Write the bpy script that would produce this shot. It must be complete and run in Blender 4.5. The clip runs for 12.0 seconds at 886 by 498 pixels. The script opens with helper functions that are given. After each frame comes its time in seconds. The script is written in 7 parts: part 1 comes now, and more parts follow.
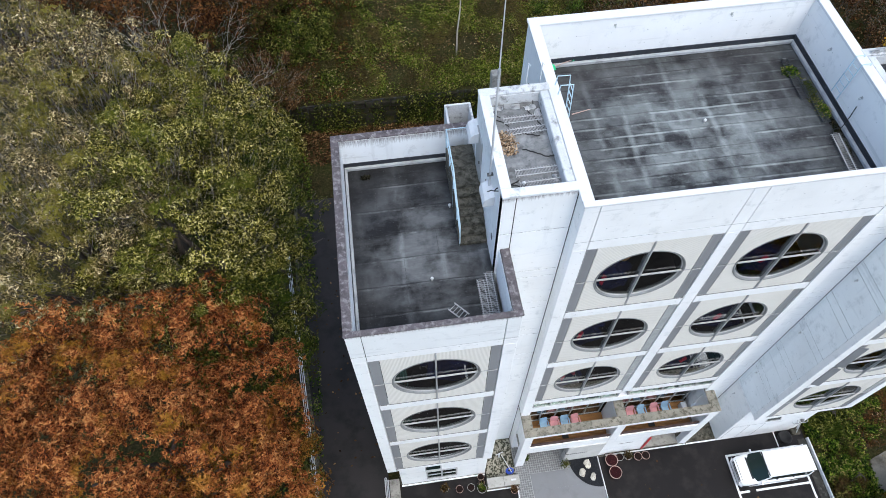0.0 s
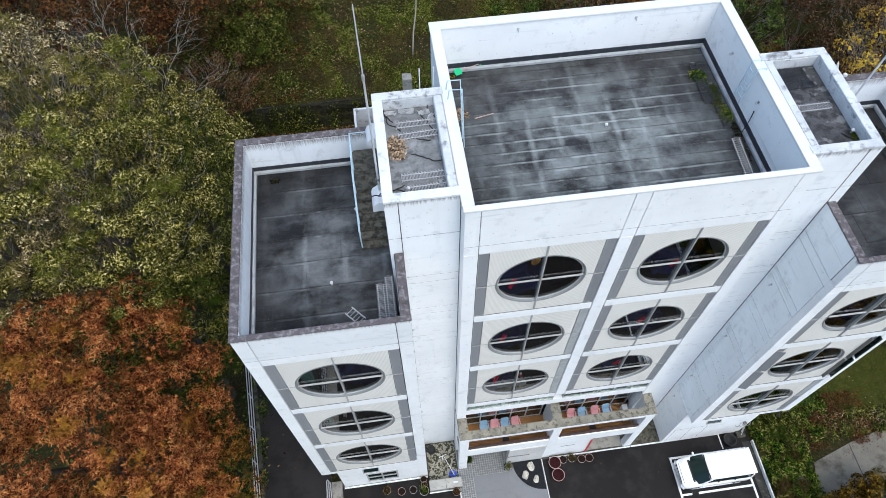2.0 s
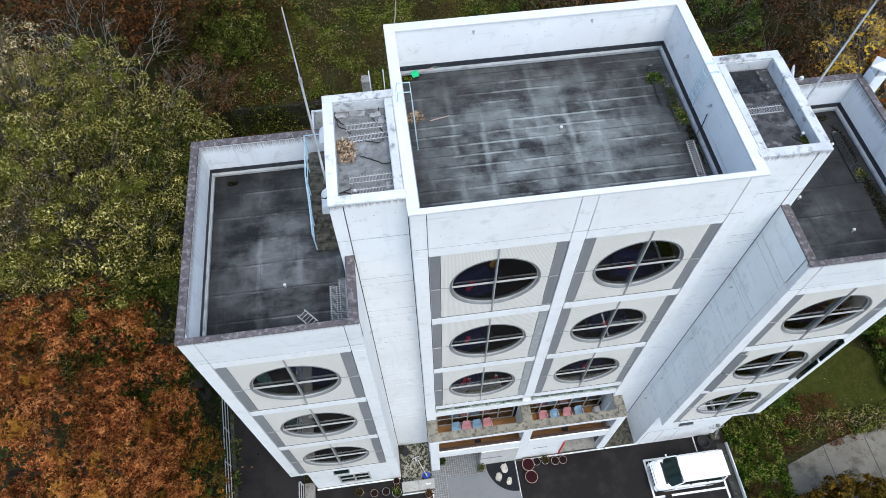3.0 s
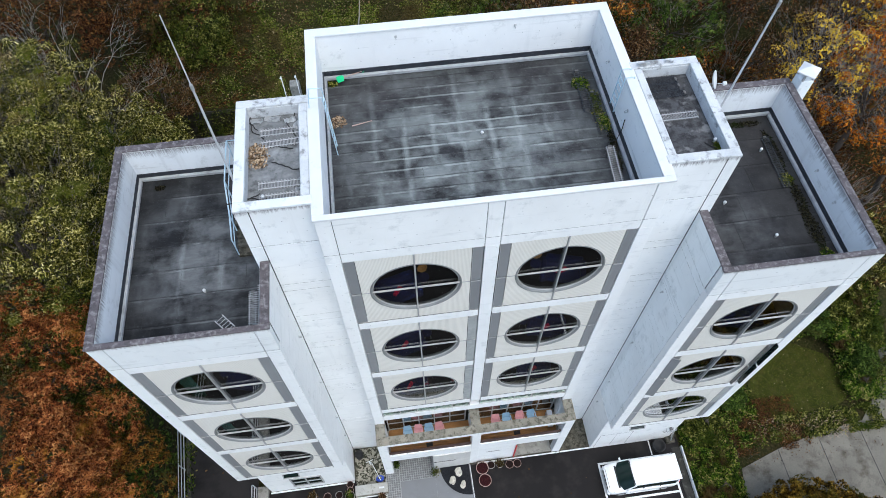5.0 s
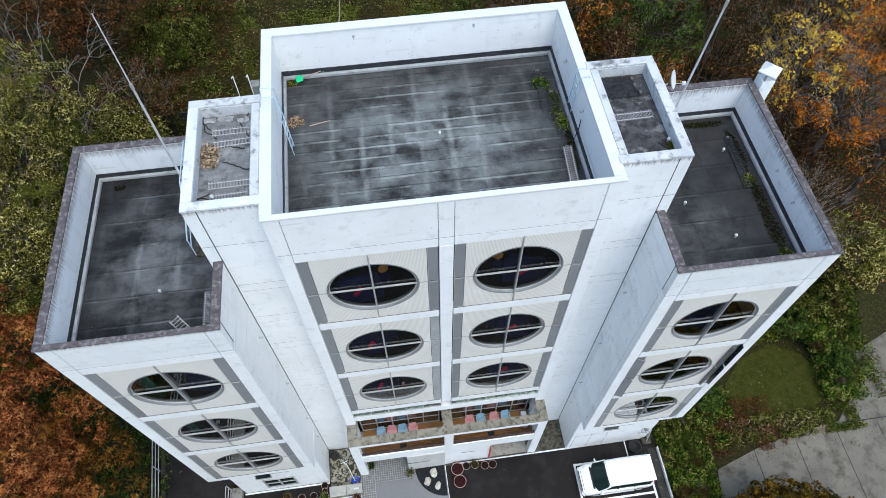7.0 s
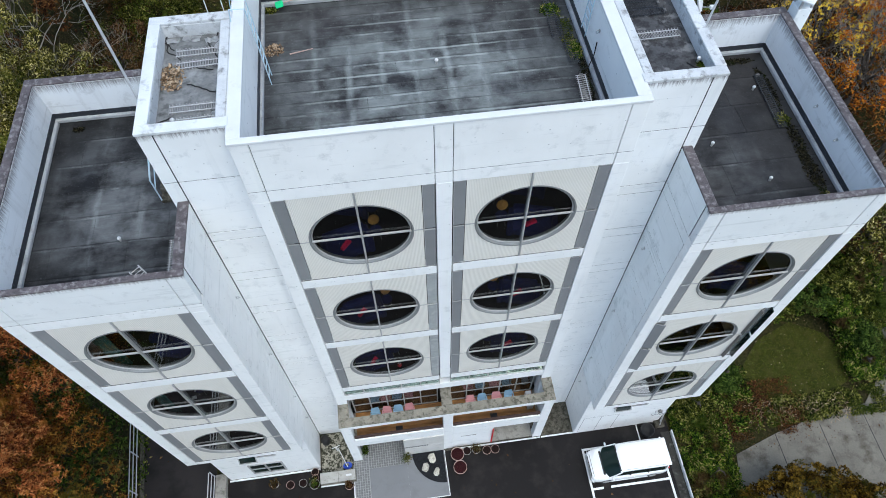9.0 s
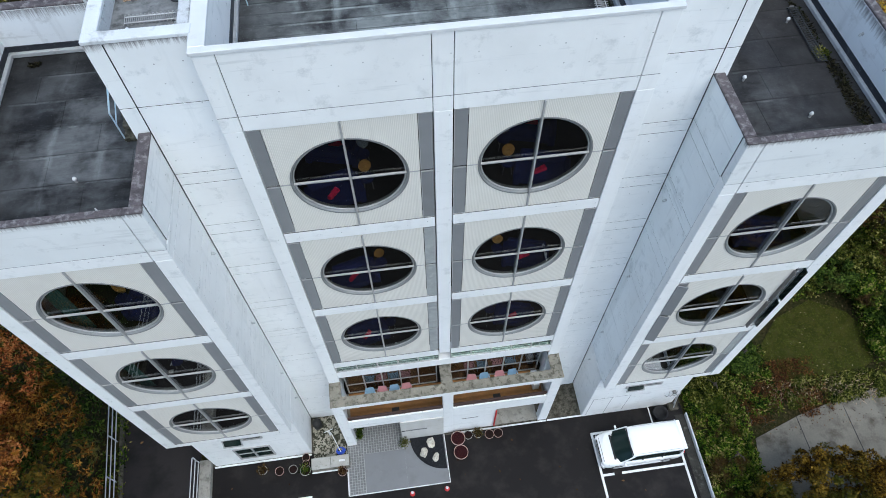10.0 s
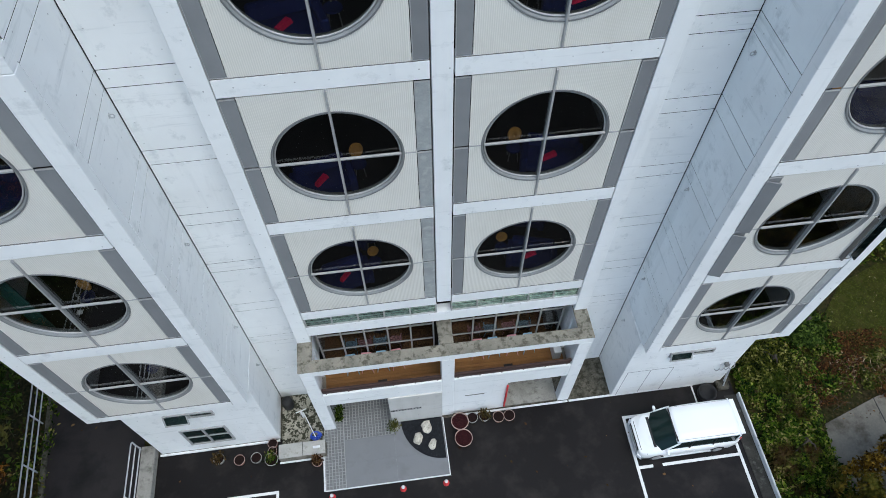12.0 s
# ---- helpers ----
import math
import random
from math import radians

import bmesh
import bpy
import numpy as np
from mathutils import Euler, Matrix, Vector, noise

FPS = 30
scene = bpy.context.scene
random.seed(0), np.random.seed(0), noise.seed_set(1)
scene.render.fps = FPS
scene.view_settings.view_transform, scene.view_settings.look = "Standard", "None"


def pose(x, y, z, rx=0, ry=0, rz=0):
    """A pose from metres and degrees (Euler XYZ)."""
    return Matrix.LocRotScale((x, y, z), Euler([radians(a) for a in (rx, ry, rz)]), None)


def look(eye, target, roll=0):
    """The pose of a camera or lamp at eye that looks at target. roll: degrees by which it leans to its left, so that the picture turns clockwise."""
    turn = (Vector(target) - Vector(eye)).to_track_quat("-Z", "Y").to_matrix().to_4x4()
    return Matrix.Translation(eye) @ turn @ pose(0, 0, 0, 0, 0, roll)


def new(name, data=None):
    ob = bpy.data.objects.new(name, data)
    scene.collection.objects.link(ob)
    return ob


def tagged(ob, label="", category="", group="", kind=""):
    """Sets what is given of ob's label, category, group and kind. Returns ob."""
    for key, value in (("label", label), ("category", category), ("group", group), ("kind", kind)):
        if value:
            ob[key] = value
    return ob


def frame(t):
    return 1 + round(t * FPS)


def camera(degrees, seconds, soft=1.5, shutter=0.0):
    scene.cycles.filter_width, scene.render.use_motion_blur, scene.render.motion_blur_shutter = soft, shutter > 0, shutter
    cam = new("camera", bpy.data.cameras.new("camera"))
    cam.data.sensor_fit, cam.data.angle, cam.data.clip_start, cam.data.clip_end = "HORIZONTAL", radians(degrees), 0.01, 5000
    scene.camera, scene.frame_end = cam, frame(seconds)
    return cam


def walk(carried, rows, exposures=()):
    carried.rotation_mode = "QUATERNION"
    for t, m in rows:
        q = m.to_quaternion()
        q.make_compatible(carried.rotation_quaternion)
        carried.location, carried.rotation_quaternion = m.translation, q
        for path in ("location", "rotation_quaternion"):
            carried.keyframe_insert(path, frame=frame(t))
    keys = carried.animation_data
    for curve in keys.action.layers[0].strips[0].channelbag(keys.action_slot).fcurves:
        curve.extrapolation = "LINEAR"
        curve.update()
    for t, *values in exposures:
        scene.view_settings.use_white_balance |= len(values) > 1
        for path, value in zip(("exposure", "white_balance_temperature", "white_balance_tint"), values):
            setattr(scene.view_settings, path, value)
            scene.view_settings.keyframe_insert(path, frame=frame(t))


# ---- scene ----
cam = camera(67.4, 12.0, soft=0.8)
PATH = [
    (0, (-8.061, -10.16, 40.48), (-7.928, -9.123, 38.775), -0.6),
    (0.5, (-7.441, -10.209, 40.496), (-7.308, -9.173, 38.79), -0.6),
    (1, (-6.504, -10.321, 40.524), (-6.374, -9.284, 38.819), -0.8),
    (1.5, (-5.551, -10.423, 40.512), (-5.42, -9.386, 38.807), -0.6),
    (2, (-4.669, -10.5, 40.54), (-4.539, -9.463, 38.835), -0.7),
    (2.5, (-3.89, -10.549, 40.55), (-3.758, -9.512, 38.845), -0.6),
    (3, (-3.113, -10.631, 40.547), (-2.983, -9.593, 38.842), -0.6),
    (5, (-0.444, -10.866, 40.61), (-0.312, -9.826, 38.907), -0.5),
    (5.5, (0.11, -10.912, 40.628), (0.242, -9.873, 38.924), -0.5),
    (6, (0.523, -10.952, 40.635), (0.659, -9.914, 38.932), -0.4),
    (6.5, (0.861, -11.001, 40.622), (0.995, -9.961, 38.919), -0.4),
    (8.5, (1.067, -11.085, 38.736), (1.202, -10.041, 37.036), -0.4),
    (9, (1.033, -11.139, 37.385), (1.167, -10.095, 35.684), -0.5),
    (9.5, (1.018, -11.192, 36.023), (1.152, -10.148, 34.323), -0.5),
    (10, (1.024, -11.186, 34.637), (1.159, -10.144, 32.935), -0.5),
    (10.5, (1.028, -11.202, 33.293), (1.164, -10.16, 31.591), -0.4),
    (11, (1.052, -11.193, 31.945), (1.188, -10.152, 30.242), -0.4),
    (11.5, (1.038, -11.177, 30.609), (1.175, -10.137, 28.907), -0.3),
    (11.7, (1.11, -11.24, 29.88), (1.24, -10.19, 28.183), -0.4),
    (11.9, (1.13, -10.98, 28.58), (1.264, -9.902, 26.901), -0.4),
    (12, (1.139, -10.765, 27.65), (1.276, -9.677, 25.979), -0.4),
]
LIGHT = [(0, 0.95, 6150, 4), (2.5, 0.87, 6100, 3), (5.5, 0.8, 6050, 2), (8.5, 0.74, 6000, 1), (10.5, 0.56, 5900, 0), (12, 0.47, 5900, 0)]
walk(cam, [(t, look(eye, target, roll)) for t, eye, target, roll in PATH], LIGHT)

# ---- daylight: overcast ----
world = bpy.data.worlds.new("overcast_sky")
scene.world = world
world.use_nodes = True
wn = world.node_tree.nodes
wl = world.node_tree.links
sky = wn.new("ShaderNodeTexSky")
sky.sky_type = "NISHITA"
sky.sun_disc = False
sky.sun_elevation = radians(62)
sky.sun_rotation = radians(156)
sky.air_density, sky.dust_density, sky.ozone_density = 1.0, 3.5, 1.2
wn["Background"].inputs["Strength"].default_value = 0.165
wl.new(sky.outputs["Color"], wn["Background"].inputs["Color"])
sun_data = bpy.data.lights.new("sun", "SUN")
sun_data.energy, sun_data.angle, sun_data.color = 0.45, radians(60), (1.0, 0.97, 0.93)
sun = new("sun", sun_data)
sun.matrix_world = look((0, -16, 42), (0, 0, 0))

# ---- materials ----
def nodes_of(name):
    m = bpy.data.materials.new(name)
    m.use_nodes = True
    nt = m.node_tree
    return m, nt.nodes, nt.links, nt.nodes["Principled BSDF"]


def put(links, a, b):
    links.new(a, b)


def noise_tex(n, l, scale, detail=4.0, rough=0.55, stretch=(1, 1, 1), src=None, warp=0.0):
    mp = n.new("ShaderNodeMapping")
    mp.inputs["Scale"].default_value = stretch
    if src is None:
        src = n.new("ShaderNodeNewGeometry").outputs["Position"]
    l.new(src, mp.inputs["Vector"])
    t = n.new("ShaderNodeTexNoise")
    t.inputs["Scale"].default_value, t.inputs["Detail"].default_value, t.inputs["Roughness"].default_value = scale, detail, rough
    t.inputs["Distortion"].default_value = warp
    l.new(mp.outputs["Vector"], t.inputs["Vector"])
    return t.outputs["Fac"]


def ramp(n, l, fac, stops):
    r = n.new("ShaderNodeValToRGB")
    while len(r.color_ramp.elements) < len(stops):
        r.color_ramp.elements.new(0.5)
    for e, (p, c) in zip(r.color_ramp.elements, stops):
        e.position = p
        e.color = (c, c, c, 1) if isinstance(c, (int, float)) else (*c, 1)
    l.new(fac, r.inputs["Fac"])
    return r.outputs["Color"]


def mix(n, l, fac, a, b, kind="MIX"):
    x = n.new("ShaderNodeMix")
    x.data_type, x.blend_type = "RGBA", kind
    for sock, v in ((x.inputs[0], fac), (x.inputs[6], a), (x.inputs[7], b)):
        if isinstance(v, (int, float)):
            sock.default_value = v
        elif isinstance(v, tuple):
            sock.default_value = (*v, 1)
        else:
            l.new(v, sock)
    return x.outputs[2]


def bump(n, l, p, height, strength=0.3, dist=0.01):
    b = n.new("ShaderNodeBump")
    b.inputs["Strength"].default_value, b.inputs["Distance"].default_value = strength, dist
    l.new(height, b.inputs["Height"])
    l.new(b.outputs["Normal"], p.inputs["Normal"])


def surface(name, col, rough=0.6, var=0.12, scale=1.2, fine=25.0, metal=0.0, relief=0.25, dist=0.006, tint=None, tint_at=(0.5, 0.7), streak=None, streak_at=(0.56, 0.72), per_piece=0.0, spec=0.35):
    """A surface with large and fine variation, patches of a second colour and, if wanted, vertical streaks."""
    m, n, l, p = nodes_of(name)
    big = noise_tex(n, l, scale, 5)
    small = noise_tex(n, l, fine, 3)
    dark = tuple(c * (1 - var) for c in col)
    light = tuple(min(1.0, c * (1 + var)) for c in col)
    c = ramp(n, l, big, [(0.3, dark), (0.7, light)])
    c = mix(n, l, 0.35 * min(1.0, var * 5), c, ramp(n, l, small, [(0.3, dark), (0.7, light)]))
    if tint:
        c = mix(n, l, ramp(n, l, noise_tex(n, l, scale * 2.3, 7, 0.65), [(tint_at[0], 0.0), (tint_at[1], 1.0)]), c, tint)
    if streak:
        c = mix(n, l, ramp(n, l, noise_tex(n, l, 1.0, 6, 0.6, (2.6, 2.6, 0.22)), [(streak_at[0], 0.0), (streak_at[1], 0.75)]), c, streak)
    if per_piece:
        info = n.new("ShaderNodeObjectInfo")
        g = ramp(n, l, info.outputs["Random"], [(0.0, 1 - per_piece), (1.0, 1 + per_piece * 0.0 + 0.0)])
        c = mix(n, l, 1.0, c, g, "MULTIPLY")
    l.new(c, p.inputs["Base Color"])
    r = n.new("ShaderNodeMapRange")
    r.inputs["To Min"].default_value, r.inputs["To Max"].default_value = max(0.05, rough - 0.12), min(1.0, rough + 0.12)
    l.new(big, r.inputs["Value"])
    l.new(r.outputs["Result"], p.inputs["Roughness"])
    p.inputs["Metallic"].default_value = metal
    p.inputs["Specular IOR Level"].default_value = spec
    if relief:
        bump(n, l, p, small, relief, dist)
    return m


def ribbed_panel():
    """Cream cladding sheets with fine upright ribs; groove shade is also mixed into the colour."""
    m, n, l, p = nodes_of("ribbed_cream_cladding")
    w = n.new("ShaderNodeTexWave")
    w.wave_type, w.bands_direction = "BANDS", "X"
    w.inputs["Scale"].default_value, w.inputs["Distortion"].default_value = 7.0, 0.0
    l.new(n.new("ShaderNodeNewGeometry").outputs["Position"], w.inputs["Vector"])
    c = ramp(n, l, noise_tex(n, l, 0.8, 5), [(0.3, (0.665, 0.645, 0.595)), (0.7, (0.735, 0.715, 0.67))])
    c = mix(n, l, ramp(n, l, noise_tex(n, l, 1.0, 6, 0.6, (3.2, 3.2, 0.3)), [(0.6, 0.0), (0.78, 0.5)]), c, (0.5, 0.485, 0.44))
    # rib wave in the colour: dark grooves and light crests painted as shading
    c = mix(n, l, 0.24, c, ramp(n, l, w.outputs["Fac"], [(0.2, (0.45, 0.43, 0.39)), (0.6, (0.76, 0.73, 0.67))]))
    l.new(c, p.inputs["Base Color"])
    p.inputs["Roughness"].default_value = 0.55
    bump(n, l, p, w.outputs["Fac"], 0.4, 0.01)
    return m


def wall_paint(name, col, dirt, streaky, holes=True, drip=None):
    """Painted concrete: soft blotches, rain streaks, and the dots of filled tie holes."""
    m, n, l, p = nodes_of(name)
    big, small = noise_tex(n, l, 0.55, 6, 0.6), noise_tex(n, l, 30, 3)
    c = ramp(n, l, big, [(0.28, tuple(v * 0.9 for v in col)), (0.7, col)])
    c = mix(n, l, ramp(n, l, noise_tex(n, l, 1.7, 8, 0.7), [(0.56, 0.0), (0.7, 0.55)]), c, dirt)
    c = mix(n, l, ramp(n, l, noise_tex(n, l, 1.0, 7, 0.62, (1.9, 1.9, 0.16)), [(streaky, 0.0), (streaky + 0.24, 0.45)]), c, dirt)
    c = mix(n, l, ramp(n, l, noise_tex(n, l, 1.0, 5, 0.6, (0.35, 0.35, 5.0)), [(0.6, 0.0), (0.74, 0.5)]), c, dirt)
    if drip:
        sep = n.new("ShaderNodeSeparateXYZ")
        l.new(n.new("ShaderNodeNewGeometry").outputs["Position"], sep.inputs[0])
        mr = n.new("ShaderNodeMapRange")
        mr.inputs["From Min"].default_value, mr.inputs["From Max"].default_value = drip[0] - drip[1], drip[0]
        l.new(sep.outputs["Z"], mr.inputs["Value"])
        run = mix(n, l, 1.0, noise_tex(n, l, 1.0, 8, 0.8, (17.0, 17.0, 0.9)), mr.outputs["Result"], "MULTIPLY")
        c = mix(n, l, ramp(n, l, run, [(0.34, 0.0), (0.5, 0.8)]), c, (0.135, 0.12, 0.125))
    if holes:
        at = n.new("ShaderNodeSeparateXYZ")
        l.new(n.new("ShaderNodeNewGeometry").outputs["Position"], at.inputs[0])
        add = n.new("ShaderNodeMath")
        l.new(at.outputs["X"], add.inputs[0])
        l.new(at.outputs["Y"], add.inputs[1])
        flat = n.new("ShaderNodeCombineXYZ")
        l.new(add.outputs[0], flat.inputs["X"])
        l.new(at.outputs["Z"], flat.inputs["Y"])
        v = n.new("ShaderNodeTexVoronoi")
        v.voronoi_dimensions = "2D"
        v.inputs["Scale"].default_value, v.inputs["Randomness"].default_value = 1.55, 0.12
        l.new(flat.outputs[0], v.inputs["Vector"])
        worn = ramp(n, l, noise_tex(n, l, 0.8, 3), [(0.4, 0.0), (0.6, 0.8)])
        dot = ramp(n, l, v.outputs["Distance"], [(0.022, 1.0), (0.032, 0.0)])
        c = mix(n, l, mix(n, l, 1.0, dot, worn, "MULTIPLY"), c, (0.22, 0.225, 0.23))
    l.new(c, p.inputs["Base Color"])
    p.inputs["Roughness"].default_value = 0.62
    bump(n, l, p, small, 0.15, 0.004)
    return m


def membrane(name, centre, radii, chalk, dark, pale, y0, pitch, columns, smear=0.5):
    """Old roofing felt: dark brown-grey sheets, chalk bloom round the centre, pale broken lines at the laps and in columns."""
    m, n, l, p = nodes_of(name)
    pos = n.new("ShaderNodeNewGeometry").outputs["Position"]
    info = n.new("ShaderNodeObjectInfo")
    sep = n.new("ShaderNodeSeparateXYZ")
    l.new(pos, sep.inputs[0])

    def lines(axis, start, step, width, wobble):
        off = n.new("ShaderNodeMath")
        off.operation = "MULTIPLY_ADD"
        off.inputs[1].default_value, off.inputs[2].default_value = wobble, -start
        l.new(noise_tex(n, l, 1.3, 4), off.inputs[0])
        add = n.new("ShaderNodeMath")
        l.new(sep.outputs[axis], add.inputs[0])
        l.new(off.outputs[0], add.inputs[1])
        pp = n.new("ShaderNodeMath")
        pp.operation = "PINGPONG"
        pp.inputs[1].default_value = step / 2
        l.new(add.outputs[0], pp.inputs[0])
        return ramp(n, l, pp.outputs[0], [(width * 0.25, 1.0), (width, 0.0)])

    base = ramp(n, l, noise_tex(n, l, 0.8, 7, 0.68), [(0.3, tuple(v * 0.45 for v in dark)), (0.5, dark), (0.72, tuple(v * 2.0 for v in dark))])
    base = mix(n, l, 0.12, base, ramp(n, l, info.outputs["Random"], [(0.0, tuple(v * 0.5 for v in dark)), (1.0, tuple(v * 2.1 for v in dark))]))
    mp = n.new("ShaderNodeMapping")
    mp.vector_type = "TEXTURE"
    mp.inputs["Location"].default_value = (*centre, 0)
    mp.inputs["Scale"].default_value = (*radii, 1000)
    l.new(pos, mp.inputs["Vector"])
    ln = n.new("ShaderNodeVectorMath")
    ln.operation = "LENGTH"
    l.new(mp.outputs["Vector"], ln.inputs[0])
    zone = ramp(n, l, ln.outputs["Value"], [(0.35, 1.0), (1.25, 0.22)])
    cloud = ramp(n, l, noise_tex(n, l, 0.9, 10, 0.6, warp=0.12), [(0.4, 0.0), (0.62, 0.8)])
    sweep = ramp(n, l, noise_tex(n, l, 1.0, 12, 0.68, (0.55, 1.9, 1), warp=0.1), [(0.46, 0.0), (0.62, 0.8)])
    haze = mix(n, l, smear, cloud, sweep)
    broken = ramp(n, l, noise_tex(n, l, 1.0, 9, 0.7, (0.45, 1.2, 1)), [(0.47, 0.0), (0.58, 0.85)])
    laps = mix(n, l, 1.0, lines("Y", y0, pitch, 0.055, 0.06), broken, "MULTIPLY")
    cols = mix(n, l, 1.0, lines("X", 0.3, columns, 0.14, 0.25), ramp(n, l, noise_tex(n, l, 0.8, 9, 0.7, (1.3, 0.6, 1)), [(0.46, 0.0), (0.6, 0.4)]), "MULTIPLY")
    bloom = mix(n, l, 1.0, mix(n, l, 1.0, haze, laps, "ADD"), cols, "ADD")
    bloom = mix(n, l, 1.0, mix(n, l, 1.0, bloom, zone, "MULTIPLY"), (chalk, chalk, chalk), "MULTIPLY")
    c = mix(n, l, bloom, base, pale)
    c = mix(n, l, ramp(n, l, noise_tex(n, l, 14.0, 5, 0.7), [(0.6, 0.0), (0.7, 0.35)]), c, tuple(v * 0.8 for v in pale))
    edge = mix(n, l, 1.0, lines("Y", y0 + 0.06, pitch, 0.03, 0.05), ramp(n, l, noise_tex(n, l, 0.6, 5, 0.6), [(0.4, 0.1), (0.6, 0.6)]), "MULTIPLY")
    c = mix(n, l, edge, c, tuple(v * 0.4 for v in dark))
    l.new(c, p.inputs["Base Color"])
    l.new(ramp(n, l, noise_tex(n, l, 0.7, 4), [(0.35, 0.45), (0.6, 0.8)]), p.inputs["Roughness"])
    p.inputs["Specular IOR Level"].default_value = 0.22
    bump(n, l, p, noise_tex(n, l, 7, 7, 0.65), 0.35, 0.025)
    return m


def leafy(name, stops, patch=None, patch_at=(0.5, 0.62), scale=0.35, shine=0.42, spray=0.0):
    """Leaves: each its own shade, with larger drifts of a second colour."""
    m, n, l, p = nodes_of(name)
    g = n.new("ShaderNodeNewGeometry")
    pick = g.outputs["Random Per Island"]
    if spray:
        pick = mix(n, l, spray, pick, ramp(n, l, noise_tex(n, l, 2.2, 2, 0.5), [(0.3, 0.0), (0.7, 1.0)]))
        pick = ramp(n, l, pick, [(0.5 * spray, 0.0), (1 - 0.5 * spray, 1.0)])
    c = ramp(n, l, pick, stops)
    if patch:
        c = mix(n, l, ramp(n, l, noise_tex(n, l, scale, 4, 0.6), [(patch_at[0], 0.0), (patch_at[1], 0.85)]), c, patch)
    l.new(c, p.inputs["Base Color"])
    p.inputs["Roughness"].default_value = shine
    p.inputs["Specular IOR Level"].default_value = 0.03
    tr = n.new("ShaderNodeBsdfTranslucent")
    l.new(c, tr.inputs["Color"])
    ms = n.new("ShaderNodeMixShader")
    ms.inputs[0].default_value = 0.08
    l.new(p.outputs["BSDF"], ms.inputs[1])
    l.new(tr.outputs["BSDF"], ms.inputs[2])
    l.new(ms.outputs["Shader"], n["Material Output"].inputs["Surface"])
    return m


def glass_mat(name, tint):
    m, n, l, p = nodes_of(name)
    p.inputs["Base Color"].default_value = (*tint, 1)
    p.inputs["Roughness"].default_value = 0.02
    p.inputs["Transmission Weight"].default_value = 1.0
    p.inputs["IOR"].default_value = 1.45
    return m


def earth_mat():
    """Ground: leaf litter, moss, lawn and bare soil in drifts, by place."""
    m, n, l, p = nodes_of("leaf_litter_and_grass")
    a, b = noise_tex(n, l, 0.35, 7, 0.65), noise_tex(n, l, 7, 5, 0.7)
    c = ramp(n, l, a, [(0.32, (0.015, 0.011, 0.006)), (0.45, (0.023, 0.021, 0.008)), (0.6, (0.024, 0.034, 0.007)), (0.74, (0.04, 0.033, 0.013))])
    c = mix(n, l, 0.62, c, ramp(n, l, b, [(0.36, (0.006, 0.006, 0.003)), (0.5, (0.026, 0.024, 0.008)), (0.62, (0.06, 0.042, 0.018)), (0.72, (0.12, 0.085, 0.04))]))
    l.new(c, p.inputs["Base Color"])
    p.inputs["Roughness"].default_value = 0.9
    p.inputs["Specular IOR Level"].default_value = 0.1
    bump(n, l, p, b, 0.7, 0.06)
    return m


WALL = wall_paint("white_painted_concrete", (0.83, 0.84, 0.845), (0.5, 0.52, 0.53), 0.6)
# weathered copy of WALL; the blue of a shaded side is mixed into its paint
WALL_SHADE_BLUE = wall_paint("weathered_concrete_shade_blue", (0.83, 0.865, 0.885), (0.42, 0.46, 0.48), 0.55)
WALL_DULL = wall_paint("grey_beige_painted_wall", (0.56, 0.55, 0.53), (0.36, 0.35, 0.33), 0.52)
WALL_STAINED = wall_paint("rain_streaked_white_wall", (0.77, 0.8, 0.83), (0.4, 0.41, 0.42), 0.54, False, (22.42, 0.95))
WALL_TOWER = wall_paint("white_tower_wall_with_drips", (0.83, 0.845, 0.855), (0.48, 0.51, 0.53), 0.57, True, (25.2, 0.6))
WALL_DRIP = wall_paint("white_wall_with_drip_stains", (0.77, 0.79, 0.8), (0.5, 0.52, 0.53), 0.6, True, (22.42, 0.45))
CAP_WHITE = surface("white_parapet_cap", (0.63, 0.64, 0.655), 0.55, 0.05, 1.5, 20, tint=(0.55, 0.55, 0.55), tint_at=(0.58, 0.76), spec=0.3)
CAP_OLD = surface("mossy_dark_parapet_cap", (0.092, 0.081, 0.086), 0.9, 0.45, 3.0, 22, relief=0.7, dist=0.02, tint=(0.22, 0.208, 0.212), tint_at=(0.5, 0.66), spec=0.15)
CAP_GREY = surface("crumbling_grey_parapet_cap", (0.52, 0.535, 0.55), 0.88, 0.2, 1.3, 24, relief=0.8, dist=0.02, tint=(0.2, 0.2, 0.2), tint_at=(0.54, 0.68), spec=0.2)
CAP_DIRTY = surface("dirty_white_parapet_cap", (0.62, 0.64, 0.66), 0.8, 0.12, 1.2, 24, relief=0.4, dist=0.01, tint=(0.33, 0.34, 0.35), tint_at=(0.54, 0.7), spec=0.2)
CONC = surface("bare_concrete", (0.27, 0.26, 0.235), 0.88, 0.25, 1.6, 18, relief=0.5, dist=0.01, tint=(0.12, 0.115, 0.1), tint_at=(0.5, 0.7))
CONC_MOSS = surface("mossy_concrete_beam", (0.215, 0.2, 0.165), 0.92, 0.35, 2.2, 26, relief=0.7, dist=0.015, tint=(0.085, 0.08, 0.06), tint_at=(0.5, 0.62))
CONC_DARK = surface("dark_stained_concrete", (0.1, 0.092, 0.075), 0.92, 0.4, 2.2, 16, relief=0.7, dist=0.015, tint=(0.035, 0.034, 0.024), tint_at=(0.44, 0.6), spec=0.15)
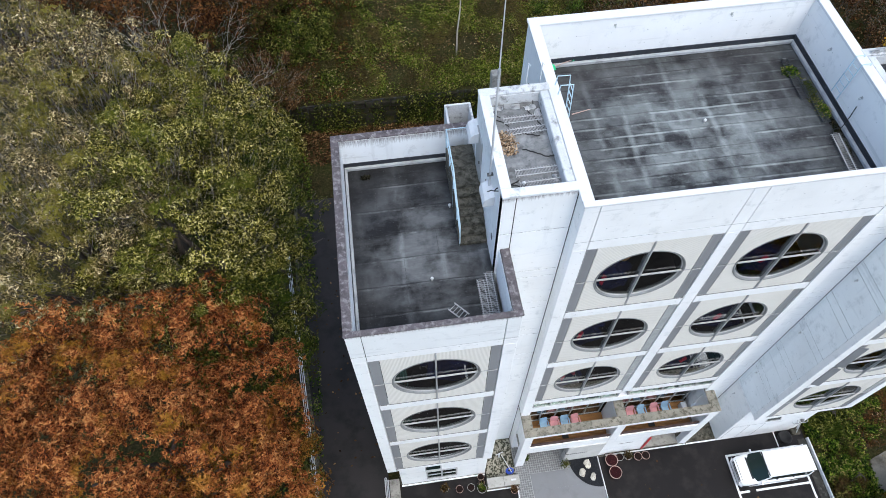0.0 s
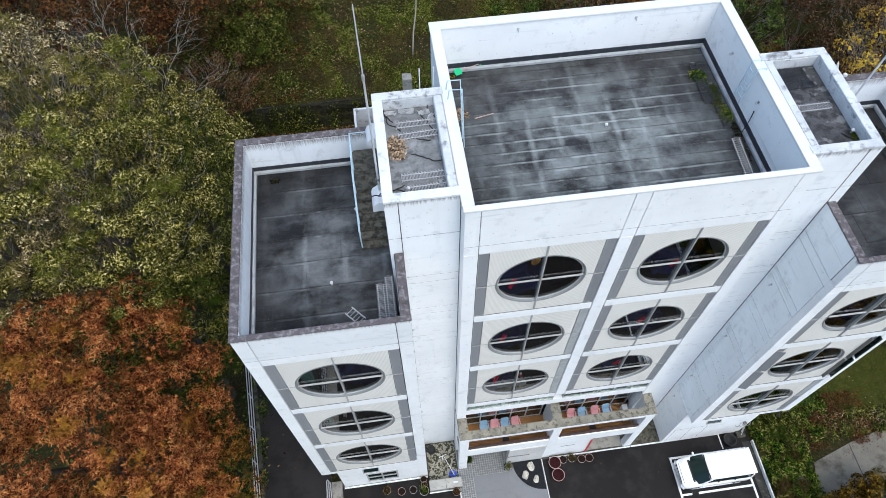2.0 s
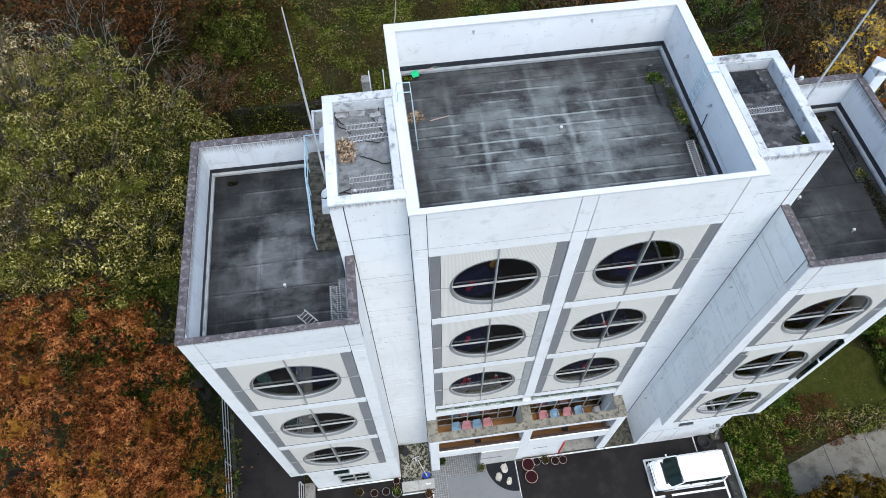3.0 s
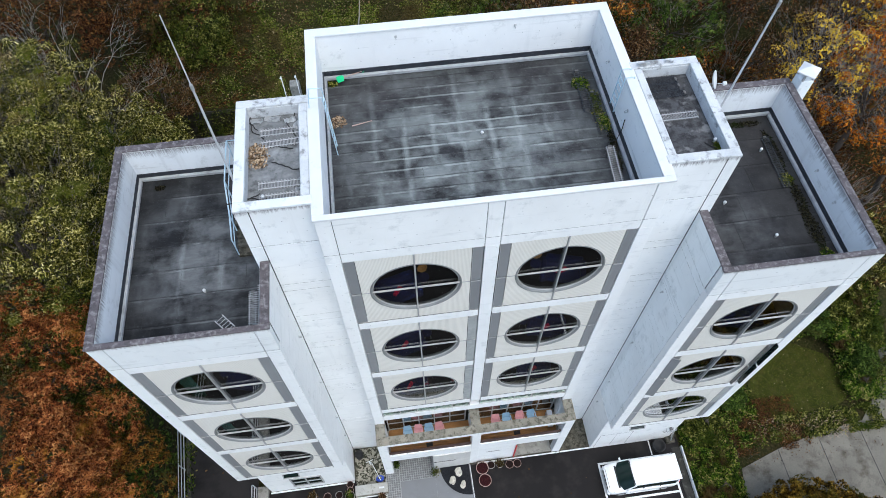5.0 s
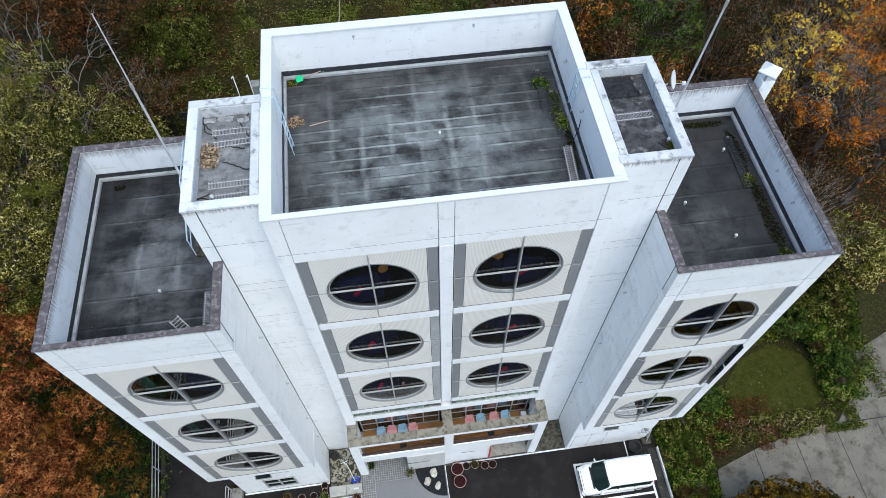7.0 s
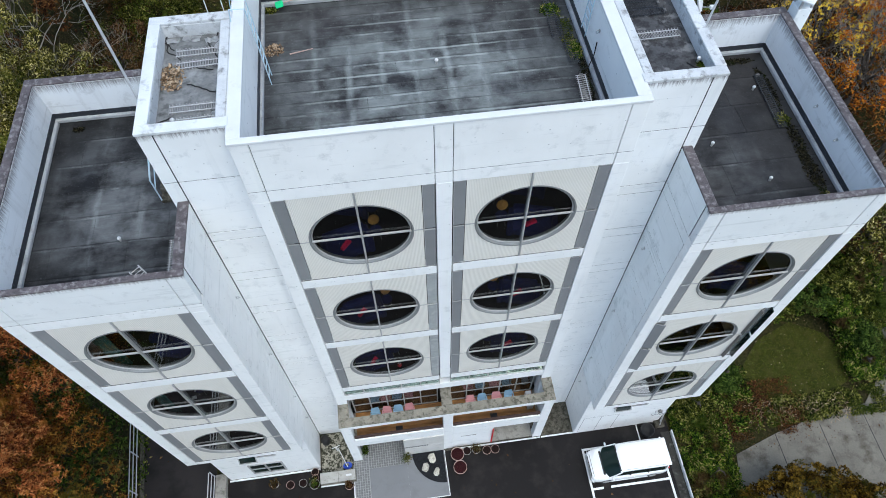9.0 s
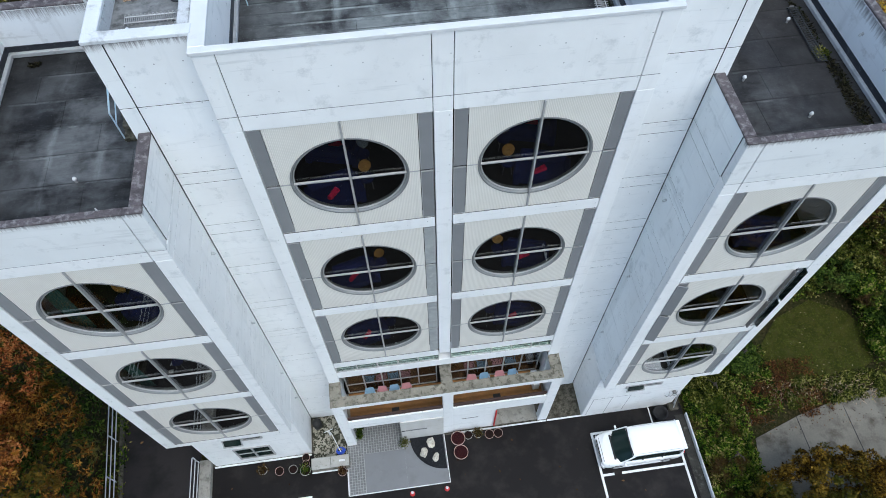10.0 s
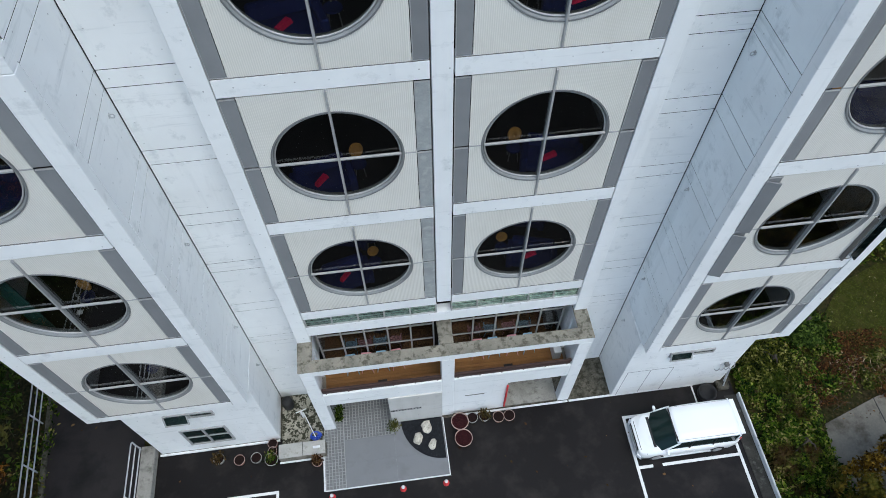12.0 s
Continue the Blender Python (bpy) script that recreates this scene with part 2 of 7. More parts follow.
GUTTER = surface("wet_black_gutter", (0.035, 0.034, 0.03), 0.8, 0.5, 1.4, 16, relief=0.6, dist=0.015, tint=(0.09, 0.088, 0.08), tint_at=(0.54, 0.68), spec=0.2)
CONC_PALE = surface("pale_weathered_concrete", (0.36, 0.355, 0.33), 0.88, 0.15, 2.6, 22, relief=0.4, dist=0.01, tint=(0.2, 0.19, 0.165), tint_at=(0.55, 0.75))
CREAM = ribbed_panel()
STRIP = surface("grey_vent_strip", (0.235, 0.24, 0.25), 0.5, 0.08, 1.4, 30, relief=0.05, per_piece=0.15)
STRIP_PALE = surface("faded_vent_strip", (0.32, 0.335, 0.335), 0.5, 0.2, 2.2, 30, relief=0.05, tint=(0.42, 0.43, 0.42))
ALU = surface("dull_aluminium", (0.4, 0.4, 0.4), 0.5, 0.12, 3, 40, 0.25, 0.08, tint=(0.3, 0.3, 0.3), tint_at=(0.58, 0.72))
REVEAL = surface("grey_window_reveal", (0.23, 0.237, 0.24), 0.5, 0.1, 3, 40, 0.1, 0.05, tint=(0.16, 0.165, 0.165), tint_at=(0.58, 0.72))
RIM = surface("grey_window_ring", (0.2, 0.205, 0.208), 0.5, 0.15, 3, 40, 0.2, 0.05)
ALU_DARK = surface("dark_bronze_aluminium", (0.17, 0.165, 0.16), 0.45, 0.15, 3, 40, 0.5, 0.05)
GAP = surface("dark_joint", (0.03, 0.03, 0.032), 0.9, 0.2, 3, 20, relief=0.1)
GLASS = glass_mat("window_glass", (0.46, 0.49, 0.5))
GLASS_GREEN = glass_mat("wired_green_glass", (0.45, 0.62, 0.56))
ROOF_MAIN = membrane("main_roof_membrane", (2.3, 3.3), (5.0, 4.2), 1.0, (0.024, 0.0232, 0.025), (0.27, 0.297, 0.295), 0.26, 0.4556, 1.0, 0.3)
ROOF_LEFT = membrane("wing_roof_membrane", (-7.0, 2.0), (2.8, 3.6), 1.0, (0.0105, 0.0104, 0.0114), (0.165, 0.175, 0.182), -1.53, 1.04, 1.35, 0.3)
ROOF_RIGHT = membrane("plain_roof_membrane", (11.2, 0.2), (2.4, 3.0), 0.6, (0.019, 0.018, 0.0185), (0.15, 0.155, 0.155), -1.53, 1.2, 2.1, 0.3)
ROOF_TOWER = surface("chalky_tower_roof", (0.17, 0.175, 0.178), 0.8, 0.3, 1.2, 14, relief=0.5, dist=0.012, tint=(0.075, 0.077, 0.078), tint_at=(0.48, 0.66), streak=(0.3, 0.31, 0.31), streak_at=(0.5, 0.7), spec=0.2)
ROOF_TOWER_DARK = surface("worn_dark_tower_roof", (0.06, 0.06, 0.063), 0.7, 0.4, 1.6, 14, relief=0.5, dist=0.012, tint=(0.022, 0.021, 0.022), tint_at=(0.46, 0.6), streak=(0.2, 0.2, 0.2), streak_at=(0.56, 0.68), spec=0.3)
FLASH = surface("dark_flashing", (0.028, 0.032, 0.04), 0.55, 0.4, 2.5, 25, relief=0.4, tint=(0.09, 0.1, 0.11), tint_at=(0.58, 0.7))
KERB = surface("pale_roof_kerb", (0.34, 0.355, 0.37), 0.8, 0.15, 1.2, 20, relief=0.4, tint=(0.19, 0.195, 0.2), tint_at=(0.52, 0.74))
# paler tint patches paint wet sheen onto the damp asphalt
ASPHALT = surface("damp_asphalt", (0.0098, 0.0086, 0.0088), 0.5, 0.35, 0.3, 60, relief=0.4, dist=0.006, tint=(0.026, 0.0225, 0.0212), tint_at=(0.5, 0.72), spec=0.14)
# base lightened to carry the drive's wet sheen in its colour
ROAD = surface("worn_asphalt_with_sheen", (0.025, 0.0225, 0.023), 0.55, 0.3, 0.3, 60, relief=0.4, dist=0.006, tint=(0.013, 0.012, 0.0125), tint_at=(0.48, 0.66), spec=0.2)
SLAB = surface("pale_concrete_slab", (0.172, 0.158, 0.132), 0.88, 0.28, 0.5, 14, relief=0.35, dist=0.01, tint=(0.08, 0.072, 0.055), tint_at=(0.48, 0.68), per_piece=0.12, spec=0.15)
LINE = surface("white_road_paint", (0.72, 0.72, 0.71), 0.6, 0.08, 3, 30, tint=(0.4, 0.4, 0.4), tint_at=(0.6, 0.75))
WHITE_EDGE = surface("white_edge_strip", (0.7, 0.71, 0.72), 0.55, 0.1, 2, 20, tint=(0.35, 0.35, 0.35), tint_at=(0.6, 0.75))
TILE = surface("small_grey_paving_tile", (0.185, 0.19, 0.195), 0.6, 0.12, 0.8, 30, relief=0.1, per_piece=0.2)
PAD_SLAB = surface("smooth_grey_paving", (0.175, 0.18, 0.19), 0.55, 0.07, 0.5, 40, relief=0.12, tint=(0.14, 0.142, 0.148), tint_at=(0.5, 0.75))
GROUT = surface("pale_grout", (0.34, 0.345, 0.345), 0.9, 0.15, 3, 30)
GRAVEL = surface("black_gravel", (0.014, 0.015, 0.018), 0.75, 0.6, 9, 30, relief=1.0, dist=0.04, tint=(0.1, 0.105, 0.11), tint_at=(0.62, 0.72), spec=0.15)
ROCK = surface("pale_stone", (0.5, 0.475, 0.41), 0.85, 0.25, 5, 25, relief=0.8, dist=0.03, tint=(0.3, 0.28, 0.23), tint_at=(0.5, 0.62))
RUBBLE = surface("broken_concrete", (0.3, 0.285, 0.235), 0.95, 0.3, 3.0, 14, relief=0.8, dist=0.03, tint=(0.035, 0.036, 0.022), tint_at=(0.46, 0.52))
DECK = surface("brown_wood_deck", (0.3, 0.145, 0.045), 0.6, 0.2, 1.6, 20, relief=0.2, per_piece=0.2)
RUST = surface("dark_red_rail", (0.05, 0.028, 0.024), 0.6, 0.3, 4, 20)
BLUE_STEEL = surface("pale_blue_painted_steel", (0.43, 0.56, 0.64), 0.5, 0.12, 4, 30, tint=(0.5, 0.46, 0.42), tint_at=(0.6, 0.75))
GALV = surface("galvanised_steel", (0.5, 0.51, 0.52), 0.45, 0.15, 5, 40, 0.7)
FENCE = surface("pale_galvanised_tube", (0.5, 0.51, 0.53), 0.55, 0.2, 3, 30, 0.2)
PINK = surface("pink_plastic", (0.62, 0.3, 0.31), 0.45, 0.06, 3, 30, relief=0)
SKY_BLUE = surface("light_blue_plastic", (0.28, 0.43, 0.56), 0.45, 0.06, 3, 30, relief=0)
TERRA = surface("terracotta", (0.27, 0.11, 0.075), 0.8, 0.2, 5, 30, relief=0.2)
PALE_RIM = surface("pale_pot_rim", (0.42, 0.3, 0.26), 0.7, 0.12, 5, 30)
SOIL = surface("dark_soil", (0.014, 0.008, 0.007), 0.95, 0.5, 12, 40, relief=0.8, dist=0.02, spec=0.1)
RED_SOIL = surface("dark_red_planting", (0.022, 0.006, 0.007), 0.9, 0.7, 14, 40, relief=1.0, dist=0.03, tint=(0.09, 0.02, 0.02), tint_at=(0.55, 0.65), spec=0.1)
CAR_WHITE = surface("white_car_paint", (0.83, 0.84, 0.85), 0.22, 0.01, 1, 20, relief=0)
CAR_GLASS = surface("dark_car_glass", (0.008, 0.018, 0.016), 0.06, 0.05, 1, 20, relief=0)
BLACK = surface("black_rubber", (0.02, 0.02, 0.021), 0.75, 0.2, 6, 40)
RED = surface("red_plastic", (0.5, 0.03, 0.035), 0.5, 0.06, 4, 30, relief=0)
GREEN_PL = surface("green_plastic", (0.03, 0.5, 0.2), 0.45, 0.06, 4, 30, relief=0)
BLUE_HOSE = surface("blue_hose", (0.03, 0.08, 0.5), 0.45, 0.1, 4, 30, relief=0)
ORANGE = surface("orange_wood", (0.62, 0.3, 0.07), 0.55, 0.1, 2, 30)
NAVY = surface("navy_fabric", (0.0095, 0.016, 0.095), 0.9, 0.15, 2, 60)
RED_FABRIC = surface("crimson_fabric", (0.7, 0.012, 0.085), 0.85, 0.1, 2, 60)
GREY_CLOTH = surface("grey_fabric", (0.3, 0.31, 0.32), 0.9, 0.1, 2, 60)
TEAL = surface("teal_curtain", (0.035, 0.11, 0.095), 0.9, 0.12, 2, 40)
# near-black so the rooms read as unlit; their shade is in the base colour
ROOM = surface("room_wall_shade_dark", (0.025, 0.024, 0.023), 0.9, 0.1, 1, 20)
ROOM_FLOOR = surface("room_floor_shade_dark", (0.012, 0.011, 0.0105), 0.7, 0.15, 1, 20, spec=0.2)
BARK = surface("grey_brown_bark", (0.06, 0.048, 0.04), 0.95, 0.3, 4, 18, relief=0.8, dist=0.03)
TWIG = surface("pale_bare_twig", (0.2, 0.175, 0.15), 0.9, 0.2, 4, 18)
TWIG_PALE = surface("bleached_bare_twig", (0.25, 0.23, 0.2), 0.9, 0.15, 4, 18)
EARTH = earth_mat()
MOSS_LAWN = surface("mossy_lawn", (0.032, 0.037, 0.007), 0.95, 0.35, 0.8, 18, relief=0.8, dist=0.02, tint=(0.062, 0.056, 0.015), tint_at=(0.46, 0.66), spec=0.1)
STONE_WALL = surface("mossy_stone_wall", (0.03, 0.026, 0.02), 0.95, 0.5, 1.4, 9, relief=1.0, dist=0.06, tint=(0.022, 0.03, 0.006), tint_at=(0.5, 0.64), per_piece=0.4, spec=0.1)
L_BROWN = leafy("russet_leaves", [(0.0, (0.03, 0.008, 0.003)), (0.25, (0.105, 0.029, 0.009)), (0.55, (0.22, 0.068, 0.02)), (0.8, (0.32, 0.115, 0.034)), (1.0, (0.42, 0.19, 0.065))], (0.27, 0.135, 0.015), (0.55, 0.68), 0.5, spray=0.5)
L_OLIVE = leafy("olive_leaves", [(0.0, (0.006, 0.008, 0.002)), (0.35, (0.038, 0.038, 0.005)), (0.62, (0.125, 0.115, 0.016)), (0.82, (0.335, 0.29, 0.07)), (1.0, (0.64, 0.56, 0.27))], (0.075, 0.085, 0.01), (0.5, 0.64), 0.3, spray=0.2)
L_PALE = leafy("pale_dry_leaves", [(0.0, (0.06, 0.035, 0.02)), (0.5, (0.24, 0.165, 0.1)), (1.0, (0.52, 0.41, 0.29))])
L_GREY = leafy("fading_grey_olive_leaves", [(0.0, (0.009, 0.007, 0.003)), (0.35, (0.068, 0.052, 0.021)), (0.65, (0.21, 0.158, 0.072)), (0.85, (0.43, 0.34, 0.17)), (1.0, (0.68, 0.58, 0.36))], (0.15, 0.135, 0.02), (0.46, 0.58), 0.4, spray=0.2)
L_DEEP = leafy("shaded_olive_leaves", [(0.0, (0.005, 0.009, 0.002)), (0.45, (0.032, 0.042, 0.006)), (0.8, (0.115, 0.118, 0.018)), (1.0, (0.27, 0.25, 0.075))], (0.026, 0.042, 0.005), (0.5, 0.64), 0.4, spray=0.3)
L_BANK = leafy("bank_grass", [(0.0, (0.008, 0.013, 0.002)), (0.4, (0.03, 0.045, 0.005)), (0.75, (0.085, 0.115, 0.013)), (0.92, (0.17, 0.18, 0.035)), (1.0, (0.32, 0.26, 0.12))], (0.042, 0.027, 0.014), (0.48, 0.6), 0.3, spray=0.3)
L_GREEN = leafy("deep_green_leaves", [(0.0, (0.008, 0.016, 0.003)), (0.5, (0.028, 0.05, 0.008)), (1.0, (0.1, 0.14, 0.025))], (0.12, 0.1, 0.03), (0.52, 0.7), 0.4)
L_ORANGE = leafy("orange_leaves", [(0.0, (0.1, 0.022, 0.004)), (0.5, (0.34, 0.09, 0.01)), (1.0, (0.58, 0.26, 0.03))], (0.16, 0.06, 0.015), (0.5, 0.7), 0.4)
L_YELLOW = leafy("yellow_leaves", [(0.0, (0.42, 0.26, 0.02)), (0.5, (0.62, 0.4, 0.03)), (1.0, (0.72, 0.52, 0.09))])
L_DRY = leafy("dry_brown_leaves", [(0.0, (0.012, 0.006, 0.003)), (0.5, (0.055, 0.027, 0.011)), (0.85, (0.14, 0.08, 0.035)), (1.0, (0.24, 0.15, 0.075))], (0.05, 0.042, 0.014), (0.5, 0.7), 0.3)
L_RUST = leafy("dull_rust_leaves", [(0.0, (0.012, 0.005, 0.003)), (0.5, (0.055, 0.022, 0.009)), (0.85, (0.13, 0.055, 0.018)), (1.0, (0.2, 0.1, 0.03))], (0.038, 0.03, 0.01), (0.5, 0.66), 0.35)
L_SPARSE = leafy("last_orange_leaves", [(0.0, (0.04, 0.014, 0.005)), (0.45, (0.13, 0.045, 0.01)), (0.8, (0.28, 0.1, 0.016)), (1.0, (0.4, 0.23, 0.045))], (0.06, 0.04, 0.013), (0.5, 0.65), 0.5)
L_WEED = leafy("weeds", [(0.0, (0.004, 0.01, 0.002)), (0.35, (0.019, 0.042, 0.004)), (0.7, (0.07, 0.112, 0.009)), (0.9, (0.16, 0.195, 0.024)), (1.0, (0.27, 0.225, 0.08))], (0.046, 0.024, 0.011), (0.53, 0.64), 0.6, spray=0.4)
L_MOSS = leafy("bank_moss_lit_bright", [(0.0, (0.02, 0.03, 0.004)), (0.5, (0.075, 0.1, 0.011)), (0.85, (0.17, 0.2, 0.025)), (1.0, (0.3, 0.25, 0.1))], (0.07, 0.048, 0.02), (0.5, 0.62), 0.4, spray=0.3)
L_GRASS = leafy("lawn_grass", [(0.0, (0.02, 0.028, 0.004)), (0.6, (0.056, 0.068, 0.008)), (1.0, (0.125, 0.13, 0.022))], (0.08, 0.066, 0.014), (0.52, 0.66), 0.7)
L_GOLD = leafy("gold_and_green_leaves", [(0.0, (0.016, 0.007, 0.003)), (0.35, (0.09, 0.033, 0.008)), (0.7, (0.22, 0.088, 0.016)), (1.0, (0.36, 0.19, 0.035))], (0.06, 0.055, 0.009), (0.5, 0.62), 0.4, spray=0.4)
L_LITTER = leafy("black_wet_litter", [(0.0, (0.004, 0.004, 0.003)), (0.6, (0.014, 0.013, 0.008)), (1.0, (0.05, 0.045, 0.025))], (0.012, 0.018, 0.004), (0.5, 0.6), 1.5)
L_OCHRE = leafy("ochre_leaves", [(0.0, (0.014, 0.008, 0.002)), (0.4, (0.065, 0.036, 0.005)), (0.75, (0.15, 0.086, 0.01)), (1.0, (0.27, 0.17, 0.028))], (0.045, 0.05, 0.008), (0.48, 0.6), 0.4, spray=0.45)

# ---- mesh helpers ----
def empty(name, x=0.0, y=0.0, z=0.0, turn=0.0):
    ob = new(name)
    ob.empty_display_size = 0.2
    ob.matrix_world = pose(x, y, z, 0, 0, turn)
    return ob


def part(name, bm, material, parent=None, label="", smooth=False):
    me = bpy.data.meshes.new(name)
    bmesh.ops.recalc_face_normals(bm, faces=bm.faces)
    if smooth:
        for f in bm.faces:
            f.smooth = True
    bm.to_mesh(me)
    bm.free()
    me.materials.append(material)
    ob = new(name, me)
    if parent is not None:
        ob.parent = parent
    if label:
        ob["label"] = label
    return ob


def add_box(bm, x0, x1, y0, y1, z0, z1, bevel=0.0):
    m = Matrix.LocRotScale(((x0 + x1) / 2, (y0 + y1) / 2, (z0 + z1) / 2), None, (x1 - x0, y1 - y0, z1 - z0))
    made = bmesh.ops.create_cube(bm, size=1.0, matrix=m)
    if bevel:
        edges = {e for v in made["verts"] for e in v.link_edges}
        bmesh.ops.bevel(bm, geom=list(edges), offset=bevel, segments=1, affect="EDGES")
    return bm


def box(x0, x1, y0, y1, z0, z1, bevel=0.0):
    return add_box(bmesh.new(), x0, x1, y0, y1, z0, z1, bevel)


def add_rod(bm, a, b, r, r2=None, n=8):
    a, b = Vector(a), Vector(b)
    d = b - a
    m = Matrix.Translation((a + b) / 2) @ d.to_track_quat("Z", "Y").to_matrix().to_4x4()
    bmesh.ops.create_cone(bm, cap_ends=True, segments=n, radius1=r, radius2=r if r2 is None else r2, depth=d.length, matrix=m)
    return bm


def rod(a, b, r, r2=None, n=8):
    return add_rod(bmesh.new(), a, b, r, r2, n)


def lathe(profile, n=24, at=(0, 0, 0), caps=True):
    """Turned form from (radius, height) pairs."""
    bm = bmesh.new()
    rings = [[bm.verts.new((at[0] + r * math.cos(2 * math.pi * k / n), at[1] + r * math.sin(2 * math.pi * k / n), at[2] + z)) for k in range(n)] for r, z in profile]
    for a, b in zip(rings, rings[1:]):
        for k in range(n):
            bm.faces.new((a[k], a[(k + 1) % n], b[(k + 1) % n], b[k]))
    for end in (rings[0], rings[-1]) if caps else ():
        bm.faces.new(end)
    return bm


def tube(points, r, n=6):
    """A bent pipe or hose through points."""
    bm = bmesh.new()
    rings = []
    pts = [Vector(p) for p in points]
    for i, p in enumerate(pts):
        d = (pts[min(i + 1, len(pts) - 1)] - pts[max(i - 1, 0)]).normalized()
        q = d.to_track_quat("Z", "Y")
        rr = r[i] if isinstance(r, (list, tuple)) else r
        rings.append([bm.verts.new(p + q @ Vector((rr * math.cos(2 * math.pi * k / n), rr * math.sin(2 * math.pi * k / n), 0))) for k in range(n)])
    for a, b in zip(rings, rings[1:]):
        for k in range(n):
            bm.faces.new((a[k], a[(k + 1) % n], b[(k + 1) % n], b[k]))
    bm.faces.new(rings[0])
    bm.faces.new(rings[-1])
    return bm


def loft(sections, caps=True):
    """A skin over closed outlines of equal count."""
    bm = bmesh.new()
    rings = [[bm.verts.new(p) for p in s] for s in sections]
    n = len(rings[0])
    for a, b in zip(rings, rings[1:]):
        for k in range(n):
            bm.faces.new((a[k], a[(k + 1) % n], b[(k + 1) % n], b[k]))
    if caps:
        bm.faces.new(rings[0])
        bm.faces.new(rings[-1])
    return bm


def slab_poly(points, z0, z1):
    """An upright prism over a plan outline."""
    bm = bmesh.new()
    low = [bm.verts.new((x, y, z0)) for x, y in points]
    top = [bm.verts.new((x, y, z1)) for x, y in points]
    n = len(points)
    bm.faces.new(low[::-1])
    bm.faces.new(top)
    for k in range(n):
        bm.faces.new((low[k], low[(k + 1) % n], top[(k + 1) % n], top[k]))
    return bm


def holed_panel(x0, x1, z0, z1, y0, y1, cx, cz, r, n=72):
    """An upright sheet from y0 (front) to y1 with a round hole."""
    angles = sorted([2 * math.pi * k / n for k in range(n)] + [math.atan2(z - cz, x - cx) % (2 * math.pi) for x in (x0, x1) for z in (z0, z1)])
    bm = bmesh.new()
    loops = []
    for y in (y0, y1):
        inner, outer = [], []
        for a in angles:
            c, s = math.cos(a), math.sin(a)
            k = min([(x1 - cx) / c if c > 1e-9 else 1e9, (x0 - cx) / c if c < -1e-9 else 1e9, (z1 - cz) / s if s > 1e-9 else 1e9, (z0 - cz) / s if s < -1e-9 else 1e9])
            inner.append(bm.verts.new((cx + r * c, y, cz + r * s)))
            outer.append(bm.verts.new((cx + k * c, y, cz + k * s)))
        loops.append((inner, outer))
    m = len(angles)
    (fi, fo), (bi, bo) = loops
    for k in range(m):
        j = (k + 1) % m
        for quad in ((fi[k], fi[j], fo[j], fo[k]), (bo[k], bo[j], bi[j], bi[k]), (fi[j], fi[k], bi[k], bi[j]), (fo[k], fo[j], bo[j], bo[k])):
            bm.faces.new(quad)
    return bm


def ring(cx, cz, profile, n=64):
    """A round frame in an upright plane: profile of (radius, y) corners."""
    bm = bmesh.new()
    rows = [[bm.verts.new((cx + r * math.cos(2 * math.pi * k / n), y, cz + r * math.sin(2 * math.pi * k / n))) for k in range(n)] for r, y in profile]
    for a, b in zip(rows, rows[1:] + rows[:1]):
        for k in range(n):
            bm.faces.new((a[k], a[(k + 1) % n], b[(k + 1) % n], b[k]))
    return bm


def quarter_pane(cx, cz, r, q, y, t, n=16):
    """A quarter disc of glass."""
    pts = [(cx, cz)] + [(cx + r * math.cos(math.pi / 2 * (q + k / n)), cz + r * math.sin(math.pi / 2 * (q + k / n))) for k in range(n + 1)]
    bm = bmesh.new()
    a = [bm.verts.new((x, y, z)) for x, z in pts]
    b = [bm.verts.new((x, y + t, z)) for x, z in pts]
    bm.faces.new(a)
    bm.faces.new(b[::-1])
    for k in range(len(pts)):
        j = (k + 1) % len(pts)
        bm.faces.new((a[k], b[k], b[j], a[j]))
    return bm


def leaf_mesh(name, base, tip, side, width, material, parent=None, label=""):
    """One mesh of many leaves, each a folded blade from base to tip."""
    n = len(base)
    mid = base + (tip - base) * 0.5
    verts = np.empty((n, 4, 3), np.float32)
    verts[:, 0], verts[:, 1], verts[:, 2], verts[:, 3] = base, mid + side * width[:, None], tip, mid - side * width[:, None]
    me = bpy.data.meshes.new(name)
    me.vertices.add(4 * n)
    me.vertices.foreach_set("co", verts.ravel())
    me.loops.add(4 * n)
    me.loops.foreach_set("vertex_index", np.arange(4 * n, dtype=np.int32))
    me.polygons.add(n)
    me.polygons.foreach_set("loop_start", np.arange(0, 4 * n, 4, dtype=np.int32))
    me.update(calc_edges=True)
    me.validate()
    me.materials.append(material)
    ob = new(name, me)
    if parent is not None:
        ob.parent = parent
    if label:
        ob["label"] = label
    return ob


def unit(v):
    return v / np.maximum(np.linalg.norm(v, axis=-1, keepdims=True), 1e-9)


def height(x, y):
    """The lie of the land: level round the building, a walled bank behind, a drop beyond the drive."""
    z = 0.0
    if y > 20:
        z += 1.5 * min(1.0, (y - 20) / 4.5)
    if y > 25.6:
        z += 2.6 + 0.38 * (min(y, 34) - 25.6) + 0.5 * max(0.0, min(y, 60) - 34)
    if x < -15.3:
        z -= min(2.5, 0.35 * (-15.3 - x))
    if x > 17 and y > 4:
        z += min(4.0, 0.12 * (x - 17)) * min(1.0, (y - 4) / 8)
    return z

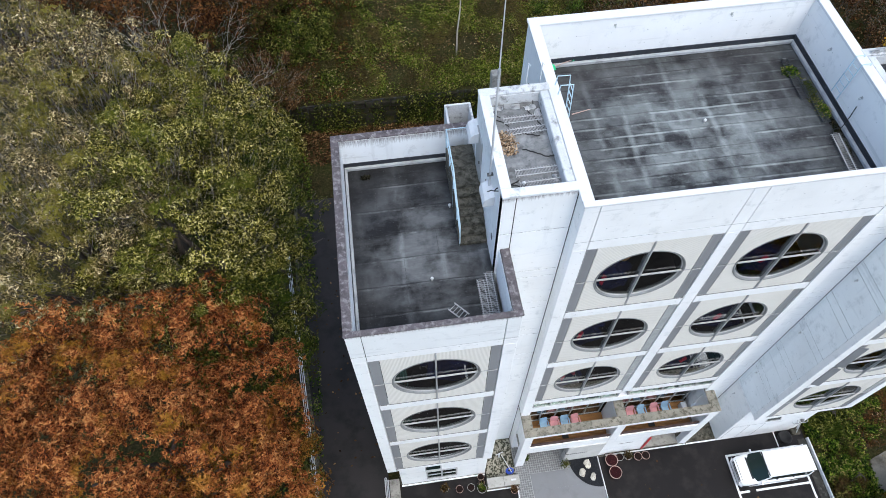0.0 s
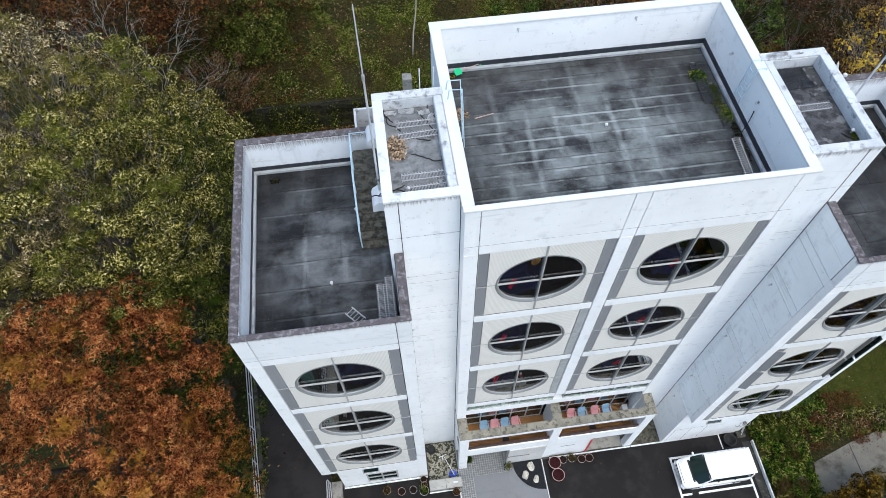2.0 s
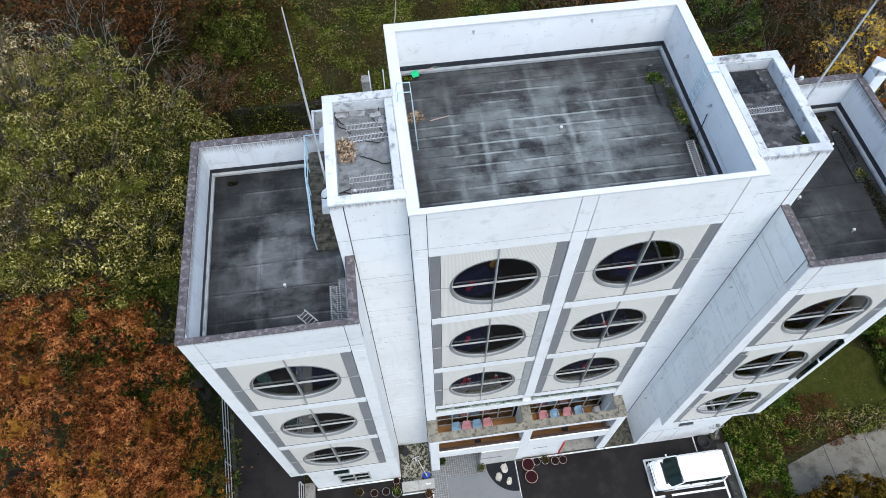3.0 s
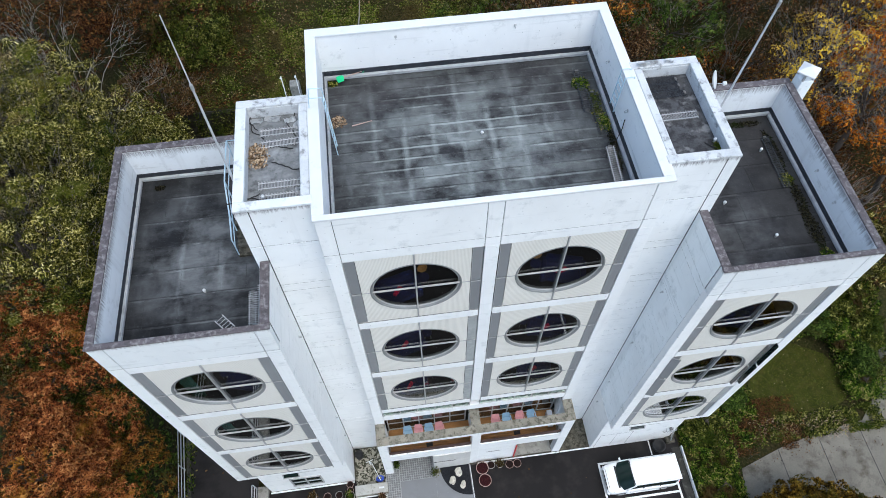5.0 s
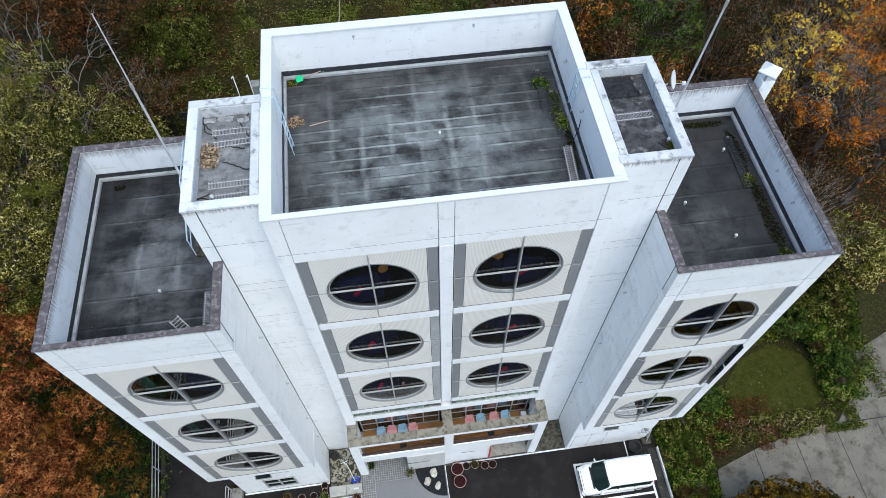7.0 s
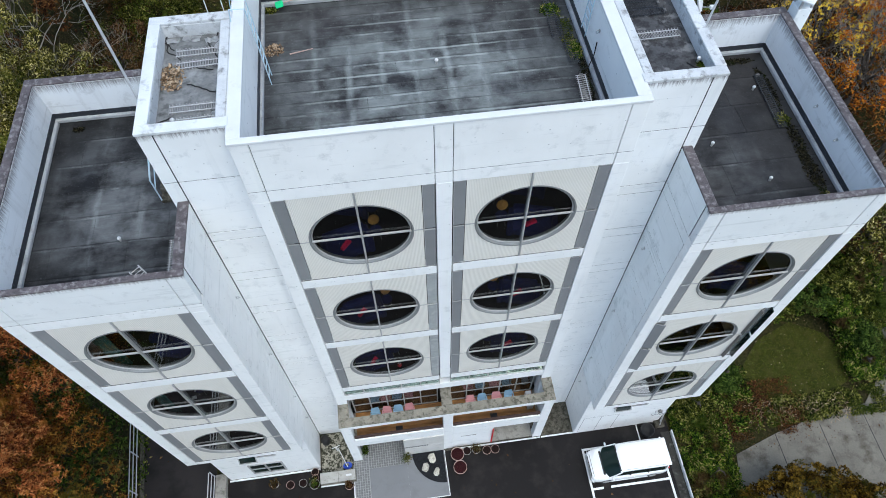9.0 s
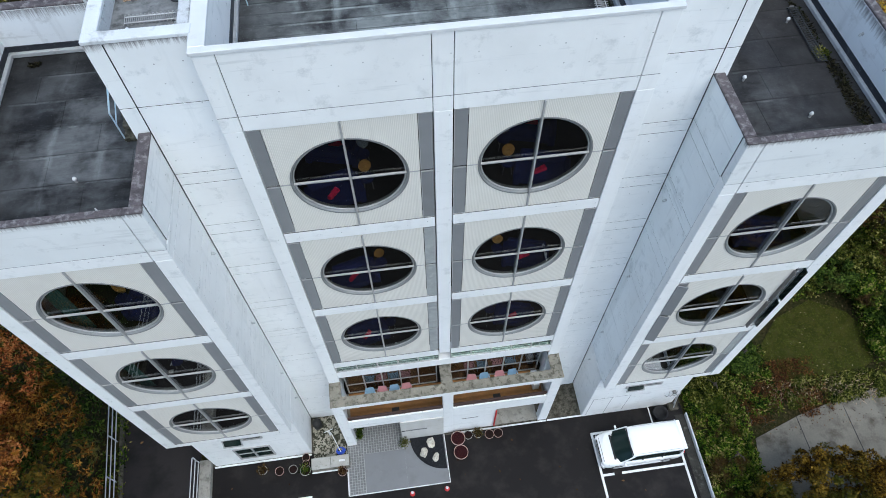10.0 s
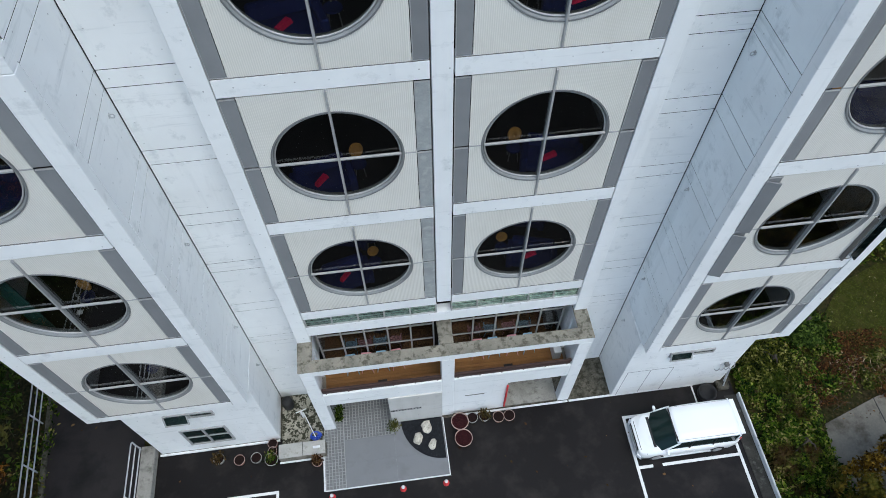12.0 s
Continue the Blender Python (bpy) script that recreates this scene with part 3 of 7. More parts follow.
# ---- ground ----
def ground_sheet():
    xs = [-3000, -900, -300, -140, -90, -65] + [-52 + k for k in range(106)] + [66, 90, 140, 300, 900, 3000]
    ys = [-3000, -900, -300, -140, -80, -50] + [-34 + k for k in range(59)] + [25.55, 25.65] + [26 + k for k in range(50)] + [90, 140, 300, 900, 3000]
    bm = bmesh.new()
    rows = []
    for y in ys:
        rows.append([bm.verts.new((x, y, height(x, y) - 0.03 + (0.12 * noise.noise((x * 0.4, y * 0.4, 0)) if y > 26 else 0.0))) for x in xs])
    for a, b in zip(rows, rows[1:]):
        for k in range(len(xs) - 1):
            bm.faces.new((a[k], a[k + 1], b[k + 1], b[k]))
    return tagged(part("ground", bm, EARTH, smooth=True), "autumn ground with leaf litter, moss and thin grass", "ground", kind="structure")


ground_sheet()

# ---- the building: measures ----
MX0, MX1, MY0, MY1, MZ = -2.73, 7.75, -0.07, 7.81, 25.26   # tall middle block
MR = 23.25                                                # its roof
MID = 2.51
WX0, WX1, WY0, WY1, WZ, WR = -9.97, -4.58, -1.83, 5.97, 22.5, 20.85   # wing; the other is its mirror
TX0, TY0, TY1, TZ, TR = -4.97, 0.54, 4.77, 25.28, 24.8     # stair tower
building = tagged(empty("apartment_building"), "tall white concrete block with round windows and two lower wings", "building")


def mirror(x, side):
    return x if side < 0 else 2 * MID - x


def mbox(side, x0, x1, *rest):
    a, b = mirror(x0, side), mirror(x1, side)
    return box(min(a, b), max(a, b), *rest)


def jointed_wall(name, x0, x1, y0, y1, cuts, material, label="", along="x"):
    """A wall cast in lifts: separate panels with dark joints between, over a dark core."""
    t = 0.008
    core = part(name, box(x0 + (t if along == "y" else 0), x1 - (t if along == "y" else 0), y0 + (t if along == "x" else 0), y1 - (t if along == "x" else 0), cuts[0] + 0.001, cuts[-1] - 0.001), GAP, building, label)
    for a, b in zip(cuts, cuts[1:]):
        part("wall_panel", box(x0, x1, y0, y1, a + 0.011, b - 0.011, 0.003), material, core)
    return core


def round_window(cx, cz, yf):
    """A round window: deep ring frame, four quarter panes, cross bars that run over the whole cladding sheet."""
    r = 1.55
    w = part("round_window", ring(cx, cz, [(r + 0.012, yf - 0.02), (r + 0.012, yf + 0.02), (r, yf + 0.02), (r, yf + 0.2), (r - 0.05, yf + 0.2), (r - 0.05, yf + 0.075), (r - 0.03, yf + 0.065), (r - 0.014, yf - 0.02)]), REVEAL, building, "round aluminium-framed window with a cross of bars", True)
    part("edge_trim", ring(cx, cz, [(r + 0.03, yf - 0.028), (r + 0.03, yf - 0.006), (r + 0.013, yf - 0.006), (r + 0.013, yf - 0.028)]), RIM, w)
    part("inner_frame", ring(cx, cz, [(r - 0.052, yf + 0.035), (r - 0.085, yf + 0.045), (r - 0.085, yf + 0.1), (r - 0.052, yf + 0.1)]), ALU, w, "grey stepped inner frame", True)
    for q in range(4):
        pane = part("pane", quarter_pane(cx, cz, r - 0.06, q, yf + 0.066, 0.008), GLASS, w)
        pane.visible_shadow = False
    part("upright_bar", box(cx - 0.026, cx + 0.026, yf - 0.06, yf + 0.05, cz - 2.2, cz + 2.21, 0.006), ALU, w)
    part("upright_bar", box(cx - 0.02, cx + 0.02, yf + 0.085, yf + 0.14, cz - 1.46, cz + 1.46), ALU, w)
    for a, b in ((cx - 1.5, cx - 0.028), (cx + 0.028, cx + 1.5)):
        part("cross_bar", box(a, b, yf - 0.03, yf + 0.03, cz - 0.035, cz + 0.02, 0.006), ALU, w)
    for a, b in ((cx - 1.86, cx - 1.585), (cx + 1.585, cx + 1.86)):
        part("cross_bar", box(a, b, yf - 0.02, yf + 0.0, cz - 0.025, cz + 0.015, 0.004), ALU, w)
    return w


def window_bay(xa, xb, cz, yf, gone=(), pale=()):
    """One cladding sheet with its round window, and two vent strips at either side, each in two halves."""
    cx, z0, z1 = (xa + xb) / 2, cz - 2.225, cz + 2.225
    s = 0.375
    part("cladding_sheet", holed_panel(xa + s + 0.008, xb - s - 0.008, z0, z1, yf + 0.035, yf + 0.07, cx, cz, 1.57), CREAM, building, "cream ribbed cladding sheet")
    for k, (a, b) in enumerate(((xa + 0.012, xa + s - 0.008), (xb - s + 0.008, xb - 0.012))):
        for j, (c, d) in enumerate(((z0 + 0.015, cz - 0.03), (cz + 0.02, z1 - 0.015))):
            if (k, j) in gone:
                continue
            strip = part("vent_strip", box(a, b, yf + 0.03, yf + 0.06, c, d, 0.008), STRIP_PALE if (k, j) in pale else STRIP, building, "flat grey vent panel")
            part("strip_frame", box(a, b, yf + 0.012, yf + 0.035, d - 0.025, d - 0.004), ALU, strip)
            part("strip_frame", box(a, a + 0.02, yf + 0.018, yf + 0.035, c, d - 0.026), ALU, strip)
    round_window(cx, cz, yf + 0.04)


# ---- middle block ----
rows_main = [20.575, 15.575, 10.575]
for i, cz in enumerate(rows_main):
    window_bay(-2.25, 2.25, cz, MY0, pale=((1, 0), (1, 1)) if i > 0 else ())
    window_bay(2.76, 7.27, cz, MY0)
    # thin dark strips added over the beam ledges to hide their sky-lit tops
    for a, b in ((-2.235, 2.235), (2.775, 7.255)):
        part("ledge_dark_strip", box(a, b, MY0 + 0.006, MY0 + 0.034, cz - 2.2295, cz - 2.2262), ALU_DARK, building)
    part("floor_beam", box(-2.235, 2.235, MY0 + 0.004, MY0 + 0.3, cz - 2.725, cz - 2.23, 0.004), WALL, building)
    part("floor_beam", box(2.775, 7.255, MY0 + 0.004, MY0 + 0.3, cz - 2.725, cz - 2.23, 0.004), WALL, building)
for a, b in ((MX0, -2.26), (2.27, 2.74), (7.28, MX1)):
    part("pilaster", box(a, b, MY0, MY0 + 0.3, 8.0 if a == 2.27 else 0.0, 22.79, 0.012), WALL, building)
# frieze in sections with joints
for a, b in ((MX0, -2.262), (-2.24, 2.245), (2.265, 2.74), (2.76, 7.265), (7.285, MX1)):
    part("frieze_panel", box(a, b, MY0, MY0 + 0.16, 23.29, MZ - 0.1, 0.01), WALL, building)
    part("frieze_panel", box(a, b, MY0, MY0 + 0.3, 22.805, 23.275, 0.004), WALL, building)
    part("frieze_joint", box(a + 0.004, b - 0.004, MY0 + 0.003, MY0 + 0.05, 23.2755, 23.2895), STRIP, building)
part("joint_backing", box(MX0 + 0.02, MX1 - 0.02, MY0 + 0.05, MY0 + 0.14, 22.8, MZ - 0.12), GAP, building)
part("joint_backing", box(MX0 + 0.31, MX1 - 0.31, MY0 + 0.161, MY0 + 0.29, 22.8, 23.24), FLASH, building)
# side and back walls
for a, b in ((MX0, MX0 + 0.3), (MX1 - 0.3, MX1)):
    part("side_wall", box(a, b, MY0 + 0.303, MY1 - 0.3, 0, MZ - 0.1), WALL, building)
    part("side_wall", box(a + 0.002, b - 0.002, MY0 + 0.162, MY0 + 0.302, 23.28, MZ - 0.1), WALL, building)
part("back_wall", box(MX0, MX1, MY1 - 0.297, MY1, 0, MZ - 0.1), WALL, building)
# parapet cap, with a small overhang
for x0, x1, y0, y1 in ((MX0 - 0.04, MX1 + 0.04, MY0 - 0.03, MY0 + 0.165), (MX0 - 0.05, MX1 + 0.05, MY1 - 0.33, MY1 + 0.05), (MX0 - 0.05, MX0 + 0.31, MY0 + 0.166, MY1 - 0.33), (MX1 - 0.31, MX1 + 0.05, MY0 + 0.166, MY1 - 0.33)):
    part("parapet_cap", box(x0, x1, y0, y1, MZ - 0.1, MZ, 0.012), CAP_WHITE, building)


def flat_roof(x0, x1, y0, y1, z, mat, rows, lengths, seed, edge=True, skip=""):
    """Roof slab with overlapping sheets, a kerb round the edge and dark flashing above it."""
    slab = part("roof_slab", box(x0, x1, y0, y1, z - 0.35, z - 0.012), GAP, building)
    rnd = random.Random(seed)
    h = (y1 - y0) / rows
    for k in range(rows):
        xa = x0
        first = True
        while xa < x1 - 0.05:
            xb = min(x1, xa + (lengths * rnd.uniform(0.25, 1.0) if first else lengths))
            if x1 - xb < 0.5:
                xb = x1
            first = False
            up = rnd.uniform(0.0, 0.004)
            part("roof_sheet", box(xa + 0.004, xb - 0.004, y0 + k * h + 0.003, y0 + (k + 1) * h - 0.003, z - 0.011, z + up, 0.002), mat, slab)
            xa = xb
    if edge:
        e, t = 0.12, 0.17
        for side, b in (("front", (x0, x1, y0, y0 + e)), ("back", (x0, x1, y1 - e, y1)), ("left", (x0, x0 + e, y0 + e + 0.003, y1 - e - 0.003)), ("right", (x1 - e, x1, y0 + e + 0.003, y1 - e - 0.003))):
            if side in skip:
                continue
            part("roof_kerb", box(*b, z + 0.006, z + t, 0.03), KERB, slab)
            f = {"front": (x0, x1, y0, y0 + 0.03), "back": (x0, x1, y1 - 0.03, y1), "left": (x0, x0 + 0.03, y0 + 0.031, y1 - 0.031), "right": (x1 - 0.03, x1, y0 + 0.031, y1 - 0.031)}[side]
            part("flashing", box(*f, z + t + 0.002, z + t + 0.2), FLASH, slab)
    return slab


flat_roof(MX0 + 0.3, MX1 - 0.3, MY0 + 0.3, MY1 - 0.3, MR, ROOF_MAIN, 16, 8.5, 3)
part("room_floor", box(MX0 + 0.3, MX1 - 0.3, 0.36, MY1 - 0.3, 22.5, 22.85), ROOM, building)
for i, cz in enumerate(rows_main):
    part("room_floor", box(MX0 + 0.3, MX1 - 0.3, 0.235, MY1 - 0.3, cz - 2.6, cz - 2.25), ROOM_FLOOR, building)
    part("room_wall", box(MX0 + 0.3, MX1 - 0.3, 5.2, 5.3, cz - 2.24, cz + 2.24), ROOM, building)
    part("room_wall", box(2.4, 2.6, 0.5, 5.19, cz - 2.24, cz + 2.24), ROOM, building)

# ---- wings and stair towers, the second set mirrored ----
rows_wing = [18.16, 13.16, 8.16]
cuts_tower = [0.0, 3.0, 5.4, 5.88, 7.85, 8.34, 10.4, 10.88, 12.86, 13.34, 15.4, 15.9, 17.87, 18.36, 20.34, 20.8, 23.3, TZ - 0.1]
for side in (-1, 1):
    A, B = sorted((mirror(WX0, side), mirror(WX1, side)))
    p0, p1 = sorted((mirror(-9.49, side), mirror(-5.05, side)))
    for i, cz in enumerate(rows_wing):
        gone = ((1, 0), (1, 1)) if side > 0 and i == 1 else ()
        window_bay(p0, p1, cz, WY0, gone, ((1, 1),) if side > 0 and i == 2 else ())
        # same added dark strip, keeps the wing ledge from catching skylight
        part("ledge_dark_strip", box(p0 + 0.015, p1 - 0.015, WY0 + 0.006, WY0 + 0.034, cz - 2.2295, cz - 2.2262), ALU_DARK, building)
        part("floor_beam", box(p0 + 0.015, p1 - 0.015, WY0 + 0.004, WY0 + 0.3, cz - 2.725 if i < 2 else cz - 2.6, cz - 2.23, 0.004), WALL, building)
    for a, b in ((A, p0 - 0.012), (p1 + 0.012, B)):
        part("pilaster", box(a, b, WY0, WY0 + 0.3, 5.56, 20.37, 0.012), WALL, building)
    for a, b in ((A, p0 - 0.012), (p0 + 0.012, p1 - 0.012), (p1 + 0.012, B)):
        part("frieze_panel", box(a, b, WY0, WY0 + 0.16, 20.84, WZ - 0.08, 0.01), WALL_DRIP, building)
        part("frieze_panel", box(a, b, WY0, WY0 + 0.3, 20.39, 20.825, 0.004), WALL, building)
        part("frieze_joint", box(a + 0.004, b - 0.004, WY0 + 0.003, WY0 + 0.05, 20.8255, 20.8395), STRIP, building)
    part("joint_backing", box(A + 0.02, B - 0.02, WY0 + 0.05, WY0 + 0.15, 20.38, WZ - 0.1), GAP, building)
    part("joint_backing", box(A + 0.31, B - 0.31, WY0 + 0.161, WY0 + 0.29, 20.38, 20.84), FLASH, building)
    for q in (A, B - 0.3):
        part("side_wall", box(q + 0.032, q + 0.268, WY0 + 0.162, WY0 + 0.302, 20.85, WZ - 0.08), WALL, building)
    # outer side, back, and the short side towards the middle
    o0, o1 = sorted((mirror(WX0, side), mirror(WX0 + 0.24, side)))
    part("side_wall", box(o0, o1, WY0 + 0.303, WY1 - 0.24, 5.56, WZ - 0.08), WALL, building)
    part("back_wall", box(A, B, WY1 - 0.237, WY1, 0, WZ - 0.08), WALL, building)
    i0, i1 = sorted((mirror(WX1 - 0.3, side), mirror(WX1, side)))
    # right wing's inner face takes the copy with shade tint in its colour
    jointed_wall("side_wall", i0, i1, WY0 + 0.303, TY0, [5.56, 7.85, 8.34, 10.4, 10.88, 12.86, 13.34, 15.4, 15.9, 17.87, 18.36, 20.34, 20.8, WZ - 0.08], WALL_SHADE_BLUE if side > 0 else WALL, along="y")
    # ground storey, set back under the wing
    g0, g1 = sorted((mirror(-9.47, side), mirror(WX1, side)))
    part("ground_storey", box(g0, g1, -1.3, WY1 - 0.3, 0, 5.5, 0.02), WALL, building)
    part("soffit", box(A + 0.02, B - 0.31, WY0 + 0.31, WY1 - 0.31, 5.5, 5.6), WALL, building)
    # parapet caps
    for x0, x1, y0, y1 in ((A - 0.03, B + 0.03, WY0 - 0.03, WY0 + 0.165), (A - 0.03, B, WY1 - 0.25, WY1 + 0.03)):
        part("parapet_cap", box(x0, x1, y0, y1, WZ - 0.08, WZ, 0.02), CAP_OLD, building, "dark weathered parapet cap")
    q0, q1 = sorted((mirror(WX0 - 0.03, side), mirror(WX0 + 0.25, side)))
    part("parapet_cap", box(q0, q1, WY0 + 0.167, WY1 - 0.252, WZ - 0.08, WZ, 0.02), CAP_OLD, building)
    q0, q1 = sorted((mirror(WX1 - 0.28, side), mirror(WX1 + 0.02, side)))
    part("parapet_cap", box(q0, q1, WY0 + 0.167, TY0 - 0.01, WZ - 0.08, WZ, 0.02), CAP_OLD, building)
    # streaked inner faces of the parapet
    part("parapet_lining", box(A + 0.24, B - 0.24, WY1 - 0.262, WY1 - 0.238, WR + 0.37, WZ - 0.09), WALL_STAINED, building)
    q0, q1 = sorted((mirror(WX0 + 0.241, side), mirror(WX0 + 0.262, side)))
    part("parapet_lining", box(q0, q1, WY0 + 0.34, WY1 - 0.264, WR + 0.37, WZ - 0.09), WALL_STAINED, building)
    rx0, rx1 = sorted((mirror(WX0 + 0.25, side), mirror(TX0, side)))
    flat_roof(rx0, rx1, WY0 + 0.3, WY1 - 0.25, WR, ROOF_LEFT if side < 0 else ROOF_RIGHT, 7 if side < 0 else 6, 2.2 if side < 0 else 3.4, 5 + side, skip="front" + ("right" if side < 0 else "left"))
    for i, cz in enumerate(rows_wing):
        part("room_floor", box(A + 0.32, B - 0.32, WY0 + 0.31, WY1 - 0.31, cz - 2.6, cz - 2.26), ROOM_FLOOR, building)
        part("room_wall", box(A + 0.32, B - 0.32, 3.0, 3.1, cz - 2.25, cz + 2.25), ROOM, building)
    # stair tower
    t0, t1 = sorted((mirror(TX0, side), mirror(MX0, side)))
    jointed_wall("tower_front", t0, t1 - 0.002 if side < 0 else t1, TY0, TY0 + 0.28, cuts_tower, WALL_TOWER, along="x")
    v0, v1 = sorted((mirror(-4.577, side), mirror(-4.55, side)))
    part("upright_joint", box(v0, v1, TY0 - 0.006, TY0 + 0.01, 0.05, TZ - 0.12), GAP, building)
    v0, v1 = sorted((mirror(-2.758, side), mirror(-2.735, side)))
    part("upright_joint", box(v0, v1, TY0 - 0.006, TY0 + 0.01, 0.05, TZ - 0.12), GAP, building)
    s0, s1 = sorted((mirror(TX0, side), mirror(TX0 + 0.28, side)))
    part("tower_side", box(s0, s1, TY0 + 0.283, TY1, 0, TZ - 0.1), WALL, building)
    part("tower_back", box(t0 + (0.283 if side < 0 else 0), t1 - (0.283 if side > 0 else 0), TY1 - 0.28, TY1, 0, TZ - 0.1), WALL, building)
    part("tower_roof", box(t0 + 0.29, t1 - 0.29, TY0 + 0.29, TY1 - 0.29, TR - 0.2, TR), ROOF_TOWER if side < 0 else ROOF_TOWER_DARK, building, "worn roof of the stair tower")
    part("parapet_cap", box(t0 - 0.02, t1, TY0 - 0.02, TY0 + 0.29, TZ - 0.1, TZ, 0.015), CAP_GREY if side > 0 else CAP_DIRTY, building)
    part("parapet_cap", box(t0 - 0.02, t1, TY1 - 0.29, TY1 + 0.02, TZ - 0.1, TZ, 0.015), CAP_GREY, building)
    part("parapet_cap", box(s0 - 0.02, s1 + 0.02, TY0 + 0.292, TY1 - 0.292, TZ - 0.1, TZ, 0.015), CAP_DIRTY if side < 0 else CAP_GREY, building)
    part("parapet_lining", box(t0 + 0.285, t1 - 0.02, TY1 - 0.3, TY1 - 0.282, TR + 0.002, TZ - 0.11), CAP_GREY, building)
    part("parapet_lining", box(t0 + 0.285, t1 - 0.285, TY0 + 0.282, TY0 + 0.3, TR + 0.002, TZ - 0.11), CAP_GREY, building)
    q0, q1 = sorted((mirror(TX0 + 0.281, side), mirror(TX0 + 0.3, side)))
    part("parapet_lining", box(q0, q1, TY0 + 0.31, TY1 - 0.31, TR + 0.002, TZ - 0.11), CAP_GREY, building)
    m0, m1 = sorted((mirror(MX0 - 0.33, side), mirror(MX0 - 0.055, side)))
    part("parapet_upstand", box(m0, m1, TY0 + 0.292, TY1 - 0.292, TR - 0.1, TZ - 0.03, 0.03), CAP_GREY, building, "crumbling grey upstand")

# ---- balcony storey and entrance of the middle block ----
part("band_beam", box(-2.26, 7.28, MY0 + 0.02, 0.3, 6.6, 7.22, 0.012), WALL, building)
for xa, xb in ((-2.25, 2.26), (2.75, 7.27)):
    lw = part("transom_window", box(xa, xb, MY0 + 0.03, 0.1, 7.226, 7.26), ALU, building, "strip window with greenish louvred panes")
    part("head_rail", box(xa, xb, MY0 + 0.03, 0.1, 7.8, 7.845), ALU, lw)
    n = 5
    for k in range(n + 1):
        x = xa + (xb - xa - 0.05) * k / n
        part("bar", box(x, x + 0.05, MY0 + 0.03, 0.1, 7.262, 7.798), ALU, lw)
        if k < n:
            w = (xb - xa - 0.05) / n
            for j in range(3):
                part("louvre", box(x + 0.055, x + w - 0.005, 0.0, 0.04, 7.28 + 0.17 * j, 7.43 + 0.17 * j), GLASS_GREEN, lw)
part("room_wall", box(-2.25, 7.27, 0.6, 0.66, 7.22, 7.9), ROOM_FLOOR, building)
# window wall of the balcony
for xa, xb, cols in ((-2.2, 2.2, 5), (2.8, 7.2, 5)):
    gw = part("glazed_screen", box(xa, xb, 0.5, 0.56, 3.02, 3.1), ALU, building, "wide sliding window screen in aluminium frames")
    part("head_rail", box(xa, xb, 0.5, 0.56, 6.5, 6.6), ALU, gw)
    part("middle_rail", box(xa, xb, 0.5, 0.56, 5.3, 5.36), ALU, gw)
    part("low_rail", box(xa, xb, 0.5, 0.56, 4.1, 4.15), ALU, gw)
    w = (xb - xa - 0.06) / cols
    for k in range(cols + 1):
        part("post", box(xa + k * w, xa + k * w + 0.06, 0.5 - 0.004, 0.565, 3.1, 6.5), ALU, gw)
        if k < cols:
            for z0, z1 in ((3.1, 4.1), (4.15, 5.3), (5.36, 6.5)):
                pane = part("pane", box(xa + k * w + 0.06, xa + (k + 1) * w, 0.525, 0.535, z0, z1), GLASS, gw)
                pane.visible_shadow = False
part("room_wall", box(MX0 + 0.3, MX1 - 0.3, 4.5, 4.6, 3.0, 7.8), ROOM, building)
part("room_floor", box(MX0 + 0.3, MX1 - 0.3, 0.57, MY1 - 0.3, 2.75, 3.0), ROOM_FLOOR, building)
# deck, beams, posts
part("deck_slab", box(-2.7, 7.72, -1.15, 0.5, 2.82, 2.97), CONC, building)
for k in range(11):
    part("deck_board", box(-2.2, 7.25, -0.98 + k * 0.134, -0.852 + k * 0.134, 2.972, 3.0), DECK, building)
part("beam", box(-2.73, 7.75, -1.21, -0.8, 5.74, 6.15, 0.02), WALL, building)
part("beam_top", box(-2.75, 7.77, -1.23, -0.78, 6.152, 6.19, 0.012), CONC_MOSS, building, "mossy bare concrete beam top")
for a, b in ((-2.73, -2.25), (2.26, 2.74), (7.27, 7.75)):
    part("cross_beam", box(a, b, -0.797, 0.53, 5.74, 6.15, 0.02), WALL, building)
    part("beam_top", box(a - 0.02, b + 0.02, -0.777, 0.53, 6.152, 6.19, 0.012), CONC_MOSS, building)
    part("post", box(a, b, -1.205, -0.82, 0, 5.74, 0.015), WALL, building)
    part("partition", box(a + 0.1, b - 0.1, -0.8, 0.5, 3.0, 5.74), WALL, building)
for a, b in ((-2.25, 2.26), (2.74, 7.27)):
    par = part("balcony_parapet", box(a, b, -1.2, -1.08, 2.8, 3.82, 0.012), WALL, building, "white balcony parapet with a dark rail")
    part("rail", box(a + 0.02, b - 0.02, -1.17, -1.08, 4.14, 4.22), RUST, par)
    part("rail_board", box(a + 0.02, b - 0.02, -1.135, -1.105, 3.86, 4.1), RUST, par)
    part("deck_drain", box((a + b) / 2 - 0.18, (a + b) / 2 + 0.18, -0.72, -0.5, 3.001, 3.03), GAP, par)
    part("inner_lining", box(a, b, -1.078, -1.0, 3.0, 3.78), RUST, par)
    for k in range(6):
        x = a + 0.15 + k * (b - a - 0.3) / 5
        part("rail_post", box(x - 0.02, x + 0.02, -1.15, -1.09, 3.82, 4.138), RUST, par)
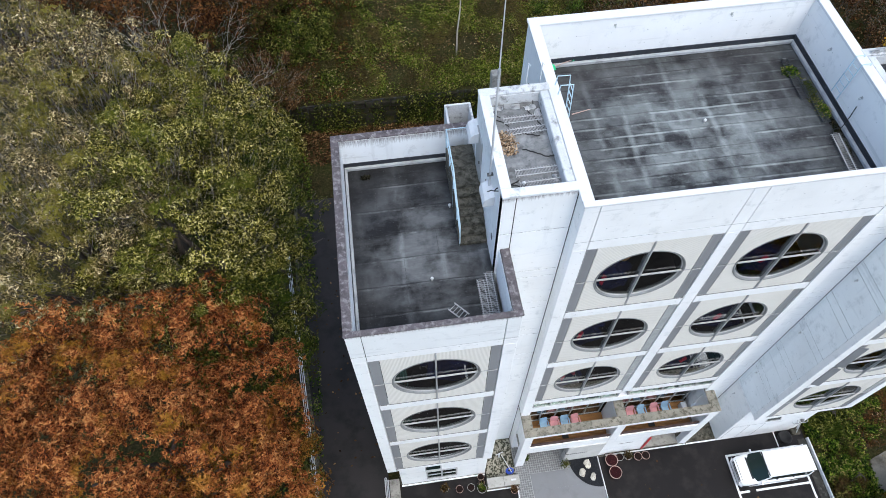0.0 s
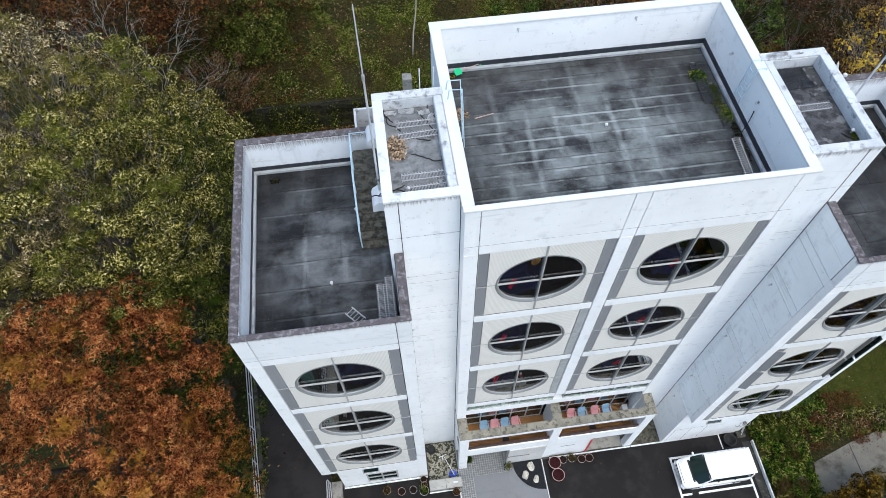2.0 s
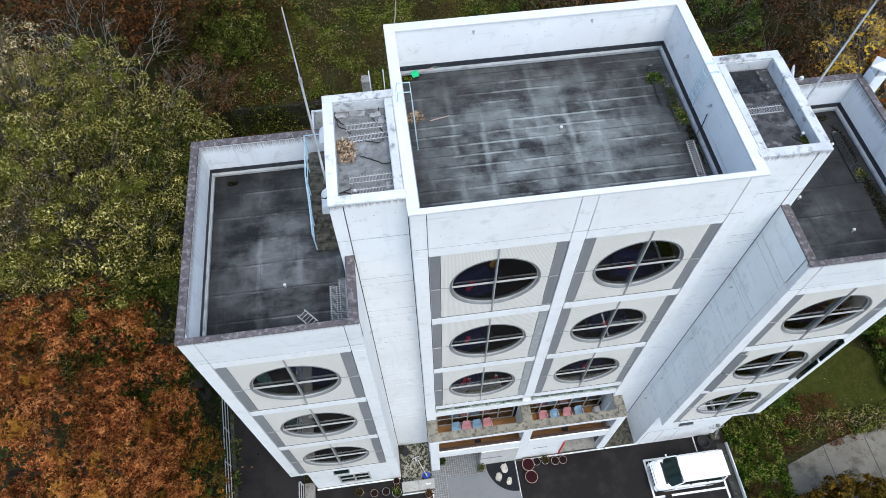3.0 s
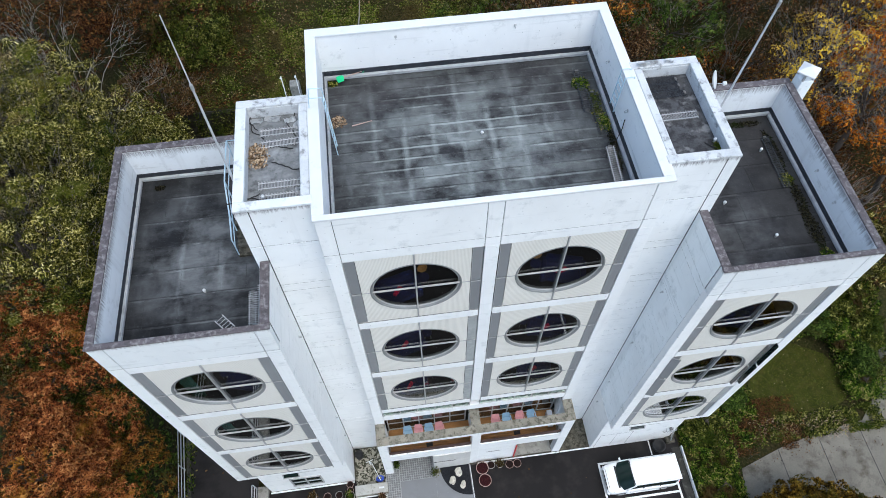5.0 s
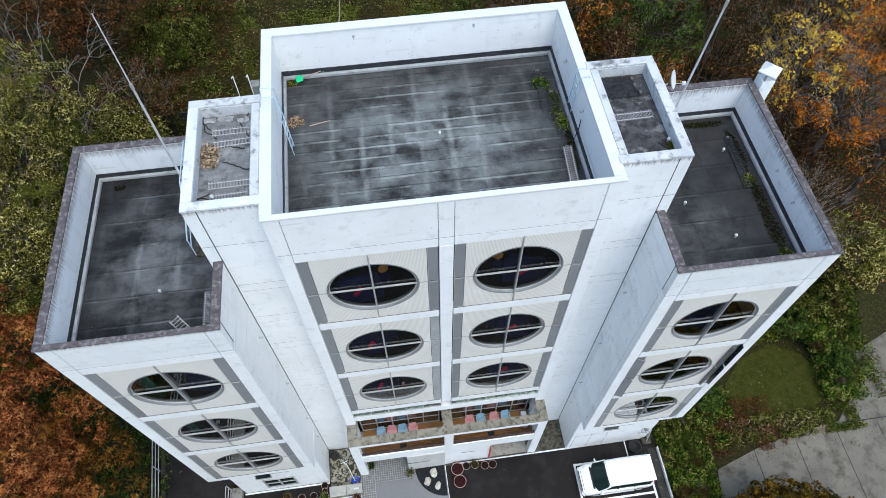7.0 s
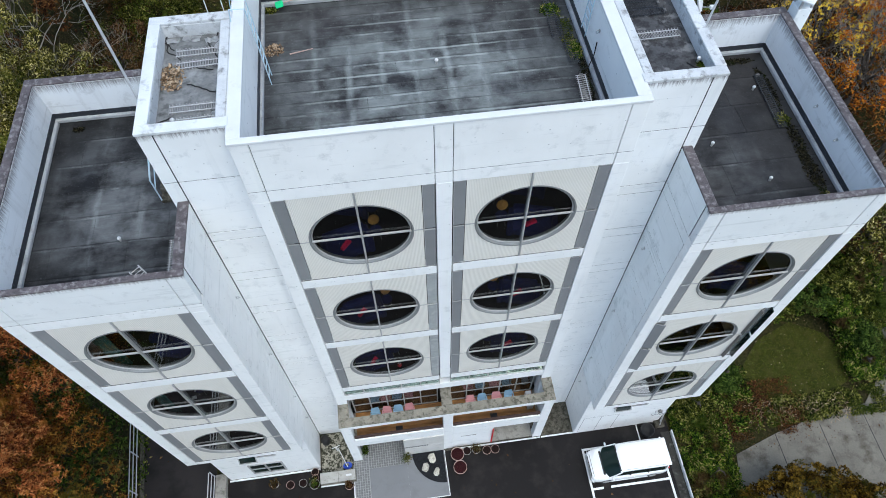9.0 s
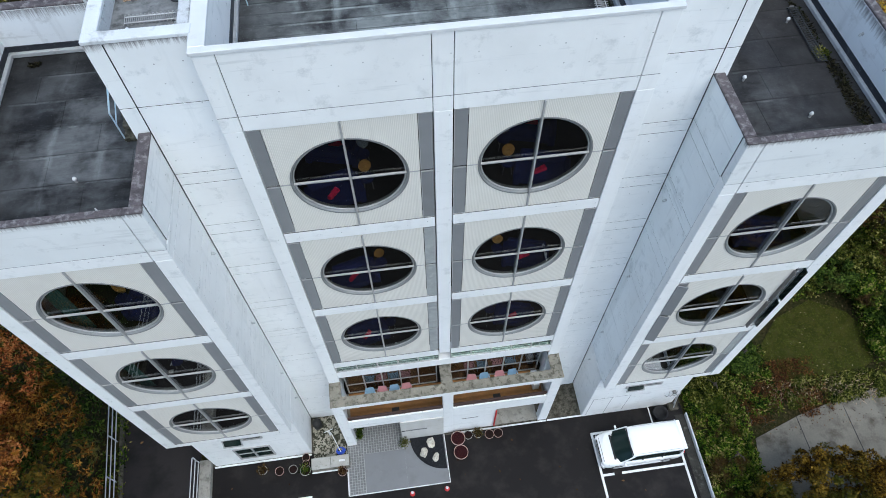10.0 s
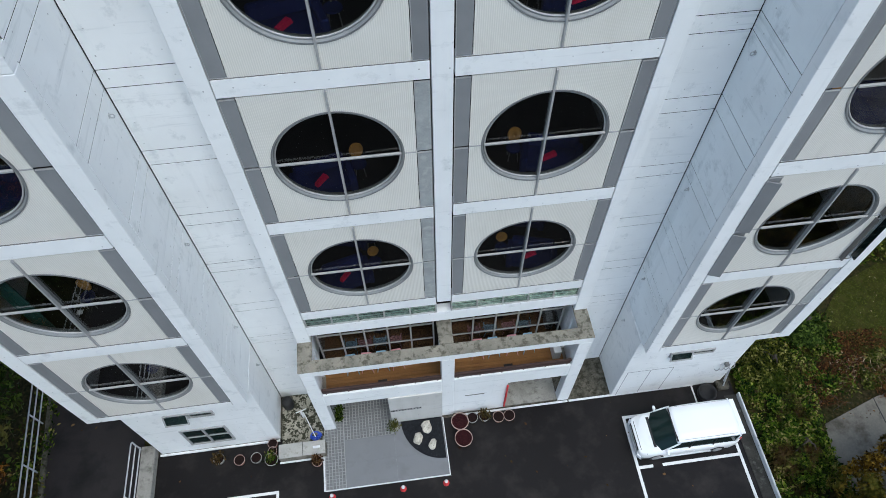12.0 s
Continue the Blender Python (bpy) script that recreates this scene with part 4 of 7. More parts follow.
# ground storey front
part("entrance_wall", box(0.12, 2.26, -1.25, -0.9, 0, 1.32, 0.01), WALL_DULL, building, "pale grey entrance wall with a dark slot")
part("entrance_wall", box(0.12, 2.26, -1.25, -0.9, 1.5, 2.8, 0.01), WALL_DULL, building)
part("entrance_wall", box(1.4, 2.26, -1.25, -0.9, 1.321, 1.499), WALL_DULL, building)
part("wall_slot", box(0.14, 1.4, -1.242, -0.95, 1.32, 1.5), GAP, building)
part("front_wall", box(2.74, 4.92, -1.17, -0.95, 0, 2.8, 0.01), WALL, building)
part("back_room_wall", box(-2.25, 7.27, 2.2, 2.4, 0, 2.8), CONC, building)
part("entrance_door", box(-1.9, 0.0, 2.1, 2.19, 0, 2.3, 0.01), ALU_DARK, building, "dark aluminium entrance door")
part("bay_floor", box(4.93, 7.26, -1.15, 2.2, 0.004, 0.06), CONC, building, "bare concrete floor of the open bay")
# ground-storey windows of the wings
def sliding_window(x0, x1, z0, z1, y, open_by=0.0):
    w = part("sliding_window", box(x0, x1, y - 0.06, y + 0.02, z0, z0 + 0.07), ALU, building, "grey-framed window in the ground storey")
    part("head", box(x0, x1, y - 0.06, y + 0.02, z1 - 0.07, z1), ALU, w)
    xm = (x0 + x1) / 2
    for a in (x0, xm - 0.04, x1 - 0.07):
        part("jamb", box(a, a + 0.08, y - 0.055, y + 0.02, z0 + 0.07, z1 - 0.07), ALU, w)
    if z1 - z0 > 1:
        part("bar", box(x0 + 0.08, x1 - 0.08, y - 0.05, y + 0.0, (z0 + z1) / 2 - 0.03, (z0 + z1) / 2 + 0.03), ALU, w)
    part("pane", box(x0 + 0.08, x1 - 0.07, y - 0.02, y - 0.012, z0 + 0.07, z1 - 0.07), CAR_GLASS, w)
    if open_by:
        dz, hz = z1 - z0, 0.05
        for a, b in ((x0, x0 + 0.06), (xm - 0.06, xm)):
            part("sash_side", loft([[(a, y - 0.08, z1 - 0.02), (b, y - 0.08, z1 - 0.02), (b, y - 0.1, z1 - 0.05), (a, y - 0.1, z1 - 0.05)], [(a, y - 0.08 - open_by, z1 - dz), (b, y - 0.08 - open_by, z1 - dz), (b, y - 0.1 - open_by, z1 - dz - 0.03), (a, y - 0.1 - open_by, z1 - dz - 0.03)]]), ALU, w)
        part("sash_foot", box(x0, xm, y - 0.12 - open_by, y - 0.06 - open_by, z0 - hz, z0), ALU, w)
        part("sash_glass", loft([[(x0 + 0.06, y - 0.085, z1 - 0.04), (xm - 0.06, y - 0.085, z1 - 0.04), (xm - 0.06, y - 0.09, z1 - 0.045), (x0 + 0.06, y - 0.09, z1 - 0.045)], [(x0 + 0.06, y - 0.08 - open_by, z0 - 0.01), (xm - 0.06, y - 0.08 - open_by, z0 - 0.01), (xm - 0.06, y - 0.088 - open_by, z0 - 0.015), (x0 + 0.06, y - 0.088 - open_by, z0 - 0.015)]]), CAR_GLASS, w)
    return w


sliding_window(-8.0, -6.25, 0.77, 2.43, -1.3)
sliding_window(-8.05, -6.25, 3.7, 4.1, -1.3, 0.16)
sliding_window(11.15, 12.95, 3.68, 4.02, -1.3, 0.1)
# faint joints of a flush door pair in the far wing
for x in (9.82, 10.78, 11.73):
    part("door_joint", box(x - 0.012, x + 0.012, -1.304, -1.29, 0.1, 2.5), STRIP, building)
part("door_joint", box(9.84, 11.715, -1.304, -1.29, 2.476, 2.5), STRIP, building)

# ---- paved yard ----
def setting(name, bm, mat, label, cat):
    return tagged(part(name, bm, mat), label, cat, kind="structure")


# far southern stretch is unseen, added so the windows reflect dark asphalt
yard = setting("yard_road", box(-9.6, 15.0, -80, -1.32, -0.2, 0.0), ASPHALT, "dark damp asphalt yard before the building", "yard")
drive = setting("drive_road", slab_poly([(-11.7, -30), (-10.25, -30), (-10.25, 6.2), (9.5, 8.0), (9.5, 14), (-6, 20.3), (-15.14, 20.3), (-15.14, 11)], -0.2, 0.0), ROAD, "worn asphalt drive beside the building", "road")
setting("gap_floor_road", box(-9.6, 15.0, -1.32, 6.0, -0.2, -0.004), CONC_DARK, "bare concrete strip between the wings", "floor")
edge = setting("kerb_strip", box(-9.5, -4.6, -1.42, -1.34, 0.002, 0.08), WHITE_EDGE, "white kerb strip along the wall foot", "kerb")
setting("kerb_strip", box(7.76, 13.3, -1.32, -1.25, 0.002, 0.08), WHITE_EDGE, "white kerb strip along the wall foot", "kerb")
setting("kerb_strip", box(2.76, 7.7, -1.32, -1.25, 0.002, 0.06), WHITE_EDGE, "white kerb strip along the wall foot", "kerb")
setting("kerb_strip", box(-4.6, -2.8, -2.36, -2.3, 0.002, 0.06), WHITE_EDGE, "white kerb strip round the planter", "kerb")
setting("kerb_strip", box(-2.84, -2.78, -3.7, -2.3, 0.002, 0.06), WHITE_EDGE, "white kerb strip beside the tiled pad", "kerb")
# parking lines
for x0, x1, y0, y1 in ((9.85, 9.97, -9.5, -2.25), (14.2, 14.32, -9.5, -2.25), (9.97, 14.2, -2.37, -2.25), (9.97, 10.55, -4.5, -4.38), (10.95, 14.2, -4.5, -4.38), (9.97, 14.2, -6.65, -6.53), (-9.4, -4.65, -3.53, -3.42), (-4.76, -4.65, -9, -3.53), (13.2, 13.27, -2.2, -1.33)):
    setting("parking_line", box(x0, x1, y0, y1, 0.0, 0.006), LINE, "white painted parking line", "marking")
# low walls at the sides of the yard
setting("low_wall", box(15.02, 15.09, -20, -1.95, -0.1, 0.3, 0.012), WHITE_EDGE, "thin pale kerb wall at the yard edge", "wall")
setting("gutter", box(14.5, 15.01, -20, -1.95, 0.0, 0.03), GUTTER, "grey concrete gutter beside the parking bay", "gutter")
setting("retaining_kerb", box(-10.2, -9.62, -20, -1.0, -0.1, 0.35, 0.02), CONC, "mossy concrete kerb wall between yard and drive", "wall")
setting("drive_kerb", slab_poly([(-12.0, -26), (-15.15, 11), (-15.15, 24), (-15.36, 24), (-15.36, 11), (-12.21, -26)], -0.2, 0.1), CONC_DARK, "overgrown concrete kerb along the drive", "kerb")

# ---- trees and undergrowth ----
def limb_points(a, b, rng, sag=0.12, n=5):
    a, b = np.array(a, float), np.array(b, float)
    pts = []
    for k in range(n + 1):
        f = k / n
        wob = rng.normal(0, 1, 3) * np.linalg.norm(b - a) * 0.035 * math.sin(math.pi * f)
        pts.append(tuple(a + (b - a) * f + wob + np.array((0, 0, sag * np.linalg.norm(b - a) * math.sin(math.pi * f)))))
    return pts


def crown_leaves(rng, centre, radii, clumps, rc, per, rosette, length, width, droop, inner=0.25, low=-0.35, lumpy=0.34):
    """Blades in clumps over an uneven crown; rosette: blades that spring from one twig tip."""
    d = unit(rng.normal(size=(clumps * 3, 3)))
    d = d[d[:, 2] > low][:clumps]
    lump = np.array([1 + lumpy * noise.noise(Vector(v * 1.7) + Vector(centre)) + 0.16 * noise.noise(Vector(v * 4.1) + Vector(centre)) for v in d])
    f = np.where(rng.random(len(d)) < inner, rng.uniform(0.45, 0.75, len(d)), rng.uniform(0.82, 1.03, len(d))) * lump
    cc = np.array(centre) + d * np.array(radii) * f[:, None]
    rr = rc * rng.uniform(0.55, 1.35, len(d))
    idx = np.repeat(np.arange(len(d)), per)
    keep = rng.random(len(idx)) < 0.4 + 0.6 * np.repeat(rng.random(len(d)), per)
    idx = idx[keep]
    u = unit(rng.normal(size=(len(idx), 3)) + d[idx] * 0.8 + np.array((0, 0, 0.6)))
    tips = cc[idx] + u * (rr[idx] * rng.uniform(0.4, 1.0, len(idx)) ** 0.5)[:, None] * np.array((1, 1, 0.75))
    n = len(tips)
    base = np.repeat(tips, rosette, 0)
    axis = np.repeat(unit(u + rng.normal(0, 0.25, (n, 3))), rosette, 0)
    out = rng.normal(size=base.shape)
    out = unit(out - (out * axis).sum(-1, keepdims=True) * axis)
    way = unit(out + axis * rng.uniform(-0.1, 0.55, (len(base), 1)) - np.array((0, 0, droop)))
    ln = length * rng.uniform(0.6, 1.25, len(base))
    side = unit(np.cross(way, axis) + rng.normal(0, 0.25, base.shape))
    return cc, base, base + way * ln[:, None], side, width * ln / length


def stick_mesh(name, base, tip, radius, material, parent):
    """Many thin tapering twigs in one mesh, three-sided."""
    n = len(base)
    w = unit(tip - base)
    a = unit(np.cross(w, np.array((0.31, 0.2, 0.93))))
    b = np.cross(w, a)
    verts = np.empty((n, 4, 3), np.float32)
    for k in range(3):
        verts[:, k] = base + (a * math.cos(2.094 * k) + b * math.sin(2.094 * k)) * radius
    verts[:, 3] = tip
    q = np.arange(n)[:, None] * 4
    tri = np.concatenate([q + np.array(c) for c in ((0, 1, 3), (1, 2, 3), (2, 0, 3))])
    me = bpy.data.meshes.new(name)
    me.from_pydata(verts.reshape(-1, 3).tolist(), [], tri.tolist())
    me.materials.append(material)
    ob = new(name, me)
    ob.parent = parent
    return tagged(ob, kind="stuff")


def tree(label, x, y, top, radii, leaf, clumps, per, rosette=7, length=0.3, width=0.05, rc=1.1, droop=0.15, seed=1, bark=BARK, limbs=9, twigs=0, lean=(0, 0), inner=0.25, group="", low=-0.35, lumpy=0.34):
    rng = np.random.default_rng(seed)
    z0 = height(x, y) - 0.1
    t = tagged(empty("tree", x, y, z0), label, "tree", group)
    centre = (lean[0], lean[1], top - z0 - radii[2] * 1.02)
    cc, base, tip, side, w = crown_leaves(rng, centre, radii, clumps, rc, per, rosette, length, width, droop, inner, low, lumpy)
    r0 = 0.018 * (top - z0) + 0.06
    fork = (lean[0] * 0.4, lean[1] * 0.4, max(1.5, centre[2] - radii[2] * 0.45))
    part("trunk", tube(limb_points((0, 0, 0), fork, rng, 0.0), [r0 * (1 - 0.08 * k) for k in range(6)], 9), bark, t, smooth=True)
    for k in range(limbs):
        goal = np.array(centre) + (cc[int(rng.integers(len(cc)))] - np.array(centre)) * 0.72
        part("limb", tube(limb_points(fork, goal, rng), [r0 * 0.5 * (1 - 0.16 * j) for j in range(6)], 6), bark, t, smooth=True)
    if twigs:
        m = twigs * 40
        mid = np.array(centre)
        pick = cc[rng.integers(len(cc), size=m)]
        start = mid + (pick - mid) * rng.uniform(0.72, 1.0, (m, 1)) + rng.normal(0, 0.25, (m, 3))
        way = unit(unit(pick - mid) * np.array((1, 1, 0.5)) + np.array((0.1, 0.1, 0.9)) + rng.normal(0, 0.3, (m, 3)))
        span = rng.uniform(0.5, 1.7, m)
        stick_mesh("bare_twig_work", start, start + way * span[:, None], 0.007 + 0.007 * span.min() + 0.006 * rng.random((m, 1)), TWIG, t)
    tagged(leaf_mesh("crown", base, tip, side, w, leaf, t), kind="stuff")
    return t


def bare_tree(label, x, y, top, spread, seed, leaf=None, count=0, twig=TWIG, size=0.16):
    """A leafless or nearly leafless tree: forked tapering branches, a few last leaves."""
    rng = np.random.default_rng(seed)
    z0 = height(x, y) - 0.1
    t = tagged(empty("bare_tree", x, y, z0), label, "tree")
    bm = bmesh.new()
    ends = []

    def grow(a, way, length, r, depth):
        b = a + way * length
        pts = limb_points(a, b, rng, 0.03, 3)
        add = tube(pts, [r, r * 0.88, r * 0.76, r * 0.64], 5 if depth < 3 else 4)
        me = bpy.data.meshes.new("tmp")
        add.to_mesh(me)
        add.free()
        bm.from_mesh(me)
        bpy.data.meshes.remove(me)
        ends.append(b)
        if depth < 6 and length > 0.35:
            for _ in range(int(rng.integers(2, 4 if depth < 5 else 3))):
                w = unit(way + rng.normal(0, spread, 3) + np.array((0, 0, 0.12)))
                grow(b, w, length * rng.uniform(0.6, 0.85), r * 0.62, depth + 1)

    grow(np.zeros(3), np.array((0.0, 0.0, 1.0)), (top - z0) * 0.27, 0.0085 * (top - z0), 0)
    part("branch_work", bm, twig, t)
    if leaf and count:
        e = np.array(ends)[len(ends) // 4:]
        p = e[rng.integers(len(e), size=count)] + rng.normal(0, 0.3, (count, 3))
        w = unit(rng.normal(size=(count, 3)) - np.array((0, 0, 0.5)))
        s = unit(np.cross(w, rng.normal(size=(count, 3))))
        tagged(leaf_mesh("crown", p, p + w * size, s, np.full(count, size * 0.3), leaf, t), kind="stuff")
    return t


def cover(name, label, cat, area, count, leaf, length, width, rise, seed, clump=0.0, lift=0.0, flat=0.3, inside=None, grain=0.9):
    """Low growth or litter strewn over a plan area; clump: how strongly it gathers in tufts."""
    rng = np.random.default_rng(seed)
    x0, x1, y0, y1 = area
    x, y = rng.uniform(x0, x1, count), rng.uniform(y0, y1, count)
    if clump:
        g = np.array([noise.noise((a * grain, b * grain, seed)) for a, b in zip(x, y)])
        k = g > rng.uniform(-clump, clump, count) * 0.5
        x, y, g = x[k], y[k], g[k]
    if inside:
        k = np.zeros(len(x), bool)
        for (xa, ya), (xb, yb) in zip(inside, inside[1:] + inside[:1]):
            k ^= ((ya > y) != (yb > y)) & (x < xa + (y - ya) * (xb - xa) / (yb - ya + 1e-9))
        x, y = x[k], y[k]
    z = np.array([height(a, b) for a, b in zip(x, y)])
    n = len(x)
    h = rng.uniform(0, 1, n) ** 1.5 * rise * (1 + (g * 1.3 if clump else 0))
    p = np.stack([x, y, z + lift + np.maximum(h, 0.01)], 1)
    w = unit(rng.normal(size=(n, 3)) * np.array((1, 1, flat)) + np.array((0, 0, flat * 0.6)))
    s = unit(np.cross(w, rng.normal(size=(n, 3)) * 0.4 + np.array((0, 0, 1))))
    ln = length * rng.uniform(0.5, 1.4, n)
    return tagged(leaf_mesh(name, p, p + w * ln[:, None], s, width * ln / length, leaf), label, cat, kind="stuff")


R = "big russet broadleaf tree in autumn colour beside the drive"
tree(R, -19.3, -1.1, 20.2, (6.5, 6.4, 9.0), L_BROWN, 470, 74, 9, 0.15, 0.022, 0.74, 0.08, 11, limbs=10, inner=0.26, low=-0.02, lumpy=0.24)
tree(R, -28.4, -2.2, 20.0, (6.2, 6.2, 8.5), L_BROWN, 110, 40, 9, 0.2, 0.03, 0.9, 0.12, 12, limbs=8, low=0.0)
tree(R, -17.0, -10.5, 15.0, (4.6, 4.8, 6.5), L_BROWN, 150, 50, 9, 0.16, 0.024, 0.8, 0.15, 13, limbs=7, low=-0.1)
tree(R, -16.6, -4.2, 13.0, (3.9, 6.0, 5.8), L_GOLD, 330, 54, 9, 0.155, 0.024, 0.7, 0.15, 14, limbs=6, low=-0.5)
O = "tall olive-green tree turning yellow, twigs showing"
G = "tall fading tree of grey-olive leaves and bare twigs"
tree(O, -17.9, 8.6, 21.0, (4.9, 6.3, 9.5), L_OLIVE, 390, 84, 5, 0.155, 0.025, 0.55, 0.15, 21, twigs=24, limbs=12, inner=0.34, low=-0.2, lumpy=0.28)
tree(G, -23.4, 8.4, 21.6, (5.0, 6.4, 9.5), L_GREY, 350, 80, 5, 0.15, 0.023, 0.55, 0.25, 22, twigs=36, limbs=14, inner=0.34, low=-0.1, lumpy=0.28)
tree(G, -22.4, 15.6, 20.2, (5.2, 4.8, 8.0), L_GREY, 250, 74, 5, 0.15, 0.024, 0.58, 0.25, 23, twigs=30, limbs=10, inner=0.3, low=-0.1, lumpy=0.28)
tree(O, -18.2, 16.4, 18.5, (4.0, 4.6, 7.5), L_OLIVE, 230, 80, 5, 0.155, 0.025, 0.58, 0.2, 19, twigs=18, limbs=8, inner=0.3, low=-0.2)
# two darker-leaved trees: the olive crowns' shaded flank, put into leaf colour
tree(O, -16.0, 13.2, 15.5, (3.0, 4.8, 7.0), L_DEEP, 170, 84, 4, 0.16, 0.028, 0.6, 0.1, 24, twigs=6, limbs=6)
tree("dense green tree under the taller crowns, leaves coloured dark for shade", -16.3, 5.4, 14.5, (3.2, 4.8, 6.5), L_DEEP, 190, 84, 4, 0.16, 0.028, 0.65, 0.15, 25, limbs=6)
tree("dense dark green tree beside the drive fence", -17.5, -9.0, 8.0, (2.8, 6.0, 4.5), L_GREEN, 80, 50, 4, 0.24, 0.05, 1.0, 0.15, 26, limbs=5)
tree("dark green shrub with brown tips by the fence", -16.6, -2.0, 6.5, (2.0, 5.5, 3.4), L_GREEN, 80, 50, 4, 0.22, 0.05, 0.9, 0.15, 27, limbs=5)
tree(G, -28.0, 21.5, 18.5, (4.4, 3.6, 6.0), L_GREY, 130, 60, 4, 0.2, 0.034, 1.0, 0.2, 30, twigs=40, limbs=8)
tree("dull rust-brown tree behind the crowns", -30.0, 28.0, 18.0, (6.0, 5.0, 6.5), L_RUST, 100, 40, 5, 0.26, 0.05, 1.2, 0.2, 29, twigs=12, limbs=8)
# bank behind
tree("reddish-brown tree on the bank", -24.0, 29.5, 15.0, (6.0, 5.0, 5.5), L_RUST, 110, 50, 5, 0.24, 0.05, 1.2, 0.2, 31)
tree("reddish-brown tree on the bank", -16.5, 34.0, 14.5, (5.5, 4.0, 5.0), L_RUST, 110, 50, 5, 0.24, 0.05, 1.2, 0.2, 32, twigs=10)
tree("small dark green tree on the bank", -13.6, 31.0, 10.0, (2.8, 2.6, 3.2), L_DEEP, 90, 70, 4, 0.18, 0.036, 0.9, 0.15, 33, limbs=5)
tree("dry brown shrub on the bank", -16.4, 26.8, 7.6, (3.0, 2.4, 2.8), L_DRY, 90, 45, 4, 0.18, 0.036, 0.5, 0.15, 34, limbs=5, twigs=8)
tree("olive shrub at the head of the drive", -16.8, 22.5, 7.0, (2.2, 3.0, 3.0), L_OLIVE, 80, 60, 4, 0.22, 0.04, 0.9, 0.1, 35, limbs=5)
bare_tree("leafless pale-barked tree behind the crowns", -20.0, 24.4, 14.8, 0.46, 41, twig=TWIG_PALE)
bare_tree("leafless pale-barked tree behind the crowns", -21.8, 25.6, 14.6, 0.46, 44, twig=TWIG_PALE)
bare_tree("thin leafless sapling on the grassy bank", -1.2, 33.2, 9.5, 0.15, 38)
trunk = tagged(part("dead_trunk", tube([(-1.95, 28.3, height(-1.95, 28.3) - 0.1), (-1.7, 29.6, 6.3), (-1.35, 30.6, 7.4), (-1.1, 32.0, 8.6)], [0.07, 0.06, 0.05, 0.03], 6), TWIG_PALE, smooth=True), "thin pale dead trunk leaning over the grassy bank", "trunk")
names = {L_GREEN: "dark green tree on the bank", L_SPARSE: "orange-brown tree on the bank", L_DRY: "dry brown tree on the bank", L_RUST: "dull rust-brown tree on the bank"}
for k, (x, y, top, mat) in enumerate(((12.5, 29.5, 10.0, L_DRY), (17.0, 29.0, 10.5, L_SPARSE), (21.5, 26.5, 11.0, L_GREEN), (27.0, 28.5, 13.0, L_RUST), (8.5, 33.0, 10.0, L_GREEN), (-5.0, 38.5, 12.0, L_DRY), (3.0, 39.0, 12.0, L_GREEN), (-9.5, 36.5, 10.0, L_RUST), (14.0, 35.0, 12.5, L_RUST), (20.5, 34.0, 13.5, L_DRY), (27.5, 35.0, 15.0, L_SPARSE), (34.0, 26.0, 15.0, L_RUST), (33.5, 34.0, 16.0, L_DRY))):
    tree(names[mat], x, y, top, (3.4, 3.2, 3.8), mat, 72, 31, 5, 0.24, 0.05, 1.0, 0.15, 40 + k, limbs=6, twigs=10)
# wood beside the far wing
tree("yellow-leaved tree with thin crown", 28.4, 18.0, 13.0, (3.0, 2.6, 3.8), L_YELLOW, 60, 26, 5, 0.14, 0.036, 0.7, 0.15, 51, limbs=10, twigs=22, inner=0.1)
tree("bright orange maple with thin crown", 30.2, 15.2, 13.0, (3.0, 2.8, 3.6), L_ORANGE, 46, 30, 6, 0.17, 0.042, 0.7, 0.15, 52, limbs=12, twigs=22, inner=0.15)
tree("bright orange maple with thin crown", 32.5, 12.5, 12.5, (3.2, 3.2, 3.8), L_SPARSE, 46, 22, 6, 0.18, 0.045, 0.8, 0.15, 53, limbs=10, twigs=18)
tree("bright orange maple with thin crown", 32.6, 18.6, 13.4, (3.4, 3.2, 4.0), L_ORANGE, 70, 32, 6, 0.17, 0.042, 0.7, 0.15, 56, limbs=10, twigs=10, inner=0.2)
tree("yellow-leaved tree with thin crown", 31.4, 22.4, 13.0, (3.2, 2.8, 3.8), L_YELLOW, 60, 26, 5, 0.15, 0.04, 0.7, 0.15, 57, limbs=10, twigs=14, inner=0.15)
tree("rust-brown tree with ragged thin crown", 35.6, 23.6, 12.0, (4.2, 3.6, 4.5), L_SPARSE, 80, 30, 6, 0.22, 0.05, 0.9, 0.15, 58, limbs=8, twigs=10)
tree("bright orange maple with thin crown", 37.0, 18.5, 12.5, (3.8, 3.4, 4.0), L_SPARSE, 70, 30, 6, 0.22, 0.05, 0.9, 0.15, 59, limbs=8, twigs=8)
tree("rust-brown tree with ragged thin crown", 25.6, 9.2, 9.8, (2.6, 2.4, 3.2), L_DRY, 34, 18, 6, 0.18, 0.04, 0.7, 0.2, 54, limbs=12, twigs=22, inner=0.1)
tree("yellow-green tree beside the path", 29.2, 6.8, 7.5, (2.6, 2.2, 3.0), L_OLIVE, 80, 70, 4, 0.18, 0.04, 0.9, 0.1, 55, limbs=8, twigs=4)
